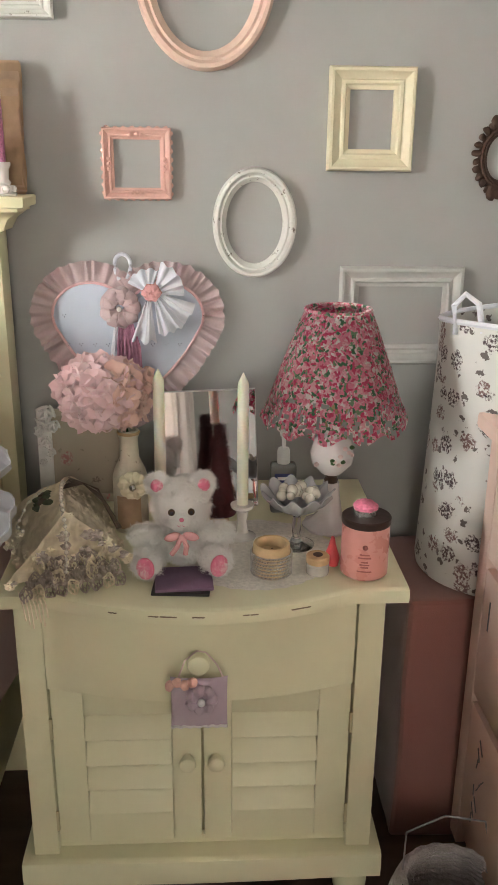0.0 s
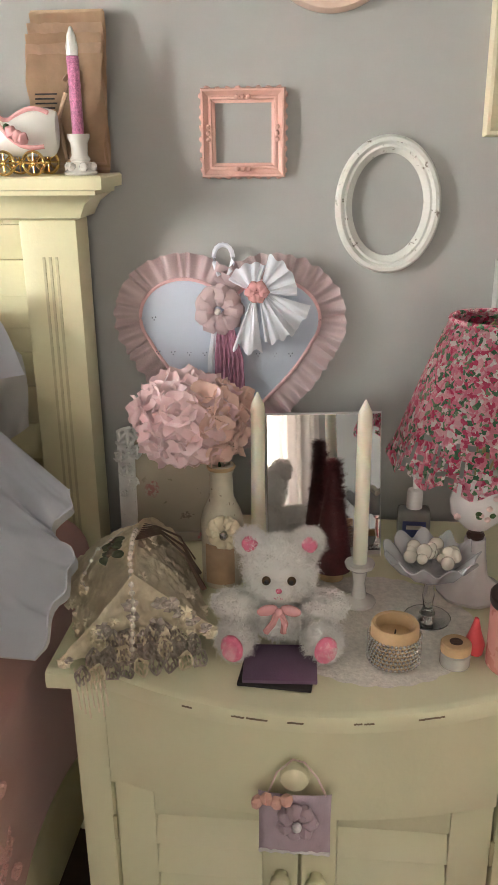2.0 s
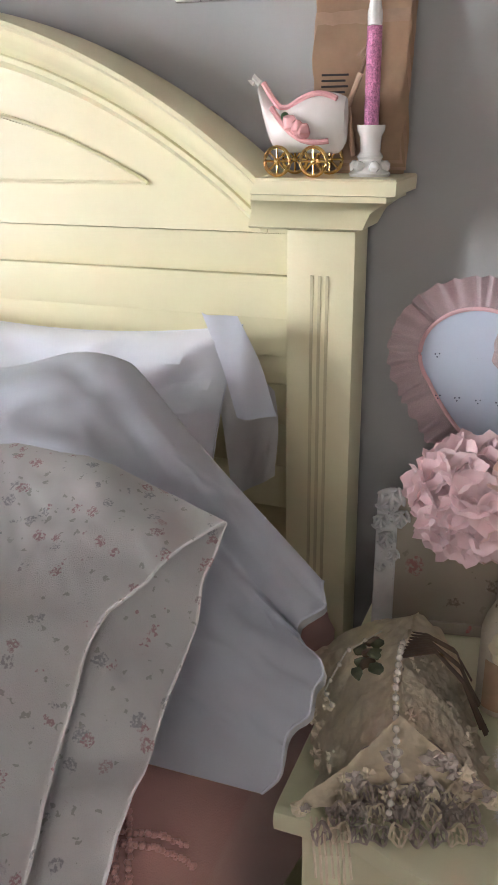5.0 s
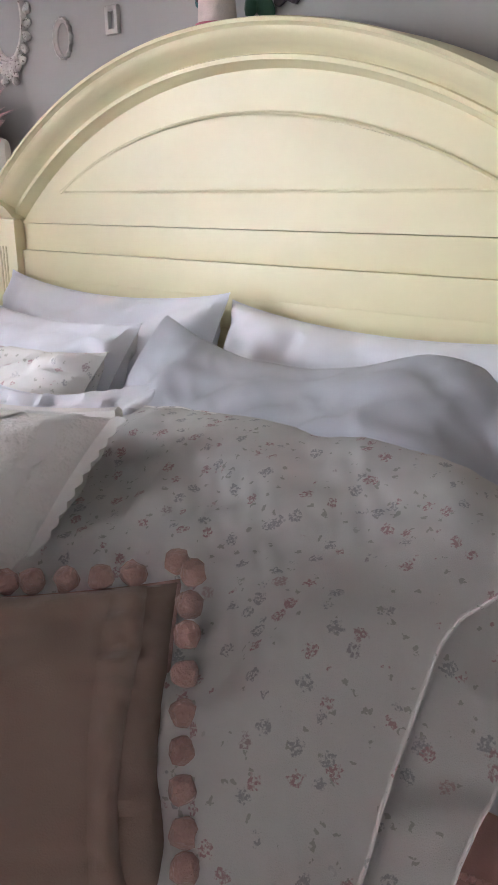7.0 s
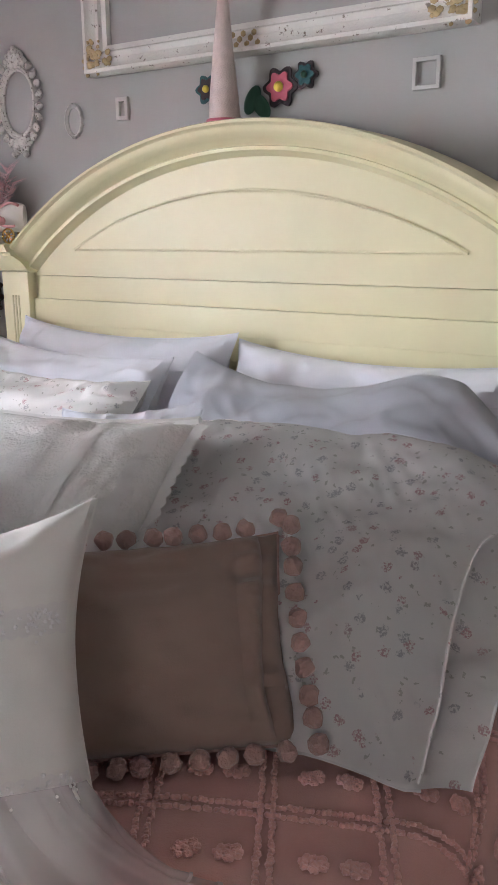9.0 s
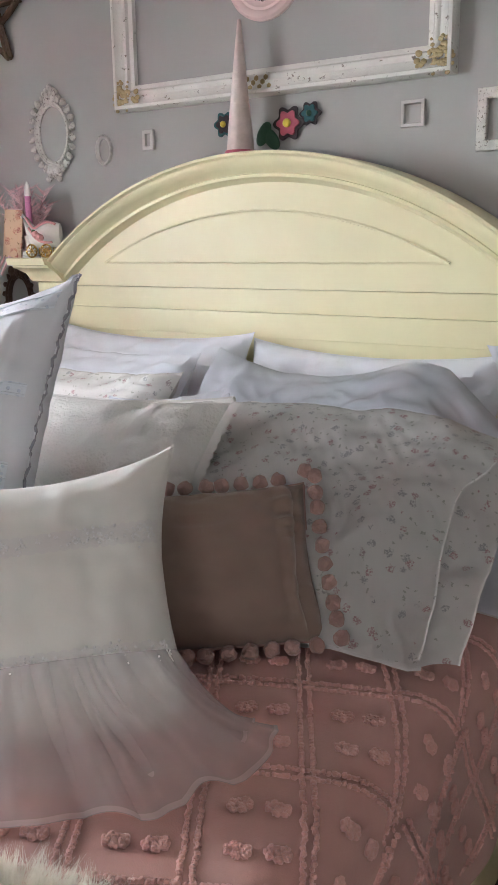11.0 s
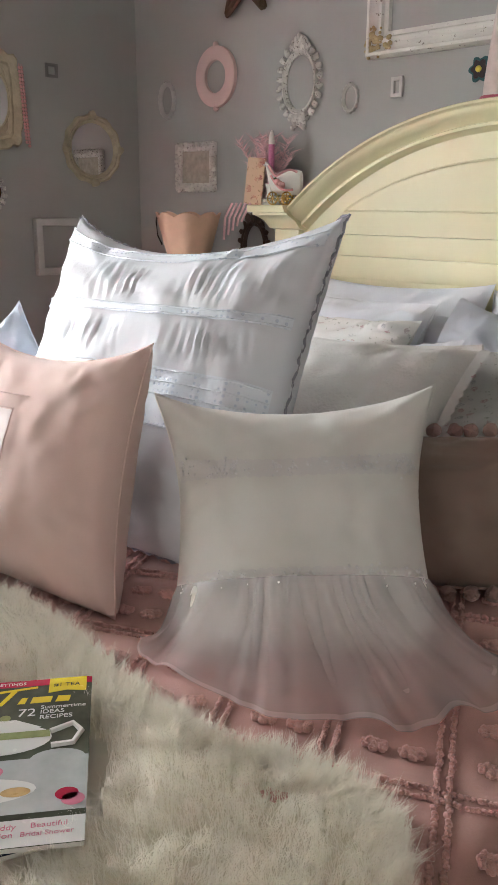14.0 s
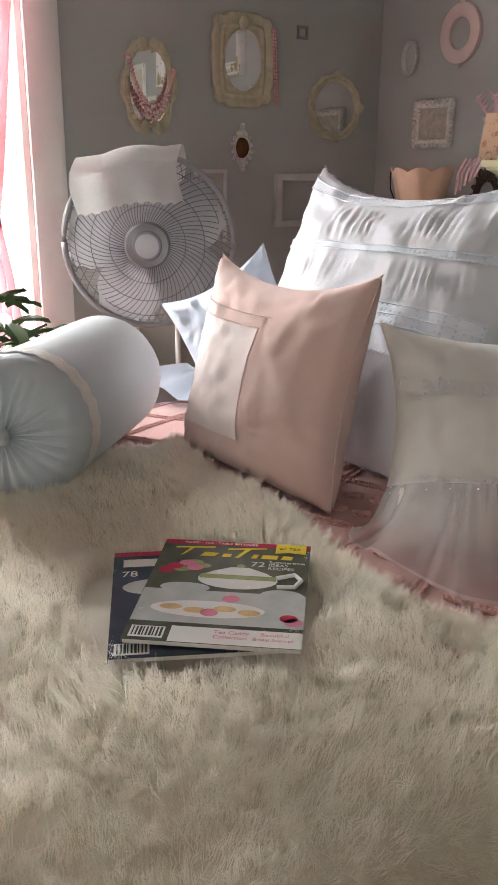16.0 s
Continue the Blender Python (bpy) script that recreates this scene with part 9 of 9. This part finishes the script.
hp = thing("laundry_hamper", "white canvas hamper printed with dark roses", "laundry hamper", Matrix.Translation((1.825, -0.200, 0.605)))
HR = 0.165
part("bag", lathe([(0.0, 0.0), (HR * 1.03, 0.0), (HR * 1.05, 0.02), (HR, 0.20), (HR * 0.97, 0.40), (HR * 0.96, 0.535), (HR * 0.93, 0.535), (HR * 0.93, 0.40), (HR * 0.96, 0.03), (0.0, 0.02)], 60, wobble=lambda r, z, a: (r * (1 + 0.018 * noise.noise(Vector((math.cos(a) * 2, math.sin(a) * 2, z * 7)))), z + (0.008 * math.sin(a * 2) if z > 0.3 else 0))), M_ROSEW2, hp)
part("rim_binding", tube([(HR * 0.955 * math.cos(i / 48 * math.tau), HR * 0.955 * math.sin(i / 48 * math.tau), 0.538 + 0.008 * math.sin(i / 24 * math.tau)) for i in range(48)], 0.006, 6, True), M_WHITE, hp, "white binding")
part("handle_loop", tube([(-0.150, -0.06, 0.52), (-0.158, -0.062, 0.575), (-0.140, -0.07, 0.598), (-0.118, -0.085, 0.582), (-0.112, -0.105, 0.53)], 0.006, 7), M_WHITE, hp, "white rope handle")

M_KNIT = cloth("grey_knit_yarn", (0.34, 0.31, 0.31), weave=160, creases=120, bump=0.9)
kb = thing("knitted_basket", "grey knitted basket with a wire handle on the floor", "basket", Matrix.Translation((1.645, -0.630, 0.0)))
bm, rows = bmesh.new(), []
for j in range(12):
    s = j / 11
    r = 0.088 + 0.020 * math.sin(s * math.pi)
    part("knit_row", tube([(r * math.cos(i / 60 * math.tau), 0.9 * r * math.sin(i / 60 * math.tau), 0.012 + 0.014 * j + 0.002 * math.sin(i * 1.7)) for i in range(60)], 0.0095, 6, True), M_KNIT, kb)
part("inside", lathe([(0.0, 0.0), (0.08, 0.0), (0.085, 0.02), (0.0, 0.03)], 32), M_DARK, kb)
bm.free()
part("wire_handle", tube([(-0.085, 0.02, 0.17), (-0.075, 0.05, 0.235), (0.0, 0.06, 0.262), (0.075, 0.05, 0.255), (0.088, 0.03, 0.17)], 0.0022, 6), M_WIRE, kb)
